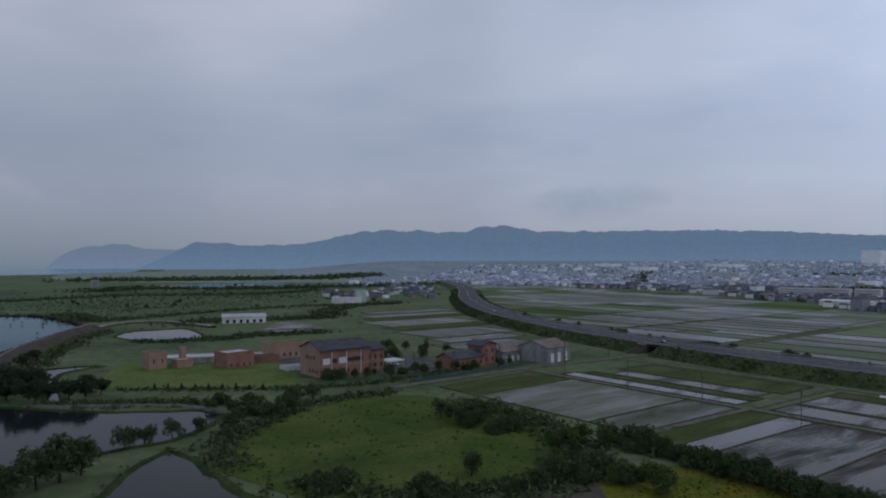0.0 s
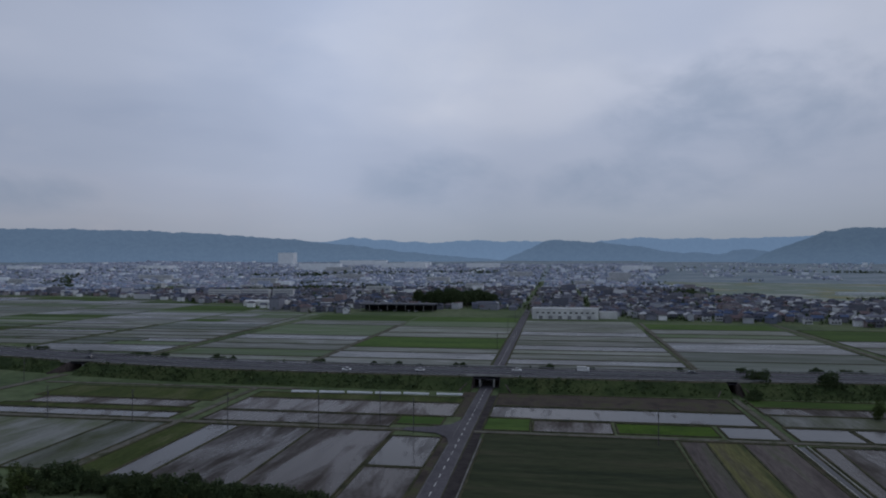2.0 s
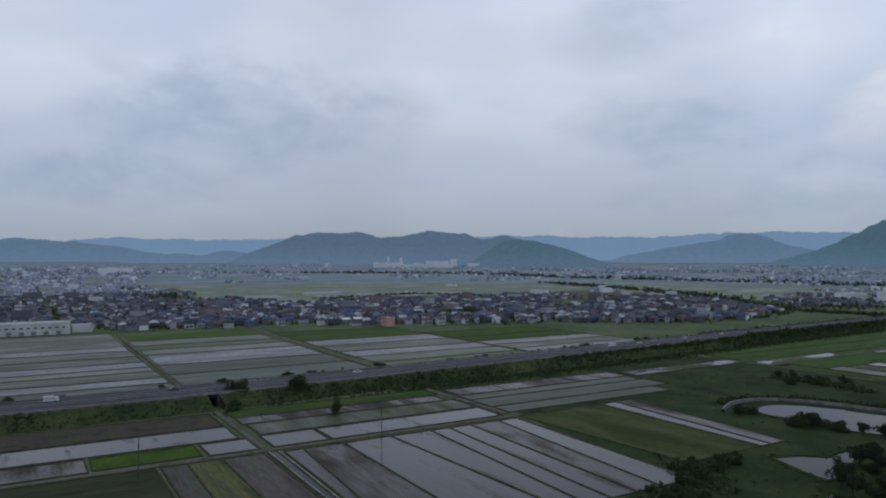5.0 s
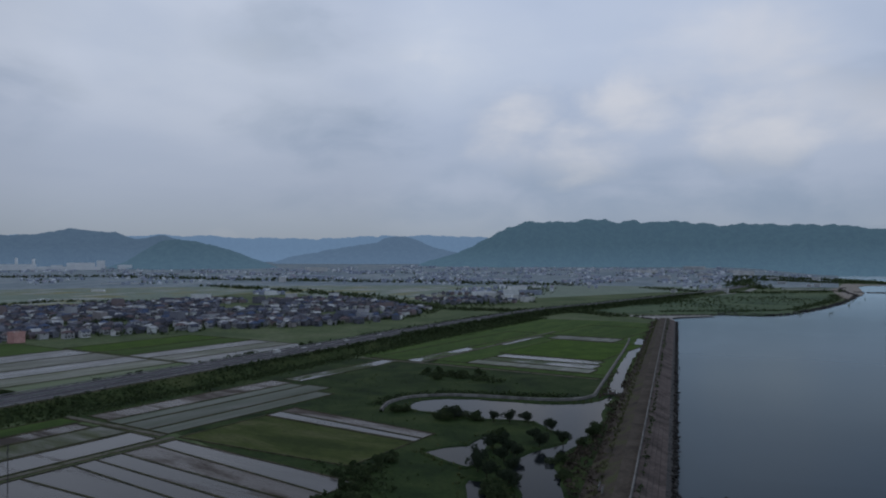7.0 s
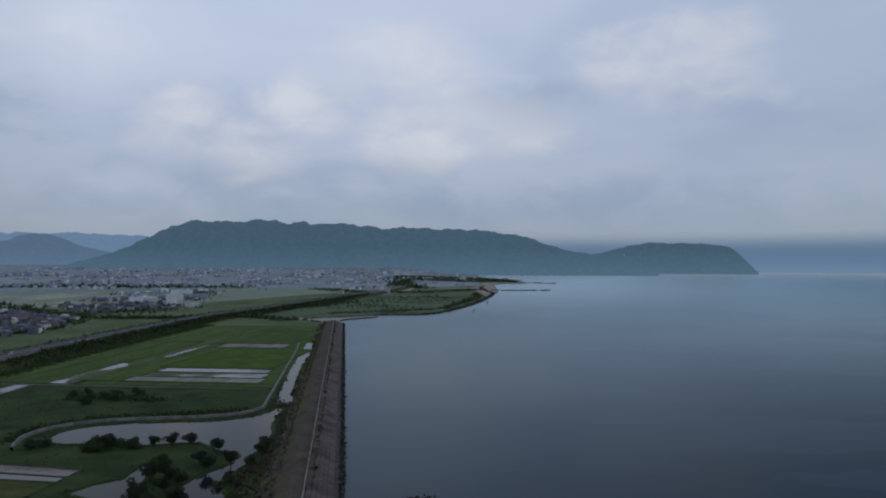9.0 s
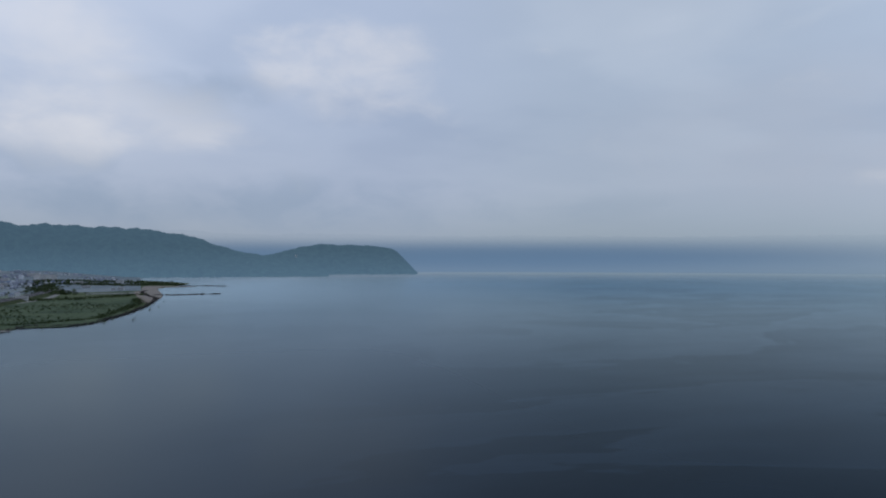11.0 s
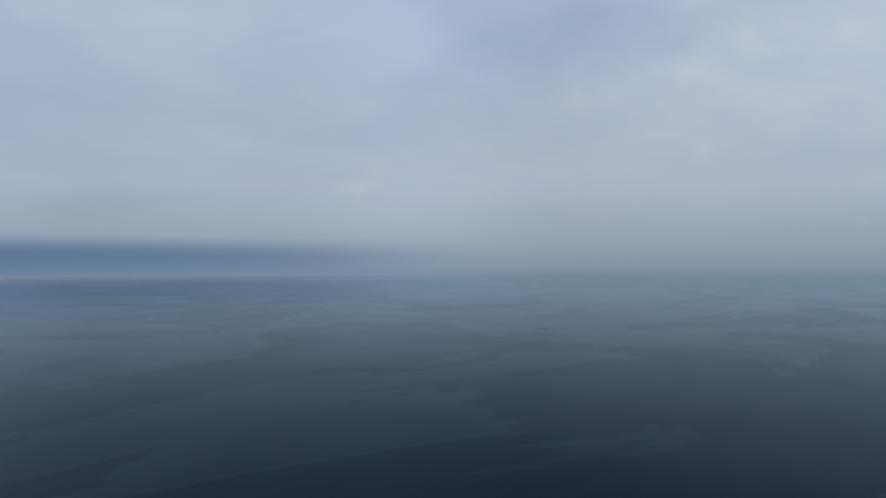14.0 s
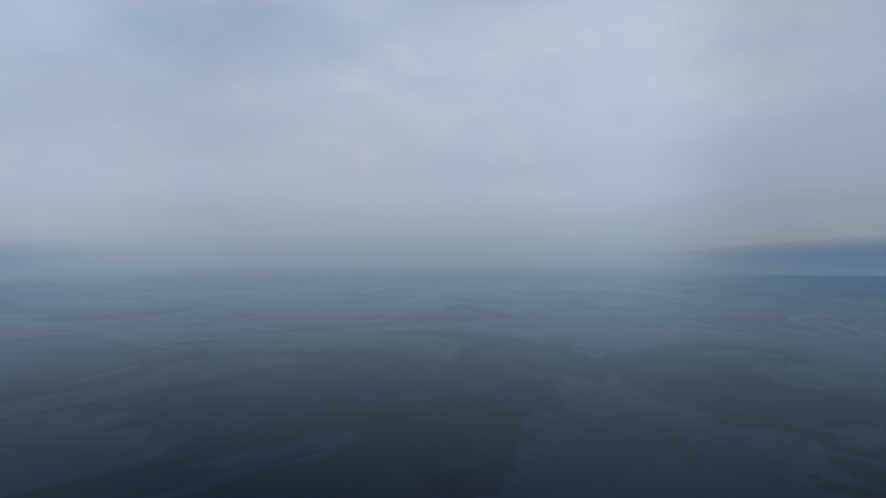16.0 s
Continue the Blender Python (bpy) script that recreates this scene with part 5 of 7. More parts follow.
# south of the pasture
field(264, 276, -387, -470, WEEDY_X, "flooded strip with ragged weedy margins")
field(258, 268, -500, -578, WEEDY_X, "flooded strip with ragged weedy margins")
field(276, 304, -387, -600, CROP_GREEN, L_CROP)
field(152, 236, -400, -416, SHOOT, L_SHOOT)
field(156, 234, -417, -434, WEEDY_Y, "flooded strip with ragged weedy margins")
field(160, 234, -436, -452, WEEDY_Y, "flooded strip with ragged weedy margins")
field(164, 240, -454, -556, RICE, "bright green rice field", -454, -560)
field(192, 250, -562, -590, SHOOT, L_SHOOT)
field(194, 262, -592, -700, CROP_GREEN, L_CROP)
field(138, 256, -386, -398, CROP_GREEN, L_CROP)
# beyond the expressway: blocks of strips between the tracks
BLOCKS = [(-70, -178, 352, 640), (-188, -300, 372, 600), (-302, -420, 380, 535), (27, -68, 352, 662), (132, 34, 352, 690), (232, 134, 362, 700), (338, 242, 400, 760), (440, 342, 430, 840), (545, 444, 490, 900), (650, 549, 560, 960), (760, 654, 640, 1000)]
# rows of each of the nearest blocks: far edge and kind; the others are mixed by chance
ROWS = {0: [(373, SHOOT), (410, TEAL), (449, TEAL), (501, SHEEN), (530, SHOOT), (556, SHOOT_G), (592, SHOOT), (640, CROP_GREEN)],
        3: [(366, SHOOT), (384, SHOOT), (404, SHEEN), (428, SHOOT), (446, SHOOT), (470, SHEEN), (500, SHOOT), (532, SHOOT), (560, SHEEN), (598, SHOOT), (632, SHOOT), (662, SHOOT)],
        4: [(372, SHOOT), (396, SHOOT), (424, SHEEN), (446, SHOOT), (508, CROP_GREEN), (540, SHOOT), (590, SHOOT), (640, SHOOT_G), (690, CROP_GREEN)],
        5: [(378, SHEEN), (396, SHOOT), (426, SHOOT_G), (456, SHOOT), (482, SHOOT), (510, SHEEN), (596, SHOOT_G), (640, SHOOT), (700, CROP_GREEN)],
        1: [(396, SHOOT_G), (424, SHOOT), (452, SHEEN), (488, SHOOT), (524, SHEEN), (600, CROP_GREEN)],
        2: [(408, SHEEN), (432, SHOOT), (456, SHEEN), (490, CROP_GREEN), (535, RICE)]}
for n, (y1, y0, xa, xb) in enumerate(BLOCKS):
    x = xa
    for edge_x, m in ROWS.get(n, []):
        field(x, edge_x - 0.8, y0 + 0.6, y1 - 0.6, m, NAME[m], bund=x < 560)
        x = edge_x
    while x < xb - 8:
        w = float(rng.choice([12, 16, 20, 26, 34]))
        far = (x - xa) / (xb - xa)
        m = MIX[int(rng.choice(5, p=[0.14, 0.16, 0.48, 0.16, 0.06] if far < 0.7 else [0.05, 0.05, 0.22, 0.34, 0.34]))]
        if rng.random() < 0.15 and abs(y1 - y0) > 60:
            mid = y0 + (y1 - y0) * rng.uniform(0.35, 0.65)
            field(x, min(x + w, xb) - 0.8, y0 + 0.6, mid - 0.5, m, NAME[m], bund=x < 560)
            m = MIX[int(rng.integers(0, 5))]
            field(x, min(x + w, xb) - 0.8, mid + 0.5, y1 - 0.6, m, NAME[m], bund=x < 560)
        else:
            field(x, min(x + w, xb) - 0.8, y0 + 0.6, y1 - 0.6, m, NAME[m], bund=x < 560)
        x += w
# fields north of the works, west of the expressway
for x, y, w, d, m in [(252, 302, 62, 40, PATCHY), (268, 345, 66, 24, FLOOD_B), (276, 372, 84, 48, SHOOT), (286, 424, 90, 26, OLIVE), (296, 452, 112, 50, SHOOT), (316, 506, 112, 22, CROP_GREEN), (330, 532, 120, 28, SHOOT), (352, 564, 120, 30, PATCHY)]:
    field(x, min(x + w, float(ex_x(y)) - 26), y, y + d, m, NAME[m])


def far_fields(name, xa, xb, y0, y1, poly, label, mats, cell=(60, 26)):
    """Far strips of field, too small to tell apart one by one, joined."""
    V, F, S = [], [], []
    y = y0
    while y < y1:
        x = xa
        h = cell[0] * rng.uniform(0.7, 1.4)
        while x < xb:
            w = cell[1] * rng.uniform(0.6, 1.8)
            if inside(x + w / 2, y + h / 2, poly) and rng.random() < 0.8:
                k = len(V)
                V += [(x, y, 0.1), (x + w - 2, y, 0.1), (x + w - 2, y + h - 3, 0.1), (x, y + h - 3, 0.1)]
                F.append((k, k + 1, k + 2, k + 3))
                S.append(int(rng.integers(0, len(mats))))
            x += w
        y += h
    ob = array_mesh(name, V, F, mats, S, False)
    return tagged(ob, label, "fields", kind="stuff")


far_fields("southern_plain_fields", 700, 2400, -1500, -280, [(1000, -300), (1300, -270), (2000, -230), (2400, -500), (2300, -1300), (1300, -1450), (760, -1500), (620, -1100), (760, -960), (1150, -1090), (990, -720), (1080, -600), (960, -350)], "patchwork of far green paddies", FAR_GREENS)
far_fields("northern_plain_fields", 500, 1200, 762, 1500, [(720, 770), (1000, 770), (1010, 960), (960, 1180), (1000, 1500), (900, 1250)], "patchwork of far northern paddies", [SHOOT_G, CROP_GREEN, SHOOT, FLOOD, FLOOD_B])


# ---------------------------------------------------------------- plants
def clump_cloud(n, size, centre, spread, squash, lumps=5):
    """Places for leaf clumps gathered in a few uneven lobes."""
    lobes = rng.normal(0, 0.45, (lumps, 3)) * spread + centre
    lobes[:, 2] = np.maximum(lobes[:, 2], centre[2] - spread[2] * 0.6)
    which = rng.integers(0, lumps, n)
    d = rng.normal(0, 1, (n, 3))
    d /= np.linalg.norm(d, axis=1)[:, None]
    r = rng.uniform(0.55, 1.05, n)[:, None] * np.array(spread) * 0.62
    return lobes[which] + d * r, size * rng.uniform(0.55, 1.3, n)


def tree_proto(kind, height, seed):
    """Trunk with limbs and a ragged crown, as two meshes."""
    bm = bmesh.new()
    h = height
    lean = Vector((rng.normal(0, 0.04), rng.normal(0, 0.04), 1)).normalized()
    if kind == "bush":
        for _ in range(6):
            a = rng.uniform(0, 2 * math.pi)
            tube(bm, (0, 0, -0.2), (0.35 * h * math.cos(a), 0.35 * h * math.sin(a), h * 0.6), 0.06, 0.02, 5)
        pts, s = clump_cloud(520, 0.092 * h, np.array([0, 0, h * 0.42]), (h * 0.75, h * 0.75, h * 0.5), 0.8, 6)
        pts[:, 2] = np.maximum(pts[:, 2], 0.08 * h)
        leaf = LEAF
    elif kind == "conifer":
        tube(bm, (0, 0, -0.2), (0, 0, h * 0.95), 0.035 * h, 0.01 * h, 7)
        n = 170
        z = rng.uniform(0.12, 1.0, n) ** 1.1
        a, r = rng.uniform(0, 2 * math.pi, n), (1 - z) * 0.30 * h * rng.uniform(0.6, 1.1, n)
        pts, s = np.column_stack([r * np.cos(a), r * np.sin(a), z * h]), 0.10 * h * (1.25 - z * 0.8) * rng.uniform(0.7, 1.2, n)
        leaf = LEAF_P
    else:
        top = lean * h * 0.72
        tube(bm, (0, 0, -0.3), top, 0.035 * h, 0.014 * h, 8)
        for i in range(7):
            a, z = i * 2.4 + seed, rng.uniform(0.35, 0.68) * h
            b = lean * z
            tube(bm, b, b + Vector((math.cos(a), math.sin(a), 0.75)) * h * rng.uniform(0.2, 0.32), 0.014 * h, 0.005 * h, 5)
        if kind == "pine":
            pts, s = clump_cloud(640, 0.060 * h, np.array([0, 0, h * 0.60]), (h * 0.46, h * 0.46, h * 0.36), 0.6, 8)
            leaf = LEAF_P
        else:
            pts, s = clump_cloud(700, 0.056 * h, np.array([0, 0, h * 0.54]), (h * 0.46, h * 0.46, h * 0.46), 0.8, 8)
            leaf = LEAF if kind == "tree" else LEAF_L
    words = {"tree": "dark green broadleaf tree with a ragged crown", "light": "fresh green broadleaf tree", "pine": "dark shore pine with a spreading crown", "conifer": "small clipped conifer at the lawn edge", "bush": "dense dark green bush"}[kind]
    t = thing("bush" if kind == "bush" else ("conifer" if kind == "conifer" else "tree"), words, "bush" if kind == "bush" else "tree")
    part("stems" if kind == "bush" else "trunk", bm, BARK, t)
    scatter("crown", pts, s, leaf, 0.8, parent=t)
    return t, h


PROTO = {k: [tree_proto(k, h, i) for i, h in enumerate(hs)] for k, hs in {"tree": (8.0, 9.0, 7.0), "light": (7.0, 8.0), "pine": (9.0, 8.0, 10.0), "conifer": (4.0, 4.6), "bush": (3.0, 3.4, 2.6)}.items()}
for some in PROTO.values():
    for p, _ in some:
        p.matrix_basis = pose(900, -3000 - 6 * len(bpy.data.objects) % 97, 0)
USED = set()


def plant(kind, x, y, height, z=0.0, label="", group=""):
    """A tree or bush of that height; the first of each pattern is moved, the others are copies."""
    i = int(rng.integers(0, len(PROTO[kind])))
    p, h = PROTO[kind][i]
    m = pose(x, y, z, 0, 0, rng.uniform(0, 360))
    if (kind, i) in USED:
        ob = copy_thing(p, m)
    else:
        USED.add((kind, i))
        ob = p
        ob.matrix_basis = m
    s = height / h
    ob.scale = (s * rng.uniform(0.85, 1.2), s * rng.uniform(0.85, 1.2), s)
    return tagged(ob, label, group=group)


def copse(kind, centre, n, spread, height, group=""):
    for _ in range(n):
        plant(kind, centre[0] + rng.normal(0, spread), centre[1] + rng.normal(0, spread), height * rng.uniform(0.65, 1.25), group=group)


SHORE_TREES = "trees by the shore ponds"
for x, y, h in [(29, 183, 10.5), (24, 180, 9), (34, 186, 8.5), (17, 177, 7.5)]:
    plant("tree", x, y, h, group=SHORE_TREES)
for x, y, h in [(37, 283, 9), (42, 290, 8), (48, 286, 8), (53, 283, 8), (57, 300, 7), (30, 300, 10), (34, 325, 9), (38, 312, 9), (27, 315, 9), (44, 330, 7), (30, 345, 9), (46, 391, 6), (53, 409, 6), (60, 292, 6)]:
    plant("pine", x, y, h, group=SHORE_TREES)
for x, y, h in [(48, 205, 5.5), (51, 207, 4.5), (55, 208, 4.5), (62, 210, 5), (71, 213, 4)]:
    plant("tree", x, y, h, group=SHORE_TREES)
for x, y in [(76, 205), (80, 214), (86, 222), (92, 224), (97, 220), (102, 224), (88, 232), (95, 236), (106, 230), (112, 236), (120, 236), (100, 242), (90, 246), (84, 240)]:
    plant("bush" if rng.random() < 0.6 else "tree", x, y, rng.uniform(3, 5.5), group="bushes round the meadow")
for i in range(9):
    u = i / 8
    plant("conifer", 79 + 34 * u, 291 - 26 * u, rng.uniform(2.2, 3.0), group="row of clipped conifers")
for x, y in [(146, 270), (150, 268), (155, 266), (160, 264), (166, 268), (172, 266), (178, 264), (184, 262), (190, 262), (196, 260), (142, 268), (170, 260), (204, 258), (212, 256), (236, 256), (240, 262), (228, 254)]:
    plant("bush" if rng.random() < 0.5 else "tree", x, y, rng.uniform(3, 5), group="garden trees round the works")
for x, y in [(196, 308), (188, 300), (204, 312), (210, 318), (216, 300), (222, 310), (230, 318), (240, 312), (250, 300), (214, 332), (196, 336), (206, 340), (228, 334)]:
    plant("light" if rng.random() < 0.4 else "tree", x, y, rng.uniform(4, 6.5), group="garden trees round the works")
copse("tree", (141, 170), 9, 4.0, 6.0, "thicket beside the paddies")
copse("bush", (145, 162), 8, 4.5, 4.0, "thicket beside the paddies")
copse("light", (147, 132), 6, 3.5, 5.2, "thicket beside the paddies")
for x, y in [(161, 124), (160, 120), (160, 115), (159, 108), (158, 102), (156, 96), (155, 90), (156, 84), (155, 78), (154, 72), (158, 120), (156, 128), (157, 111), (154, 66), (153, 60)]:
    plant("tree" if rng.random() < 0.6 else "bush", x, y, rng.uniform(3.8, 6.2), group="hedge of bushes along the paddies")
for k in range(30):
    u = k / 29
    plant("tree" if rng.random() < 0.55 else "bush", 160 - 8.5 * u + rng.normal(0, 0.9), 126 - 74 * u + rng.normal(0, 1.2), rng.uniform(3.6, 5.6), group="hedge of bushes along the paddies")
copse("tree", (112, 117), 5, 5.0, 4.6, "bushes below the meadow")
copse("bush", (130, 109), 7, 5.0, 3.6, "bushes below the meadow")
copse("light", (133, 102), 6, 4.5, 5.2, "bushes below the meadow")
copse("bush", (96, 118), 9, 6.0, 4.0, "bushes below the meadow")
copse("bush", (78, 140), 7, 5.0, 3.6, "bushes below the meadow")
plant("tree", 318, -84, 7.5, 1.5, group="trees on the embankment")
plant("tree", 314, -111, 9.0, 0.8, group="trees on the embankment")
plant("bush", 301, -77, 4.0, group="trees on the embankment")
plant("light", 272, -112, 5.5, group="trees on the embankment")
for y in [-88, -60, -20, 8, 44, 62, 74, 92, 118, 160, 170, 205, 222, -120, -135, -165, -215, -240, -290, -330, -390, 262, 290, 310, 345, 380, 430]:
    for _ in range(int(rng.integers(1, 4))):
        plant("bush", float(ex_x(y)) + 15.2 + rng.uniform(0, 1.5), y + rng.uniform(-6, 6), rng.uniform(2.0, 3.8), 4.0, group="bushes behind the expressway")
for x, y, h in [(162, -252, 4.6), (157, -255, 4.8), (148, -257, 3.2), (140, -258, 5.0), (134, -261, 5.6), (127, -264, 5.4), (107, -231, 7.0), (101, -238, 6.4), (112, -240, 5.0), (121, -221, 6.0), (118, -224, 6.5), (113, -218, 5.5), (109, -215, 5.0), (110, -209, 5.5), (106, -190, 6.4), (112, -195, 6.0), (116, -201, 5.0), (102, -199, 5.2), (98, -189, 4.8), (95, -187, 4.8), (97, -260, 4.6), (96, -243, 3.6), (184, -257, 3.6), (187, -255, 3.4), (95, -218, 3.4), (87, -203, 3.2), (125, -232, 4.0), (127, -238, 4.2), (99, -178, 4.6), (92, -172, 4.6), (118, -205, 5.0), (150, -261, 3.8), (158, -260, 4.2), (165, -258, 4.0), (113, -255, 6.8), (100, -269, 3.4)]:
    plant("pine" if h > 4.6 else "bush", x, y, h if h < 4.7 else 2.2 + 0.5 * h, group="pines round the lagoon")
for x, y in [(144, -174), (142, -182), (142, -190), (137, -160), (137, -147), (148, -168), (133, -152), (150, -180), (139, -170), (128, -150), (146, -196), (140, -178), (136, -168), (134, -160), (131, -146), (126, -156), (141, -164), (145, -186)]:
    plant("bush", x, y, rng.uniform(1.8, 3.4), group="thicket in the pasture")
for x, y in [(213, -359), (217, -350), (217, -336), (209, -346), (222, -344), (204, -362), (230, -358), (236, -352)]:
    plant("bush", x, y, rng.uniform(2.2, 4.0), group="bushes in the southern pasture")
for _ in range(46):
    x, y = rng.uniform(60, 420), rng.uniform(690, 1250)
    plant("bush" if rng.random() < 0.7 else "tree", x + 60, y, rng.uniform(1.8, 4.2), group="bushes scattered over the marsh")
copse("tree", (876, 152), 20, 13, 15, "grove at the town's edge")
copse("tree", (884, 118), 22, 14, 16, "grove at the town's edge")
copse("tree", (890, 90), 14, 9, 13.5, "grove at the town's edge")


def scrub(name, line, spread, count, size, material, label, z0=0.0, squash=0.8):
    """Low growth along a line, uncountable."""
    line = np.asarray(line, float)
    seg = np.linalg.norm(np.diff(line, axis=0), axis=1)
    i = rng.choice(len(seg), count, p=seg / seg.sum())
    t = rng.random(count)[:, None]
    c = line[i] * (1 - t) + line[i + 1] * t + rng.normal(0, spread, (count, 2))
    c = c[bare(c)]
    s = size * rng.uniform(0.45, 1.4, len(c))
    return scatter(name, np.column_stack([c, z0 + s * 0.35 + land_z(c[:, 0], c[:, 1])]), s, material, squash, label, "undergrowth")


# growth on the embankment's slopes
for name, lo, hi, n, size, mat_, words in [("embankment_scrub", -24.5, -14.5, 6500, 0.9, LEAF, "dark scrub on the expressway embankment"), ("embankment_grass", -24, -13.5, 9000, 0.5, RUSH, "tall grass on the expressway embankment"), ("embankment_back_scrub", 14.5, 23, 2200, 1.1, LEAF, "dark scrub behind the expressway")]:
    base = ex_line[(ex_line[:, 1] > -1100) & (ex_line[:, 1] < 900)]
    i = rng.integers(0, len(base) - 1, n)
    t = rng.random(n)[:, None]
    c = base[i] * (1 - t) + base[i + 1] * t
    d = base[i + 1] - base[i]
    d /= np.linalg.norm(d, axis=1)[:, None]
    patchy = np.array([noise.noise((a[0] * 0.03, a[1] * 0.03, 4.0)) for a in c])
    off = rng.uniform(lo, hi, n)
    keep = (patchy > -0.15 if mat_ is LEAF else patchy < 0.25) & (np.abs(c[:, 1] - 30.2) > 9) & (np.abs(c[:, 1] - 236.5) > 9) & (np.abs(c[:, 1] + 72) > 4)
    c = (c + np.stack([d[:, 1], -d[:, 0]], 1) * off[:, None])[keep]
    off = np.abs(off[keep])
    zz = np.interp(off, [12.6, 14.5, 24.5], [TOP, 4.6, -0.2])
    s = size * rng.uniform(0.5, 1.5, len(c))
    scatter(name, np.column_stack([c, zz + s * 0.3]), s, mat_, 0.85, words, "undergrowth")
scrub("embankment_foot", along(-29, -760, -150), 4.0, 3600, 0.8, LEAF, "dark brambles at the foot of the embankment", 0.0, 0.7)
scrub("embankment_foot_grass", along(-31, -760, -60), 4.5, 4200, 0.55, RUSH, "tall dark grass at the foot of the embankment", 0.0, 0.8)
scrub("expressway_trees", along(-17, -1300, -430), 3.0, 1500, 1.9, LEAF, "trees along the southern expressway", 2.0)
scrub("expressway_trees_beyond", along(17, -1300, -300), 3.0, 1300, 1.9, LEAF, "trees behind the southern expressway", 2.0)
scrub("roadside_trees", along(-14.8, -1400, -470), 1.0, 3200, 1.7, LEAF, "row of trees hiding the southern expressway", 4.4, 1.3)
scrub("roadside_brush", along(-14.8, -480, -260), 1.0, 700, 1.3, LEAF, "brush along the expressway", 3.8, 1.2)
scrub("roadside_trees_beyond", along(15, -1400, -455), 1.4, 1000, 1.5, LEAF, "row of trees behind the southern expressway", 3.8, 1.2)
scrub("pasture_thicket", np.array([(150, -182), (142, -172), (134, -158), (128, -146), (118, -132)]), 6.0, 800, 0.75, LEAF, "dense dark scrub below the paddies")
inner = np.array([(shore_x(y) + 24, y) for y in range(-780, 0, 20)])
scrub("levee_scrub", inner, 2.8, 2600, 0.55, BRACKEN, "brown scrub inside the sea wall", 0.6)
scrub("levee_grass", inner - np.array([4.0, 0]), 1.8, 4200, 0.5, REED, "dry grass on the sea wall's bank", 1.8)
scrub("levee_brush", np.array([(shore_x(y) + 32, y) for y in range(-420, -150, 15)]), 3.0, 900, 0.9, BRACKEN, "brown bushes between sea wall and lagoon", 0.0)
scrub("parapet_weeds", np.array([(shore_x(y) + 9.6, y) for y in range(-780, 0, 20)]), 0.5, 520, 0.7, LEAF, "weeds along the sea wall's parapet", 3.6)
inner_n = np.array([(shore_x(y) + 26, y) for y in range(150, 560, 20)])
scrub("lagoon_brush", np.array([(204, -262), (206, -286), (190, -304), (160, -316), (136, -328)]), 2.6, 700, 0.9, LEAF, "dark brush along the lagoon's edge wall")
scrub("shore_scrub", inner_n[inner_n[:, 1] > 300], 5.0, 1300, 1.3, LEAF, "dark scrub along the northern shore")
scrub("meadow_edge", np.array([(64, 168), (72, 196), (96, 216), (118, 232), (150, 230)]), 3.0, 800, 1.0, LEAF, "bushes along the meadow's edge")
scrub("meadow_fringe", np.array([(160, 200), (158, 160), (152, 140), (140, 122), (112, 112), (84, 128), (70, 150)]), 4.5, 1500, 1.1, LEAF, "dark undergrowth below the meadow")
scrub("meadow_tufts", np.array([(70, 160), (100, 190), (140, 210), (150, 170), (120, 140), (90, 150)]), 18.0, 450, 0.5, TUFT, "rough tufts in the meadow", 0.0, 0.5)
scrub("flower_tufts", np.array([(100, 60), (130, 70), (148, 90)]), 12.0, 2600, 0.3, TUFT, "tall flowering grasses", 0.05, 0.7)
scrub("pasture_tufts", np.array([(150, -200), (200, -240), (270, -300), (220, -360), (160, -330)]), 26.0, 700, 0.40, RUSH, "rough grass and rushes in the pasture", 0.0, 0.6)
scrub("pasture_scrub", np.array([(232, -352), (214, -350), (200, -352), (186, -346)]), 4.0, 420, 1.1, LEAF, "dark scrub in the pasture", 0.0)
scrub("works_hedge", np.array([(66, 300), (120, 262), (150, 252), (200, 256)]), 2.5, 800, 0.8, LEAF, "hedge and scrub below the works")
scrub("dike_scrub", np.array([(40, 284), (52, 274), (68, 264), (84, 254), (96, 240), (98, 226)]), 3.0, 900, 1.0, LEAF, "dark bushes on the dike")
scrub("pond_belt", np.array([(120, 470), (140, 452), (170, 450), (190, 462), (205, 455), (240, 450)]), 5.0, 900, 1.5, LEAF, "belt of bushes behind the ponds")
scrub("shed_belt", np.array([(170, 560), (205, 590), (260, 570), (300, 560), (340, 640), (400, 690), (470, 700)]), 7.0, 1300, 2.0, LEAF, "dark tree belt beside the sheds")
scrub("north_belt", np.array([(240, 1240), (330, 1330), (480, 1200), (700, 1180), (850, 1190)]), 22.0, 1500, 4.0, LEAF, "far belt of trees in the north")
scrub("north_belt_far", np.array([(330, 1900), (600, 1800), (900, 1750), (1150, 1900)]), 40.0, 1500, 6.0, LEAF, "far belt of trees towards the ridge")
scrub("spit_trees", np.array([(120, -2500), (60, -2560), (200, -2700), (420, -2500), (330, -2000), (250, -1800)]), 24.0, 900, 5.0, LEAF, "trees on the southern spit")
scrub("south_bushes", np.array([(150, -1000), (250, -1080), (280, -1300), (150, -1400), (120, -1200)]), 40.0, 900, 1.5, LEAF, "bushes on the southern meadow")
scrub("shore_belt", np.array([(262, -930), (176, -985), (112, -1050), (92, -1200), (76, -1380), (92, -1560)]), 5.0, 900, 1.7, LEAF, "dark scrub along the southern shore")
scrub("meadow_belt", np.array([(500, -1760), (380, -1590), (300, -1560), (215, -1570), (130, -1690), (92, -1750)]), 16.0, 700, 2.6, LEAF, "dark trees behind the southern meadow")
scrub("meadow_copse", np.array([(330, -1250), (300, -1180), (330, -1060)]), 14.0, 420, 2.2, LEAF, "dark copse on the southern meadow")
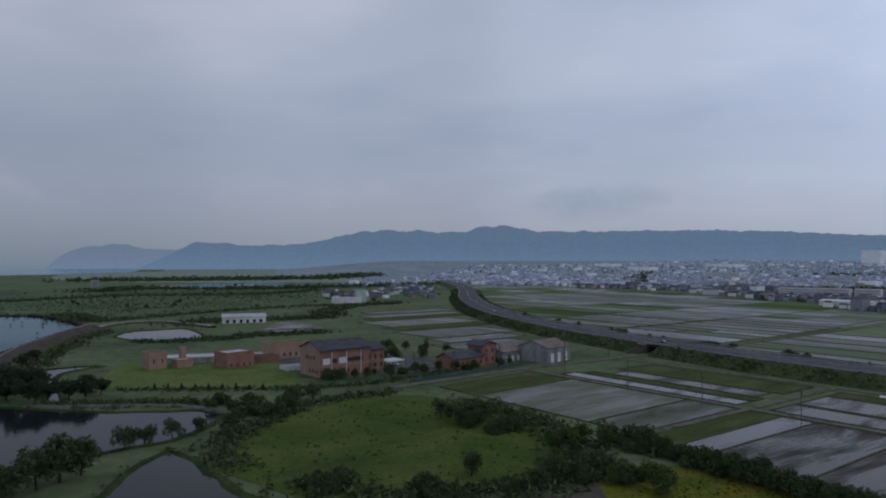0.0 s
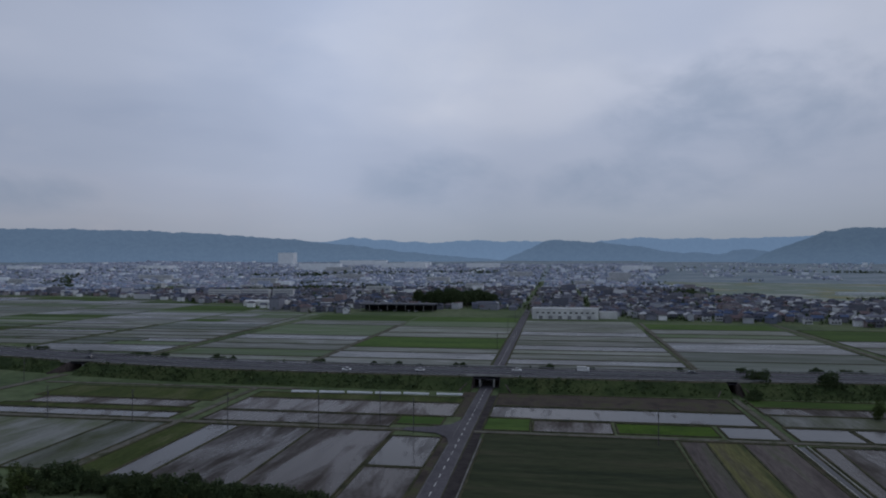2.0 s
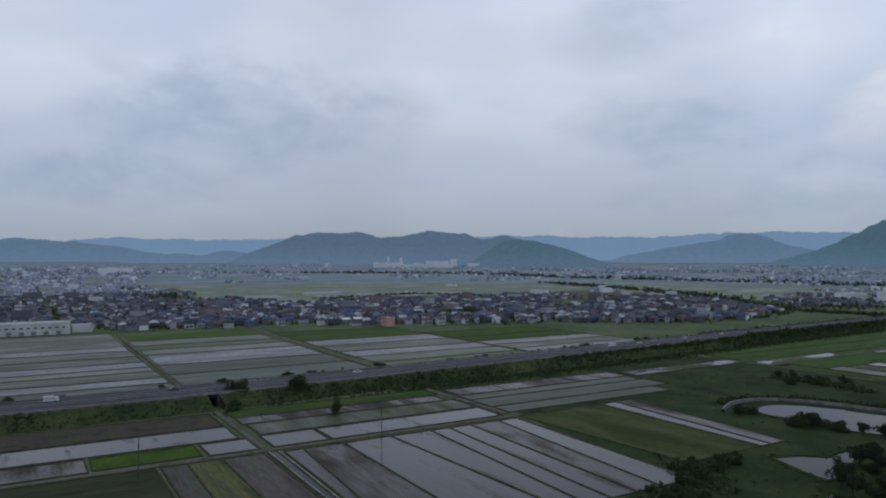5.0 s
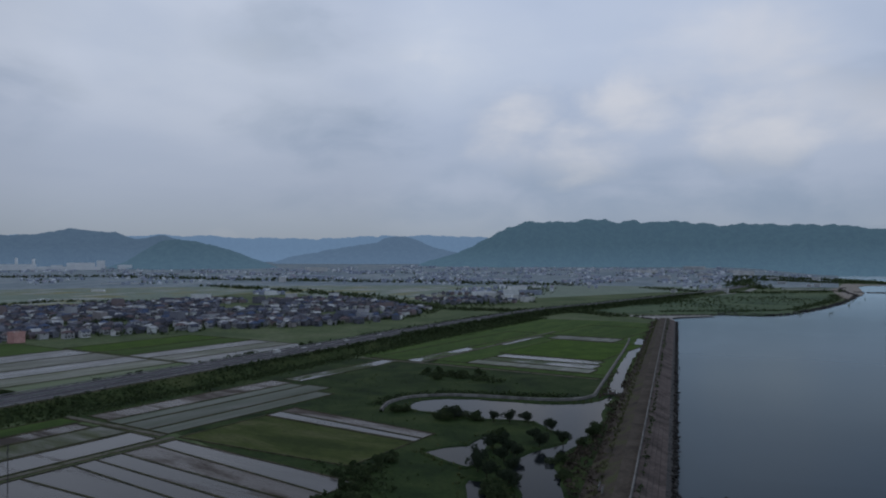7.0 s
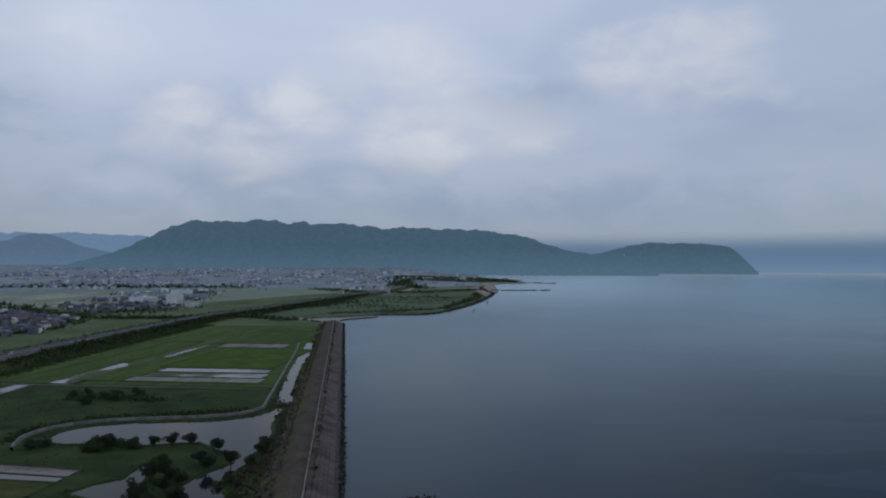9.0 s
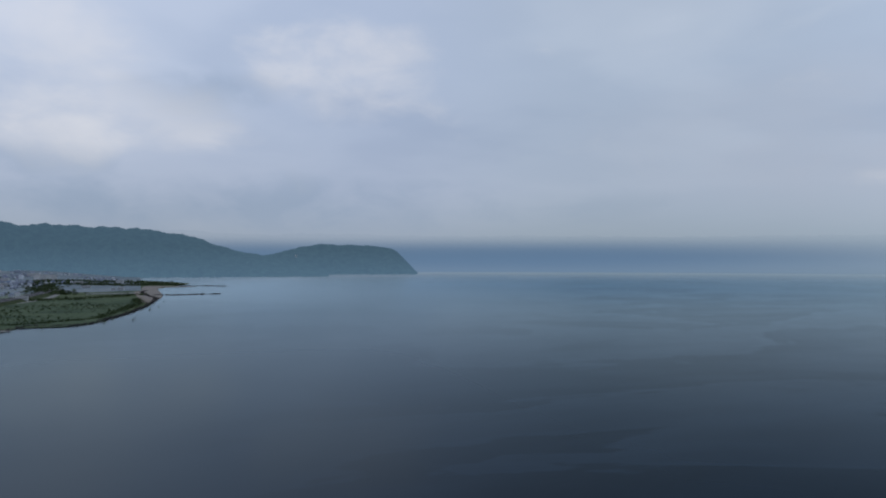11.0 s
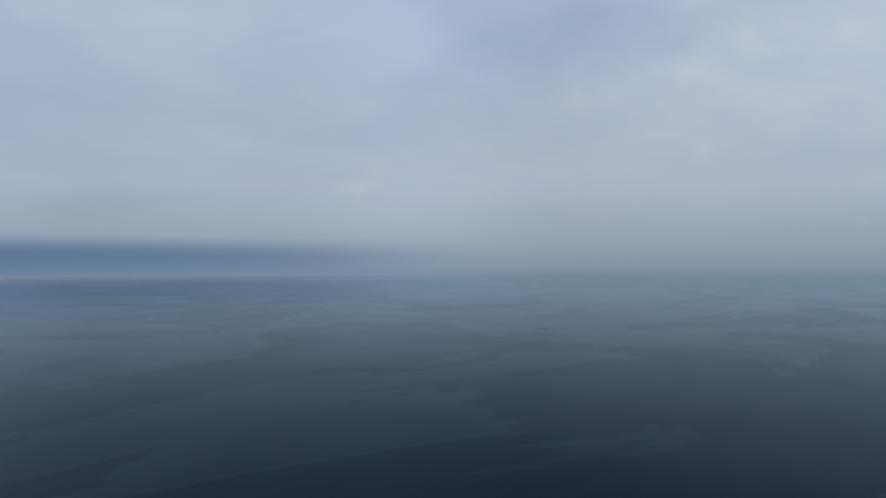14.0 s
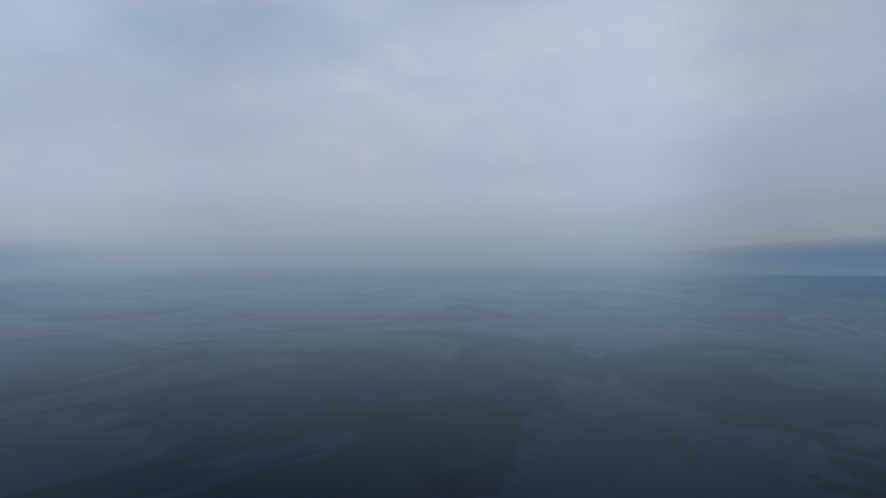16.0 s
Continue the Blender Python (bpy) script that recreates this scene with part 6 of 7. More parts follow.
scrub("spit_woods", np.array([(345, -2370), (240, -2390), (124, -2400)]), 30.0, 420, 4.2, LEAF, "dark woods across the southern spit")
scrub("sandbar_trees", np.array([(112, -2400), (51, -2408), (4, -2412)]), 9.0, 110, 4.5, LEAF, "dark trees on the sandbar")
scrub("southern_village_trees", np.array([(520, -900), (560, -1050), (620, -1250), (700, -1500), (820, -1600)]), 26.0, 900, 2.6, LEAF, "trees round the southern village")
scrub("river_belt", np.array([(270, -830), (340, -870), (420, -840), (520, -830)]), 7.0, 700, 2.4, LEAF, "trees along the river")
scrub("town_edge_belt", np.array([(520, -560), (500, -700), (560, -860), (640, -900), (720, -960)]), 14.0, 900, 2.4, LEAF, "trees at the edge of the village")
scrub("plain_hedges", np.array([(1090, -420), (1160, -640), (1000, -730), (990, -870)]), 10.0, 500, 2.5, LEAF, "hedges on the far plain")
scrub("depot_belt", np.array([(1100, 560), (1250, 420), (1400, 350), (1650, 600)]), 18.0, 800, 5.0, LEAF, "belt of tall trees in the town")
scrub("marsh_growth", np.array([(140, 660), (230, 800), (330, 900), (480, 1050), (330, 1150), (180, 1000), (120, 820)]), 60.0, 3600, 1.1, LEAF_L, "low green bushes and reeds over the marsh", 0.0, 0.5)
scrub("marsh_hedge", np.array([(130, 640), (240, 690), (330, 720), (420, 700)]), 5.0, 700, 1.5, LEAF, "dark hedge along the marsh's near edge")
scrub("marsh_hedge_beyond", np.array([(90, 1010), (240, 1080), (420, 1000), (560, 1080)]), 9.0, 900, 2.2, LEAF, "dark hedge across the marsh")
coast_in = coast_n[(coast_n[:, 1] > 604) & (coast_n[:, 1] < 745)] + np.array([14.0, 0.0])
scrub("inlet_scrub", coast_in, 6.0, 900, 1.8, LEAF, "scrub on the northern inlet's bank")


# ---------------------------------------------------------------- buildings
def gable(bm, x0, x1, y0, y1, z, rise, over, axis="x", thick=0.25):
    """A pitched roof slab with eaves."""
    if axis == "x":
        a, b, c0, c1 = y0 - over, y1 + over, x0 - over, x1 + over
        pt = lambda u, v, w: (u, v, w)
    else:
        a, b, c0, c1 = x0 - over, x1 + over, y0 - over, y1 + over
        pt = lambda u, v, w: (v, u, w)
    m, drop = (a + b) / 2, over * rise / ((b - a) / 2 - over + 1e-6)
    prof = [(a, z - drop), (m, z + rise), (b, z - drop), (b, z - drop + thick), (m, z + rise + thick), (a, z - drop + thick)]
    v = [[bm.verts.new(pt(c, y, w)) for y, w in prof] for c in (c0, c1)]
    for i in range(6):
        j = (i + 1) % 6
        bm.faces.new((v[0][i], v[0][j], v[1][j], v[1][i]))
    for end in v:
        bm.faces.new((end[0], end[1], end[4], end[5]))
        bm.faces.new((end[1], end[2], end[3], end[4]))


def gable_walls(bm, x0, x1, y0, y1, z, rise, axis="x"):
    V = [(x0, y0, 0), (x1, y0, 0), (x1, y1, 0), (x0, y1, 0), (x0, y0, z), (x1, y0, z), (x1, y1, z), (x0, y1, z)]
    if axis == "x":
        V += [(x0, (y0 + y1) / 2, z + rise), (x1, (y0 + y1) / 2, z + rise)]
        F = [(0, 1, 5, 4), (2, 3, 7, 6), (0, 4, 8, 7, 3), (1, 2, 6, 9, 5)]
    else:
        V += [((x0 + x1) / 2, y0, z + rise), ((x0 + x1) / 2, y1, z + rise)]
        F = [(1, 2, 6, 5), (3, 0, 4, 7), (0, 1, 5, 8, 4), (2, 3, 7, 9, 6)]
    vs = [bm.verts.new(v) for v in V]
    for f in F:
        bm.faces.new([vs[i] for i in f])


def windows(parent, face, cols, rows, size, at, material=GLASS, name="window"):
    """Framed windows standing 5 cm proud of a wall: face is (axis, value, outward sign); at gives first place and step."""
    axis, value, sign = face
    w, h = size
    (u0, du), (z0, dz) = at
    for r in range(rows):
        for c in range(cols):
            u, z = u0 + c * du, z0 + r * dz
            lo, hi = sorted((value - 0.05 * sign, value + 0.06 * sign))
            if axis == "x":
                boxed(name, (lo, hi, u - w / 2, u + w / 2, z, z + h), material, parent)
            else:
                boxed(name, (u - w / 2, u + w / 2, lo, hi, z, z + h), material, parent)


def hall(name, x, y, turn, w, d, h, rise, wall, roof, label, category, over=0.6, axis="x"):
    """A pitched-roof building about its own centre."""
    t = thing(name, label, category, at=pose(x, y, float(land_z(x, y)), 0, 0, turn))
    bm = bmesh.new()
    gable_walls(bm, -w / 2, w / 2, -d / 2, d / 2, h, rise, axis)
    part("wall", bm, wall, t)
    bm = bmesh.new()
    gable(bm, -w / 2, w / 2, -d / 2, d / 2, h + 0.02, rise, over, axis)
    part("roof", bm, roof, t)
    return t


def slab(name, x, y, turn, w, d, h, wall, roof, label, category, group=""):
    """A flat-roofed building with a parapet."""
    t = thing(name, label, category, group, at=pose(x, y, float(land_z(x, y)), 0, 0, turn))
    boxed("wall", (-w / 2, w / 2, -d / 2, d / 2, -0.1, h), wall, t)
    bm = bmesh.new()
    for a in ((-w / 2 - 0.15, w / 2 + 0.15, -d / 2 - 0.15, -d / 2 + 0.3), (-w / 2 - 0.15, w / 2 + 0.15, d / 2 - 0.3, d / 2 + 0.15), (-w / 2 - 0.15, -w / 2 + 0.3, -d / 2 + 0.3, d / 2 - 0.3), (w / 2 - 0.3, w / 2 + 0.15, -d / 2 + 0.3, d / 2 - 0.3)):
        box(bm, *a, h - 0.1, h + 0.6)
    part("parapet", bm, wall, t)
    boxed("roof", (-w / 2 + 0.3, w / 2 - 0.3, -d / 2 + 0.3, d / 2 - 0.3, h, h + 0.12), roof, t)
    return t


# the brick works
main = hall("brick_hall", 155.8, 285.0, 2, 25, 18, 12.0, 3.2, BRICK, SLATE, "large red brick hall with a dark slate gable roof", "building", 0.9)
gb = bmesh.new()
for v in ((-12.56, -9, 0), (-12.56, 9, 0), (-12.56, 9, 11.9), (-12.56, 0, 15.1), (-12.56, -9, 11.9)):
    gb.verts.new(v)
gb.faces.new(gb.verts[:])
part("gable_facing", gb, BRICK_P, main, "paler brick gable end")
windows(main, ("y", -9, -1), 2, 1, (3.6, 2.6), ((-9.5, 8.0), (5.6, 1)), CREAM, "shutter_panel")
windows(main, ("y", -9, -1), 2, 1, (2.6, 1.6), ((-5.6, 8.2), (6.2, 1)))
windows(main, ("y", -9, -1), 1, 1, (5.0, 1.8), ((6.5, 1), (6.2, 1)))
windows(main, ("y", -9, -1), 6, 1, (1.0, 2.0), ((-6.5, 1.6), (1.2, 1)))
windows(main, ("y", -9.06, -1), 3, 1, (0.3, 10.5), ((-6.9, 7.5), (0.5, 1)), CREAM, "downpipe")
windows(main, ("x", -12.6, -1), 4, 1, (0.9, 1.8), ((-3.5, 2.3), (7.2, 1)))
windows(main, ("x", -12.6, -1), 4, 1, (0.9, 1.6), ((-6.5, 2.3), (1.6, 1)))
boxed("string_course", (-12.7, 12.5, -9.18, -8.9, 4.6, 5.2), BRICK_P, main)
wing = hall("brick_wing", 173.2, 286.5, 2, 9.6, 15, 10.2, 2.6, BRICK, SLATE, "red brick wing of the works with a slate roof", "building", 0.8)
windows(wing, ("y", -7.5, -1), 3, 2, (1.2, 1.8), ((-3.2, 3.2), (2.0, 3.8)))
canopy = thing("entrance_canopy", "white entrance canopy on posts beside the brick hall", "canopy", at=pose(184, 282, 0, 0, 0, 5))
boxed("roof", (-5, 5, -4, 4, 3.6, 4.1), WHITE, canopy)
for a in (-4.5, 4.5):
    for b in (-3.5, 3.5):
        boxed("post", (a - 0.2, a + 0.2, b - 0.2, b + 0.2, 0, 3.6), CONCRETE, canopy)
gate = hall("brick_gatehouse", 213, 265, 8, 22, 11, 5.2, 2.4, BRICK, SLATE, "low red brick gatehouse with a dark roof", "building", 0.8)
windows(gate, ("y", -5.5, -1), 6, 1, (1.1, 1.8), ((-8, 3.2), (1.4, 1)))
tower = hall("brick_tower", 228.5, 268, 8, 10, 10, 9.5, 1.8, BRICK, SLATE, "square red brick tower with a low slate roof", "tower", 0.9, "y")
windows(tower, ("y", -5, -1), 2, 2, (1.0, 2.0), ((-2.2, 4.4), (1.6, 4.2)))
b1 = slab("brick_block", 94.5, 348, 8, 8.5, 8, 7.5, BRICK_P, SLATE, "small pale brick block house", "building")
windows(b1, ("y", -4, -1), 2, 1, (0.7, 1.8), ((-2, 4), (3.0, 1)))
b2 = slab("brick_pump_house", 127, 332, 12, 15, 11, 7.0, BRICK, ROOF_W, "red brick pump house with a pale flat roof", "building")
windows(b2, ("y", -5.5, -1), 4, 1, (0.7, 1.6), ((-5.2, 3.4), (0.6, 1)))
b3 = slab("brick_filter_house", 161, 348, 8, 22, 11, 7.6, BRICK_P, LAWN, "pale brick filter house with a grassed flat roof", "building")
windows(b3, ("y", -5.5, -1), 5, 1, (1.2, 1.8), ((-8, 3.6), (1.2, 1)))
tank = slab("settling_tank", 126, 358, -22, 52, 16, 2.4, CONCRETE, ROOF_W, "long low concrete settling tank with a pale cover", "tank")
slab("brick_shaft", 108, 350, 8, 2.6, 2.6, 8.5, BRICK_P, CONCRETE, "slim pale brick shaft", "tower")
low = slab("brick_annex", 106.5, 345, 8, 8, 6, 3.4, BRICK_P, ROOF_W, "low pale brick annex", "building")
slab("brick_link", 143, 338, -25, 18, 7, 3.0, BRICK, SLATE, "low dark link building of the works", "building")
for i in range(12):
    eq = thing("electrical_unit", "pale grey electrical cabinet in the works yard", "equipment", "yard cabinets", pose(141 + (i % 4) * 2.6, 303 + (i // 4) * 3.0, 0, 0, 0, 8))
    boxed("body", (-0.9, 0.9, -0.6, 0.6, 0, 1.9), WHITE, eq, bevel=0.05)
    boxed("top", (-1.0, 1.0, -0.7, 0.7, 1.9, 2.05), ROOF_W, eq)
# garden islands of the yard
for x, y, r in [(196, 296, 6), (205, 282, 5), (188, 276, 4.5)]:
    tagged(solid("planting_island", [(x + r * math.cos(a), y + 0.7 * r * math.sin(a), z) for z in (0.0, 0.35) for a in np.linspace(0, 2 * math.pi, 21)[:-1]], [tuple(range(20, 40))] + [(i, (i + 1) % 20, 20 + (i + 1) % 20, 20 + i) for i in range(20)], LAWN), "kerbed grass island in the works yard", "planting bed", kind="structure")
# grey sheds by the underpass lane
s1 = hall("grey_shed", 261, 257, 10, 20, 18, 7.5, 3.0, GREYC, RUST, "weathered grey metal shed with a rusty roof", "shed", 0.5)
windows(s1, ("y", -9, -1), 3, 1, (2.6, 4.6), ((-6.0, 6.0), (0.1, 1)), WHITE, "sliding_door")
s2 = hall("long_shed", 245, 270, 10, 22, 16, 5.5, 2.2, GREYC, RUST, "long low grey shed with a patched roof", "shed", 0.5)
windows(s2, ("y", -8, -1), 4, 1, (2.0, 2.6), ((-7.5, 4.6), (0.5, 1)), WHITE, "sliding_door")
hall("small_shed", 276, 262, 10, 8, 7, 3.4, 1.2, GREYC, RUST, "small grey lean-to shed", "shed", 0.3)
# sheds further north
s4 = hall("white_shed", 222, 560, -18, 34, 12, 5.0, 2.2, WHITE, ROOF_W, "long white shed beside the pond", "shed", 0.5)
windows(s4, ("y", -6, -1), 6, 1, (2.2, 2.6), ((-13, 5.2), (0.3, 1)), DARK, "opening")
slab("green_works_building", 414, 730, -25, 34, 14, 7, WHITE, ROOF_W, "white works building with green tower blocks", "building")
slab("green_block", 436, 735, -25, 12, 12, 15, surface("pale_green_render", (0.34, 0.42, 0.38), (0.44, 0.52, 0.47), 0.2), ROOF_W, "pale green block of the works", "building")
dome = thing("white_dome", "white domed storage tank on a low drum", "tank", at=pose(463, 775, 0))
bm = bmesh.new()
bmesh.ops.create_uvsphere(bm, u_segments=20, v_segments=10, radius=8, matrix=Matrix.Translation((0, 0, 6)))
part("dome", bm, WHITE, dome)
bm = bmesh.new()
tube(bm, (0, 0, 0), (0, 0, 6), 8.2, 8.2, 20)
part("drum", bm, CONCRETE, dome)
wt = thing("shore_tower", "pale twin-legged gate tower far along the shore", "tower", at=pose(254, 1290, 0))
for a in (-4, 4):
    boxed("leg", (a - 2, a + 2, -2, 2, 0, 17), CONCRETE, wt)
boxed("beam", (-7, 7, -3, 3, 14, 18), CONCRETE, wt)
boxed("base", (-14, 14, -4, 4, 0, 2.5), WHITE, wt)
# blue-green fence along the lane
fence = thing("mesh_fence", "blue-green mesh fence along the works lane", "fence")
fl = spline([(168, 243.5), (207, 246.5), (238, 249.5)], 2.5)
for p in fl:
    boxed("post", (p[0] - 0.05, p[0] + 0.05, p[1] - 0.05, p[1] + 0.05, 0, 1.7), FENCE, fence)
ribbon("mesh_panel", fl, [(-0.02, 0.15), (-0.02, 1.6), (0.02, 1.6), (0.02, 0.15)], FENCE, fence)
# plastic-covered seed beds below the embankment
for i, y in enumerate([44, 58, 70, 82, 94, 106]):
    bed = thing("seed_bed_cover", "white plastic tunnel cover over a seed bed", "cover", "seed bed covers", pose(291.0 - 0.05 * (y - 80), y, 0.1, 0, 0, rng.uniform(-2, 2)))
    a = np.linspace(0, math.pi, 7)
    V = [(-math.cos(q) * 0.9, s, math.sin(q) * 0.7) for s in (-5.4, 5.4) for q in a]
    solid("sheet", V, [(j, j + 1, 8 + j, 7 + j) for j in range(6)] + [tuple(range(7)), tuple(range(13, 6, -1))], PLASTIC, bed)


# town landmarks
BANDS = surface("shaded_window_band", (0.20, 0.215, 0.24), (0.27, 0.285, 0.31), 0.4, bump=0.0)


def storeys(t, w, d, h, floors, material=BANDS, side=1):
    """Window bands or balconies, one for each floor."""
    for f in range(floors):
        z = 1.0 + f * (h - 0.8) / floors
        boxed("window_band", (-w / 2 + 0.6, w / 2 - 0.6, side * d / 2 - 0.09, side * d / 2 + 0.09, z, z + 1.3), material, t)


def block(name, x, y, turn, w, d, h, floors, wall, label, category, group=""):
    t = slab(name, x, y, turn, w, d, h, wall, ROOF_W, label, category, group)
    storeys(t, w, d, h, floors)
    return t


wh = slab("white_warehouse", 695, -9, 90, 62, 24, 9.5, WHITE, ROOF_W, "long white warehouse at the town's edge", "warehouse")
windows(wh, ("y", 12, 1), 11, 1, (2.4, 1.3), ((-26, 5.2), (5.4, 1)))
windows(wh, ("y", 12, 1), 6, 1, (3.6, 3.0), ((-22, 9), (0.2, 1)), GREYC, "loading_door")
slab("warehouse_annex", 700, -50, 90, 16, 14, 6, WHITE, ROOF_W, "low white annex of the warehouse", "warehouse")
cs = thing("open_depot_shed", "long dark open-sided depot shed", "shed", at=pose(770, 172, 0, 0, 0, 92))
boxed("roof", (-42, 42, -14, 14, 7.0, 8.2), SLATE, cs)
boxed("back_wall", (-41, 41, -13.6, -13.0, 0, 7.0), DARK, cs)
for i in range(9):
    boxed("post", (-40.2 + i * 10, -39.8 + i * 10, 13, 13.4, 0, 7.0), CONCRETE, cs)
for x, y, w, d, h in [(290, -1546, 19, 12, 9), (153, -2016, 14, 10, 8), (200, -2598, 22, 14, 10), (297, -2380, 24, 14, 9), (170, -2002, 10, 9, 6), (540, -2560, 50, 16, 8), (722, -3215, 88, 30, 13), (505, -2900, 40, 20, 10), (380, -1504, 10, 8, 6), (610, -2310, 34, 16, 8), (470, -2250, 26, 14, 7), (880, -2800, 60, 24, 9), (660, -2020, 30, 14, 7), (440, -2080, 18, 12, 8), (250, -2150, 22, 12, 6)]:
    block("harbour_building", x, y, rng.uniform(-8, 8), w, d, h, max(2, int(h / 3.4)), WHITE if rng.random() < 0.7 else CREAM, "white flat-roofed building on the southern spit", "building", "buildings of the southern spit")
long_wall = thing("yard_wall", "long low white wall on the southern spit", "wall", at=pose(159, -1808, 0, 0, 0, 6))
boxed("wall", (-52, 52, -0.4, 0.4, 0, 2.6), WHITE, long_wall)
boxed("coping", (-52.1, 52.1, -0.55, 0.55, 2.6, 2.85), CONCRETE, long_wall)
hall("flat_white_shed", 838, 354, 95, 52, 26, 5.5, 1.2, WHITE, WHITE, "wide low white greenhouse shed", "shed", 0.4)
for i, (x, y, w) in enumerate([(977, 478, 46), (990, 436, 40), (1002, 398, 30)]):
    block("cream_apartment_block", x, y, 98, w, 11, 13, 4, CREAM, "cream four-storey apartment block", "apartment block", "apartment blocks")
for x, y, w, h in [(1728, 1040, 92, 15), (1514, 648, 62, 16), (1463, 1220, 50, 13), (1560, 900, 50, 13), (1190, 300, 42, 11), (1330, 150, 34, 12), (1500, -60, 40, 13), (1700, 280, 56, 15), (1350, 820, 56, 9), (1900, 560, 80, 16), (2100, 100, 70, 18), (2400, 750, 90, 20), (2050, -180, 60, 18), (1750, -150, 50, 14), (1250, 560, 40, 10)]:
    block("apartment_block", x, y, 90 + rng.uniform(-12, 12), w, 12, h, max(3, int(h / 3.2)), CREAM if rng.random() < 0.5 else WHITE, "pale mid-rise apartment block in the town", "apartment block", "apartment blocks")
for x, y, w, d, h in [(2650, 900, 160, 60, 26), (2900, 620, 190, 60, 24), (3350, 1310, 76, 60, 60), (3280, 900, 220, 60, 26), (3300, 640, 120, 60, 20), (3000, 300, 140, 50, 22), (2700, -300, 110, 50, 20), (2500, 1500, 140, 50, 16), (2300, 1900, 100, 50, 14), (2000, 1500, 90, 40, 16)]:
    slab("distant_factory", x, y, 90 + rng.uniform(-10, 10), w, d, h, MILL, ROOF_W, "large pale factory block below the ridge", "factory", "distant factories")
for x, y, w, d, h in [(2980, -1500, 380, 60, 24), (2930, -1740, 300, 60, 28), (2960, -1850, 90, 40, 36), (3040, -1600, 30, 40, 44), (3060, -1540, 24, 40, 48), (2900, -1620, 120, 40, 20), (2860, -1900, 160, 40, 18), (2890, -1660, 680, 40, 14)]:
    slab("mill_block", x, y, 60, w * 0.36, d * 0.6, h, MILL, ROOF_W, "white industrial mill block below the hills", "factory", "mill blocks")
for x, y, w, d, h, m in [(976, -787, 44, 18, 13, MILL), (1450, -900, 40, 14, 6, MILL), (620, -1120, 60, 26, 13, MILL), (600, -1190, 44, 24, 15, MILL), (700, -1420, 60, 30, 12, MILL), (595, -1098, 26, 20, 12, CREAM), (545, -1075, 40, 24, 10, WHITE), (500, -1050, 30, 18, 9, WHITE), (300, -1560, 20, 14, 10, WHITE), (860, -880, 30, 22, 13, WHITE), (830, -905, 46, 18, 8, WHITE), (1500, -1500, 30, 22, 18, WHITE), (420, -2600, 90, 40, 22, WHITE), (760, -2640, 100, 40, 18, WHITE), (2050, -2250, 130, 60, 20, WHITE), (1750, -1150, 150, 14, 5, PLASTIC)]:
    slab("pale_shed", x, y, 40 + rng.uniform(-15, 15), w * 0.65, d * 0.8, h * 0.8, m, ROOF_W, "pale flat-roofed shed on the plain", "building", "pale sheds")
for x, y, w, turn in [(1233, -485, 70, 92), (1172, -626, 38, 118), (1120, -520, 26, 80)]:
    slab("plastic_greenhouse", x, y, turn, w, 14, 3.6, PLASTIC, MILL, "long low greenhouse under white plastic sheeting", "greenhouse", "greenhouses on the plain")
slab("pink_house", 604, -303, 100, 10, 8, 8.5, PINKW, ROOF_W, "pink-walled house at the village edge", "house")
for x, y in [(653, -268), (655, -281), (656, -294)]:
    hall("white_roofed_shed", x, y, 92, 9, 7, 4, 1.5, GREYC, PLASTIC, "shed with a bright white roof", "shed", 0.4)

# ---------------------------------------------------------------- houses
TOWN = [[(712, 190), (790, 60), (712, 36), (712, -70), (680, -84), (650, -240), (608, -300), (545, -480), (490, -545), (462, -640), (530, -810), (640, -870), (742, -930), (1140, -1075), (960, -690), (1060, -600), (960, -335), (1230, -280), (1900, -240), (2600, -400), (3600, -500), (3700, 2200), (2000, 2400), (1000, 1500), (965, 1160), (1025, 965), (1003, 690), (895, 485), (742, 290)],
        [(1540, -1450), (1120, -1650), (740, -1610), (350, -1720), (310, -1900), (380, -2300), (200, -2700), (260, -3250), (900, -3300), (2060, -3050), (2500, -2200), (2100, -1550)],
        [(420, 740), (560, 760), (740, 1000), (940, 1350), (900, 1500), (640, 1200), (470, 900)],
        [(1900, -480), (2600, -420), (3700, -600), (3700, -1500), (3000, -1350), (2400, -900), (1900, -700)],
        [(1650, -1000), (2300, -1000), (3000, -1500), (3400, -2300), (2500, -2100), (1900, -1500), (1500, -1300)],
        [(560, -900), (690, -1000), (820, -1320), (800, -1560), (640, -1500), (540, -1210), (500, -1000)]]
KEEP_OUT = [(876, 120, 42), (695, -15, 42), (770, 172, 46), (838, 354, 34), (604, -303, 13), (655, -281, 20)]


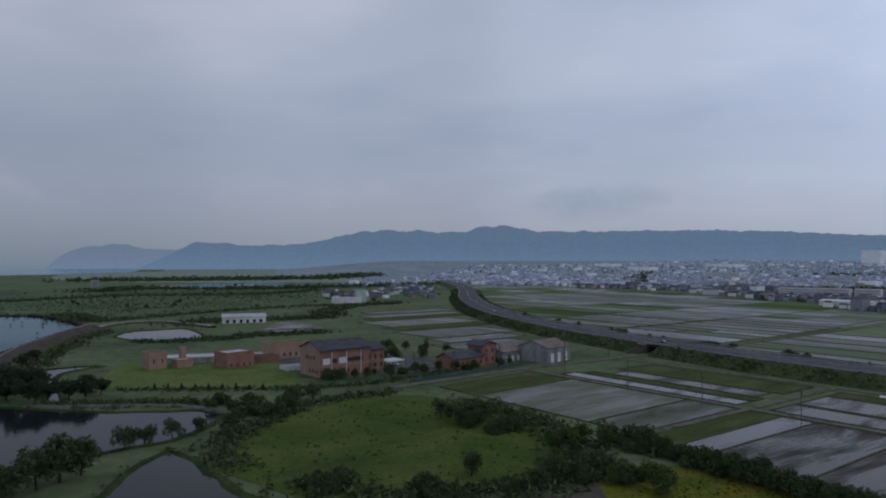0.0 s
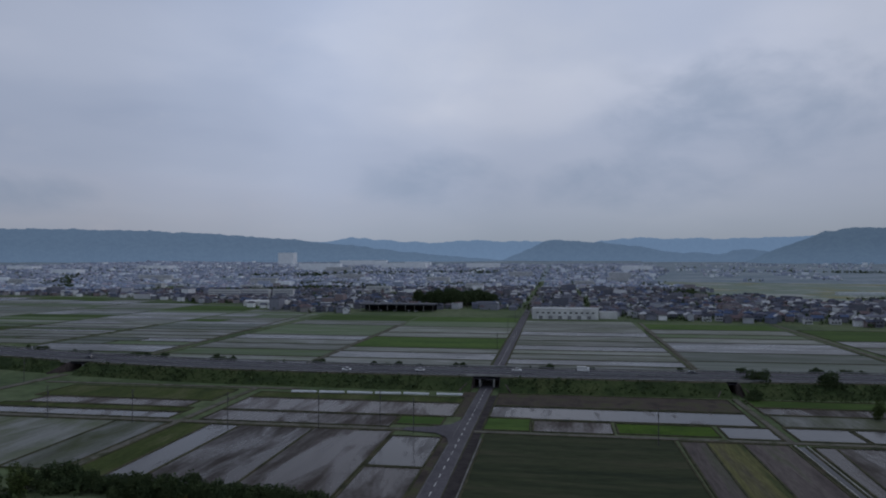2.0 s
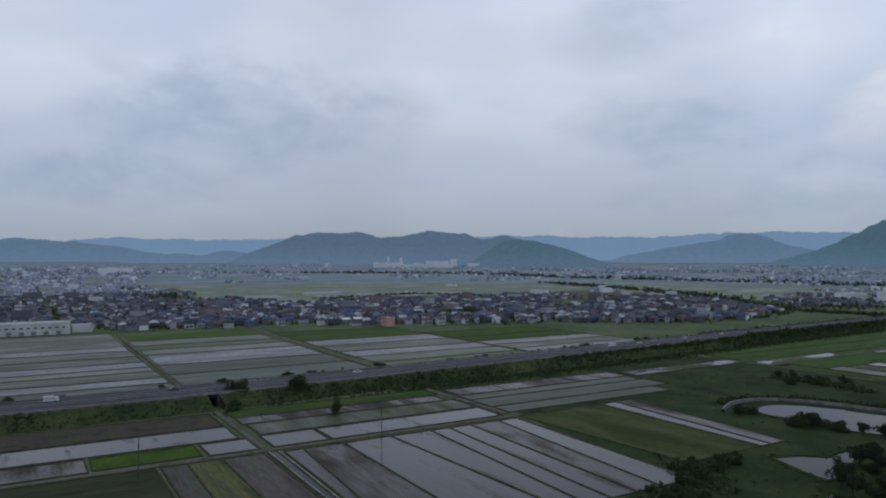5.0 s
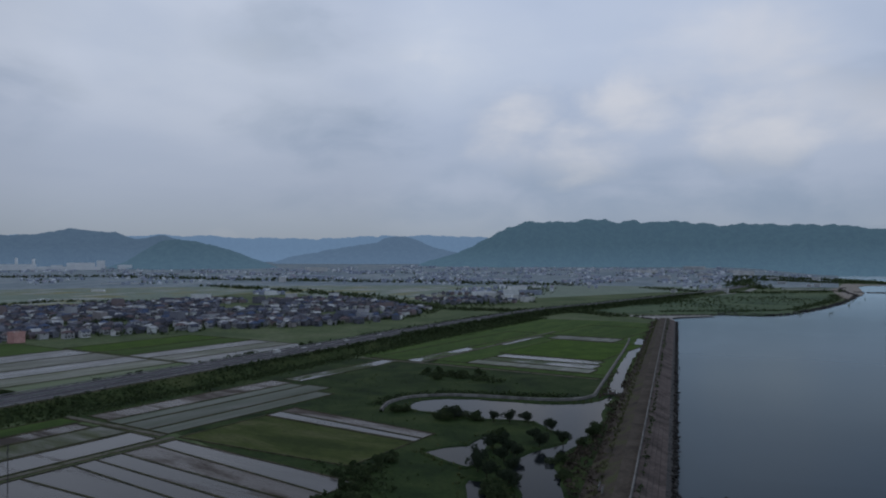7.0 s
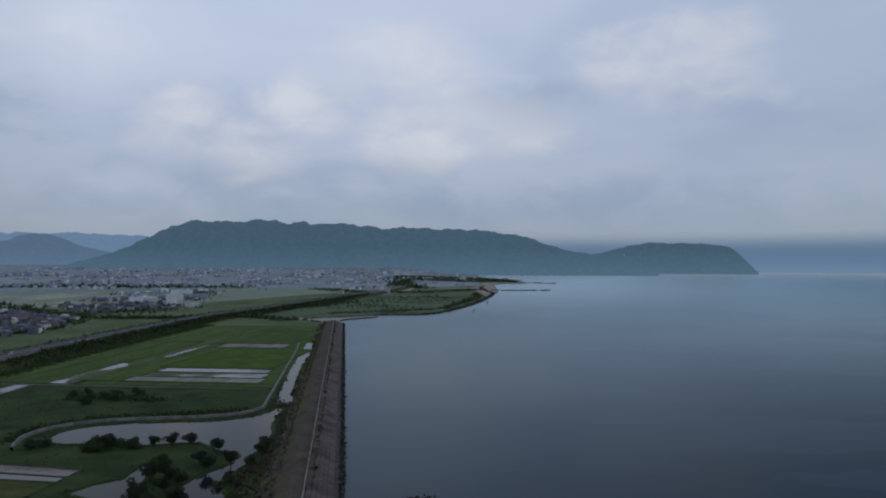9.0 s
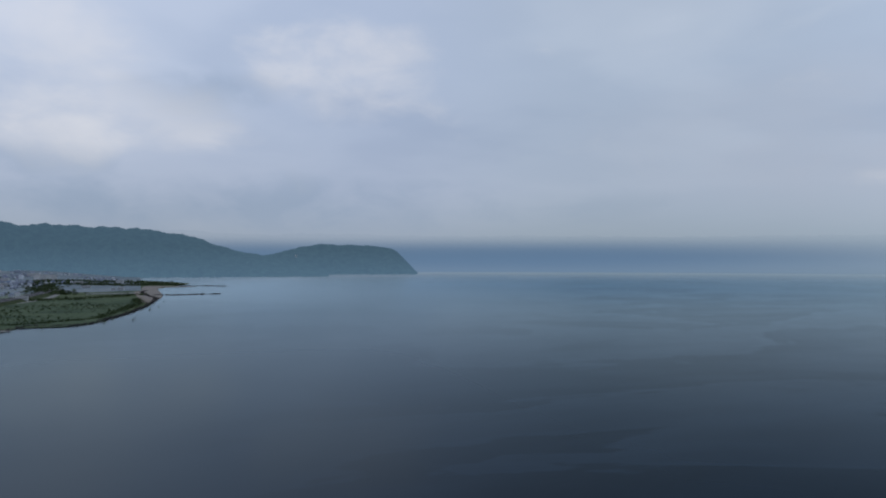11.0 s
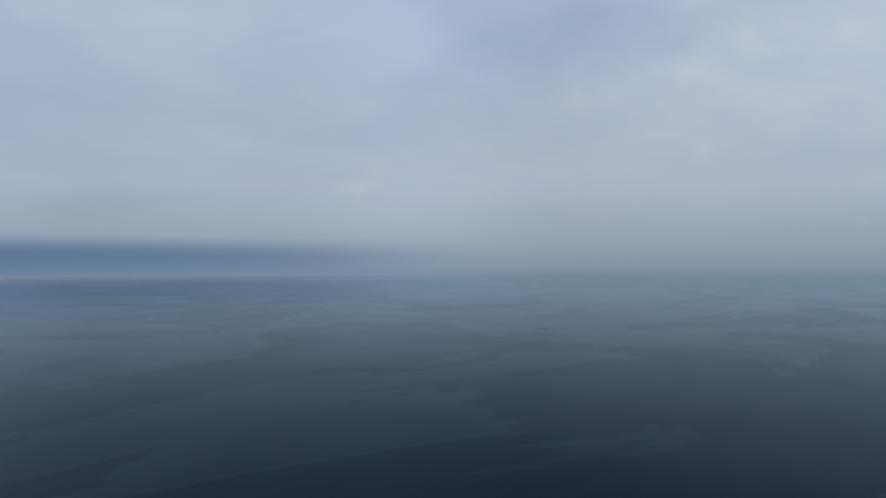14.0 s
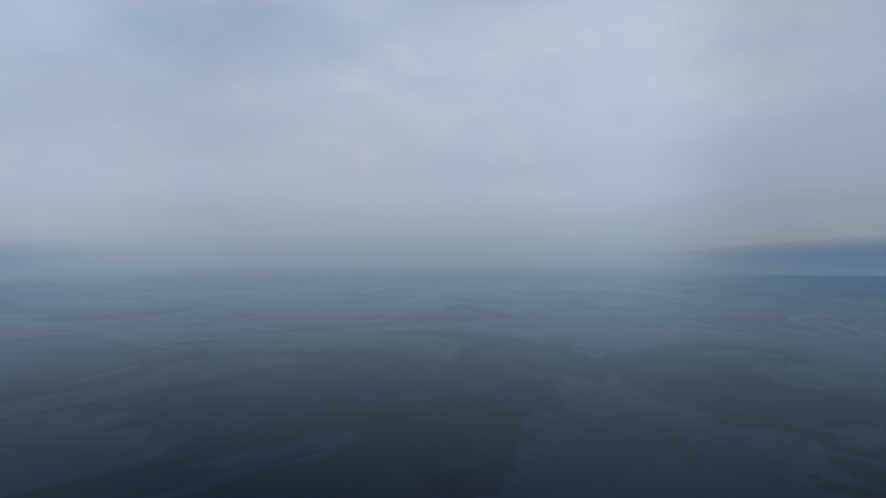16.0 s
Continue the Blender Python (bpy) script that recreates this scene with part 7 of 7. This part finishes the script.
def lots(poly, spacing):
    """House lots in loose rows along streets."""
    P = np.array(poly)
    xs, ysr = np.arange(P[:, 0].min(), P[:, 0].max(), spacing[0]), np.arange(P[:, 1].min(), P[:, 1].max(), spacing[1])
    gx, gy = np.meshgrid(xs, ysr, indexing="ij")
    i, j = np.meshgrid(np.arange(len(xs)), np.arange(len(ysr)), indexing="ij")
    gx, gy = gx + (i // 2) * 5.0 % 7 + rng.normal(0, 2.6, gx.shape), gy + (j // 5) * 6.0 % 9 + rng.normal(0, 2.6, gy.shape)
    ok = inside(gx, gy, poly) & (rng.random(gx.shape) < 0.78)
    for x, y, r in KEEP_OUT:
        ok &= np.hypot(gx - x, gy - y) > r
    ok &= np.abs(gy - 30.2) > 8
    clear_ = np.array([noise.noise((a * 0.006, b * 0.006, 9.0)) for a, b in zip(gx.ravel(), gy.ravel())]).reshape(gx.shape)
    ok &= clear_ > np.where(gy < -420, np.where(np.hypot(gx, gy) > 1250, 0.08, -0.2), -0.30)
    return gx[ok], gy[ok]


hx, hy = [], []
for poly, sp in zip(TOWN, [(13.6, 13.0), (21, 20), (24, 24), (28, 26), (30, 27), (18, 19)]):
    a, b = lots(poly, sp)
    hx.append(a)
    hy.append(b)
hx, hy = np.concatenate(hx), np.concatenate(hy)
far = np.hypot(hx, hy)
drop = (far > 1300) & (rng.random(len(far)) < np.clip((far - 1300) / 3800, 0, 0.6))
hx, hy, far = hx[~drop], hy[~drop], far[~drop]
order = np.argsort(far)
NEAR = order[:290]


def house_proto(i):
    """A two-storey house: walls, tiled roof, windows, porch roof."""
    w, d, h, rise = [(7.6, 6.2, 4.9, 1.9), (8.8, 6.8, 5.1, 2.1), (6.6, 5.6, 4.7, 1.6), (10, 6.8, 3.1, 2.2), (8.2, 7.0, 5.1, 2.3), (6.2, 5.6, 5.2, 1.5)][i]
    t = thing("house", "two-storey house with plain walls and a tiled roof" if h > 4 else "single-storey house with a broad tiled roof", "house", "houses of the village")
    bm = bmesh.new()
    if i in (1, 4):
        box(bm, -w / 2, w / 2, -d / 2, d / 2, -0.1, h)
    else:
        gable_walls(bm, -w / 2, w / 2, -d / 2, d / 2, h, rise, "x")
    part("wall", bm, WALL_ONE, t)
    bm = bmesh.new()
    if i in (1, 4):
        o = 0.7
        v = [bm.verts.new(p) for p in ((-w / 2 - o, -d / 2 - o, h - 0.1), (w / 2 + o, -d / 2 - o, h - 0.1), (w / 2 + o, d / 2 + o, h - 0.1), (-w / 2 - o, d / 2 + o, h - 0.1), (-w / 2 + d / 2, 0, h + rise), (w / 2 - d / 2, 0, h + rise))]
        for f in ((0, 1, 5, 4), (1, 2, 5), (2, 3, 4, 5), (3, 0, 4), (0, 3, 2, 1)):
            bm.faces.new([v[k] for k in f])
    else:
        gable(bm, -w / 2, w / 2, -d / 2, d / 2, h + 0.02, rise, 0.6)
    part("roof", bm, ROOF_ONE, t)
    windows(t, ("y", -d / 2, -1), 3, 1, (1.5, 1.2), ((-w * 0.3, w * 0.3), (0.9, 1)))
    if h > 4:
        windows(t, ("y", -d / 2, -1), 2, 1, (1.6, 1.1), ((-w * 0.22, w * 0.44), (3.7, 1)))
        windows(t, ("x", -w / 2, -1), 1, 1, (1.2, 1.1), ((0, 1), (3.7, 1)))
        boxed("porch_roof", (-w / 2, w / 2, -d / 2 - 1.3, -d / 2, 2.7, 2.9), ROOF_ONE, t)
    return t


HOUSES = [house_proto(i) for i in range(6)]
fresh = set(range(6))
for k in NEAR:
    i = int(rng.choice(6, p=[0.24, 0.2, 0.18, 0.12, 0.14, 0.12]))
    m = pose(hx[k], hy[k], 0, 0, 0, float(rng.choice([0, 90, 180, 270, 270])) + rng.normal(0, 5))
    if i in fresh:
        fresh.discard(i)
        HOUSES[i].matrix_basis = m
    else:
        copy_thing(HOUSES[i], m)


def joined_houses(name, idx, label, mats):
    """The rest of the town: walls and pitched roofs, joined."""
    n = len(idx)
    w, d = rng.uniform(5.5, 10, n) / 2, rng.uniform(4.6, 7.2, n) / 2
    h = np.where(rng.random(n) < 0.75, rng.uniform(4.4, 5.8, n), rng.uniform(3, 4, n))
    bigb = rng.random(n) < 0.035
    w, d, h = np.where(bigb, w * rng.uniform(1.6, 3.2, n), w), np.where(bigb, d * 1.7, d), np.where(bigb, rng.uniform(6, 13, n), h)
    rise = np.where(bigb, 0.5, rng.uniform(1.4, 2.4, n))
    a = np.radians(rng.choice([0, 90], n) + rng.normal(0, 7, n))
    o = np.where(bigb, 0.1, 0.5)
    inset = np.where(rng.random(n) < 0.5, 0.0, d * 0.8)
    Z = np.zeros(n)
    wall = np.stack([np.stack(q, -1) for q in ((-w, -d, Z), (w, -d, Z), (w, d, Z), (-w, d, Z), (-w, -d, h), (w, -d, h), (w, d, h), (-w, d, h))], 1)
    roof = np.stack([np.stack(q, -1) for q in ((-w - o, -d - o, h - 0.1), (w + o, -d - o, h - 0.1), (w + o, d + o, h - 0.1), (-w - o, d + o, h - 0.1), (-w - o + inset, Z, h + rise), (w + o - inset, Z, h + rise))], 1)
    V, F, S, at = [], [], [], 0
    for body, faces, slot in ((wall, [(0, 1, 5, 4), (1, 2, 6, 5), (2, 3, 7, 6), (3, 0, 4, 7)], 0), (roof, [(0, 1, 5, 4), (1, 2, 5, 5), (2, 3, 4, 5), (3, 0, 4, 4)], 1)):
        x = body[..., 0] * np.cos(a)[:, None] - body[..., 1] * np.sin(a)[:, None] + hx[idx][:, None]
        y = body[..., 0] * np.sin(a)[:, None] + body[..., 1] * np.cos(a)[:, None] + hy[idx][:, None]
        k = body.shape[1]
        tri = [t for q in faces for t in ((q[0], q[1], q[2]), (q[0], q[2], q[3])) if len(set(t)) == 3]
        V.append(np.stack([x, y, body[..., 2] + land_z(hx[idx], hy[idx])[:, None]], -1).reshape(-1, 3))
        F.append((np.array(tri)[None] + k * np.arange(n)[:, None, None]).reshape(-1, 3) + at)
        S.append(np.full(n * len(tri), slot))
        at += n * k
    ob = array_mesh(name, np.concatenate(V), np.concatenate(F), mats, np.concatenate(S), False)
    return tagged(ob, label, "houses", kind="stuff")


rest = order[290:]
cut = far[rest]
joined_houses("village_houses", rest[cut < 1400], "crowded grey-roofed houses of the town", [WALLS, ROOFS])
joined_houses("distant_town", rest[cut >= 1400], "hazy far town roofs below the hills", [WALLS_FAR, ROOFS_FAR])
gn = rng.choice(order[:1900], 5200)
sn = rng.uniform(1.0, 2.5, 5200)
scatter("village_garden_trees", np.column_stack([hx[gn] + rng.normal(0, 7.5, 5200), hy[gn] + rng.normal(0, 7.5, 5200), sn * 0.8]), sn, LEAF, 1.1, "dark garden trees in the village", "trees")
# groves in the town and on the plain
for name, pts, n, size in [("town_groves", [(960, 330), (1000, 300), (1030, 270), (1100, 250)], 220, 4.0), ("temple_grove", [(1180, 520), (1240, 480), (1330, 430)], 320, 5.5), ("school_trees", [(1500, 250), (1560, 160), (1640, 60)], 260, 5.0), ("canal_trees", [(900, -150), (1050, -200), (1300, -220), (1700, -210)], 420, 3.6), ("village_groves", [(560, -420), (640, -400), (760, -460), (900, -560)], 260, 2.6), ("river_woods", [(700, -960), (900, -1060), (1100, -1130), (1500, -1250)], 420, 4.5), ("foot_woods", [(2500, -900), (2200, -1400), (1700, -1500), (1200, -1700), (700, -1800)], 700, 6.0), ("park_trees", [(2000, 900), (2300, 600), (2500, 200)], 420, 7.0), ("north_town_trees", [(1200, 900), (1500, 1150), (1900, 1400)], 420, 5.5)]:
    scrub(name, np.array(pts, float), 16.0, n, size, LEAF, "dark groves of trees among the houses", 0.0, 0.9)
# trees and hedges between the houses
gi = rng.choice(order[: int(len(order) * 0.8)], 9000)
gs = rng.uniform(1.2, 3.2, 9000) * (1 + far[gi] / 3000)
scatter("garden_trees", np.column_stack([hx[gi] + rng.normal(0, 8, 9000), hy[gi] + rng.normal(0, 8, 9000), gs * 0.6 + land_z(hx[gi], hy[gi])]), gs, LEAF, 0.9, "garden trees and hedges between the houses", "trees")

# ---------------------------------------------------------------- poles, cars and small things
def pole_proto():
    t = thing("utility_pole", "grey concrete utility pole with crossarms", "utility pole", "utility poles")
    bm = bmesh.new()
    tube(bm, (0, 0, -0.5), (0, 0, 11.5), 0.16, 0.10, 8)
    part("pole", bm, POLE, t)
    for z in (10.2, 11.0):
        arm = boxed("crossarm", (-0.9, 0.9, -0.06, 0.06, z, z + 0.12), POLE, t)
        for x in (-0.75, 0, 0.75):
            boxed("insulator", (x - 0.06, x + 0.06, -0.06, 0.06, z + 0.12, z + 0.30), POLE, arm)
    bm = bmesh.new()
    tube(bm, (0.34, 0, 8.6), (0.34, 0, 9.5), 0.24, 0.24, 10)
    part("transformer", bm, POLE, t)
    return t


P0 = pole_proto()
spots = [(226.5, 46), (226.5, 78), (226.5, 110), (226.5, 145), (227, 178), (228, 212), (262, 244), (292, 241), (222, -30), (226, -110), (238, 60), (176, 252), (200, 254), (226, 252), (60, 37), (745, 36), (640, 36), (540, 36), (440, 36)]
P0.matrix_basis = pose(*spots[0], 0)
for x, y in spots[1:]:
    copy_thing(P0, pose(x, y, 0, 0, 0, rng.uniform(-6, 6)))


def car_proto(paint, label, kind):
    """Body, glazed cabin, lamps and wheels."""
    l, w, h = (4.3, 1.7, 1.45) if kind == "car" else (5.6, 1.9, 2.4)
    t = thing(kind, label, kind, "vehicles on the expressway")
    bm = bmesh.new()
    box(bm, -w / 2, w / 2, -l / 2, l / 2, 0.3, 0.85 if kind == "car" else 0.9, 0.1)
    part("body", bm, paint, t)
    bm = bmesh.new()
    if kind == "car":
        vs = box(bm, -w / 2 + 0.08, w / 2 - 0.08, -l * 0.32, l * 0.2, 0.85, h)
        for v in vs:
            if v.co.z > 1:
                v.co.y *= 0.72
                v.co.x *= 0.86
        part("cabin", bm, GLASS, t)
        boxed("roof", (-w / 2 + 0.2, w / 2 - 0.2, -l * 0.22, l * 0.13, h, h + 0.05), paint, t)
    else:
        box(bm, -w / 2, w / 2, l * 0.25, l / 2, 0.9, 2.0, 0.12)
        part("cabin", bm, paint, t)
        boxed("cargo_box", (-w / 2, w / 2, -l / 2, l * 0.22, 0.9, h), WHITE, t, bevel=0.06)
    for x in (-w / 2 + 0.05, w / 2 - 0.05):
        for y in (-l * 0.3, l * 0.3):
            bm = bmesh.new()
            tube(bm, (x - 0.1, y, 0.31), (x + 0.1, y, 0.31), 0.31, 0.31, 12)
            wheel = part("wheel", bm, TYRE, t)
            rim = bmesh.new()
            tube(rim, (x - 0.11, y, 0.31), (x + 0.11, y, 0.31), 0.19, 0.19, 10)
            part("rim", rim, STEEL, wheel)
        boxed("headlight", (x * 0.8 - 0.15, x * 0.8 + 0.15, l / 2 - 0.04, l / 2 + 0.03, 0.55, 0.7), WHITE, t)
    return t


def on_road(y, lane):
    x = float(ex_x(y))
    turn = math.degrees(math.atan2(-(float(ex_x(y + 5)) - float(ex_x(y - 5))), 10))
    return pose(x + lane, y, TOP + 0.01, 0, 0, turn + (0 if lane < 0 else 180))


kinds = [car_proto(CAR_W, "white car on the expressway", "car"), car_proto(CAR_D, "dark car on the expressway", "car"), car_proto(CAR_W, "white delivery truck on the expressway", "truck")]
cars = [(0, 62, -3.2), (0, 96, -7.0), (0, 18, 3.4), (2, -12, 6.8), (0, -150, 3.4), (2, -342, 3.4), (0, -371, 3.4), (0, -391, 6.8), (0, -422, 3.4), (0, -470, 3.4), (1, 240, -3.2), (0, 480, -3.2), (0, 610, 3.4), (1, -60, 7), (0, -560, -3.4)]
seen = set()
for k, y, lane in cars:
    if k in seen:
        copy_thing(kinds[k], on_road(y, lane))
    else:
        seen.add(k)
        kinds[k].matrix_basis = on_road(y, lane)
for x, y, r in [(190, 288, 20), (193, 300, 100), (199, 304, 100), (760, 150, 90), (761, 158, 90), (762, 175, 90), (763, 190, 90), (764, 200, 90)]:
    tagged(copy_thing(kinds[0 if rng.random() < 0.75 else 1], pose(x, y, 0.1, 0, 0, r)), "parked car beside the buildings", group="parked cars")
# small boat in the bay and the tower on the headland
boat = thing("boat", "small white boat under way in the bay", "boat", at=pose(-138, -3600, -1.0, 0, 0, 30))
boat.scale = (1.8, 1.8, 1.6)
V = [(-1.6, -5, 0), (1.6, -5, 0), (2.0, 2, 0), (0, 6, 0), (-2.0, 2, 0), (-2.0, -5, 1.8), (2.0, -5, 1.8), (2.4, 2, 2.0), (0, 7, 2.6), (-2.4, 2, 2.0)]
solid("hull", V, [(4, 3, 2, 1, 0), (5, 6, 7, 8, 9), (0, 1, 6, 5), (1, 2, 7, 6), (2, 3, 8, 7), (3, 4, 9, 8), (4, 0, 5, 9)], CAR_W, boat)
boxed("cabin", (-1.4, 1.4, -3, 1, 1.8, 9.0), CAR_W, boat, bevel=0.1)
lh = thing("lighthouse", "white lighthouse on the wooded headland", "lighthouse", at=pose(-600, -4060, 105))
bm = bmesh.new()
tube(bm, (0, 0, -8), (0, 0, 5), 4, 3.2, 12)
part("shaft", bm, WHITE, lh)
bm = bmesh.new()
tube(bm, (0, 0, 5), (0, 0, 8.5), 2.6, 2.0, 12)
part("lantern", bm, WHITE, lh)

# small sluice on the sea wall's inner bank and the gate of the drainage canal
sl = thing("sluice_stand", "small steel-railed sluice stand on the bank", "sluice", at=pose(70, -193, 2.2, 0, 0, 104))
boxed("platform", (-3.0, 3.0, -1.4, 1.4, -1.5, 0.5), CONCRETE_D, sl)
for i in range(7):
    boxed("rail_post", (-2.9 + i * 0.95, -2.8 + i * 0.95, -1.35, -1.25, 0.5, 1.7), STEEL, sl)
for z in (1.1, 1.65):
    boxed("rail", (-2.9, 2.9, -1.34, -1.26, z, z + 0.07), STEEL, sl)
for i in range(2):
    boxed("gate_post", (3.4 + i * 1.5, 3.7 + i * 1.5, -0.2, 0.2, -1.5, 1.9), PARAPET, sl)
gt = thing("canal_gate", "small concrete gate across the drainage canal", "sluice", at=pose(118, -341, 0, 0, 0, 12))
boxed("sill", (-4.0, 4.0, -0.6, 0.6, 0.0, 0.9), CONCRETE_D, gt)
for x in (-1.6, 1.6):
    boxed("gate_post", (x - 0.25, x + 0.25, -0.4, 0.4, 0.0, 2.6), CONCRETE, gt)
boxed("gate_beam", (-2.0, 2.0, -0.3, 0.3, 2.6, 2.95), CONCRETE, gt)
boxed("gate_leaf", (-1.35, 1.35, -0.08, 0.08, 0.4, 1.8), RUST, gt)
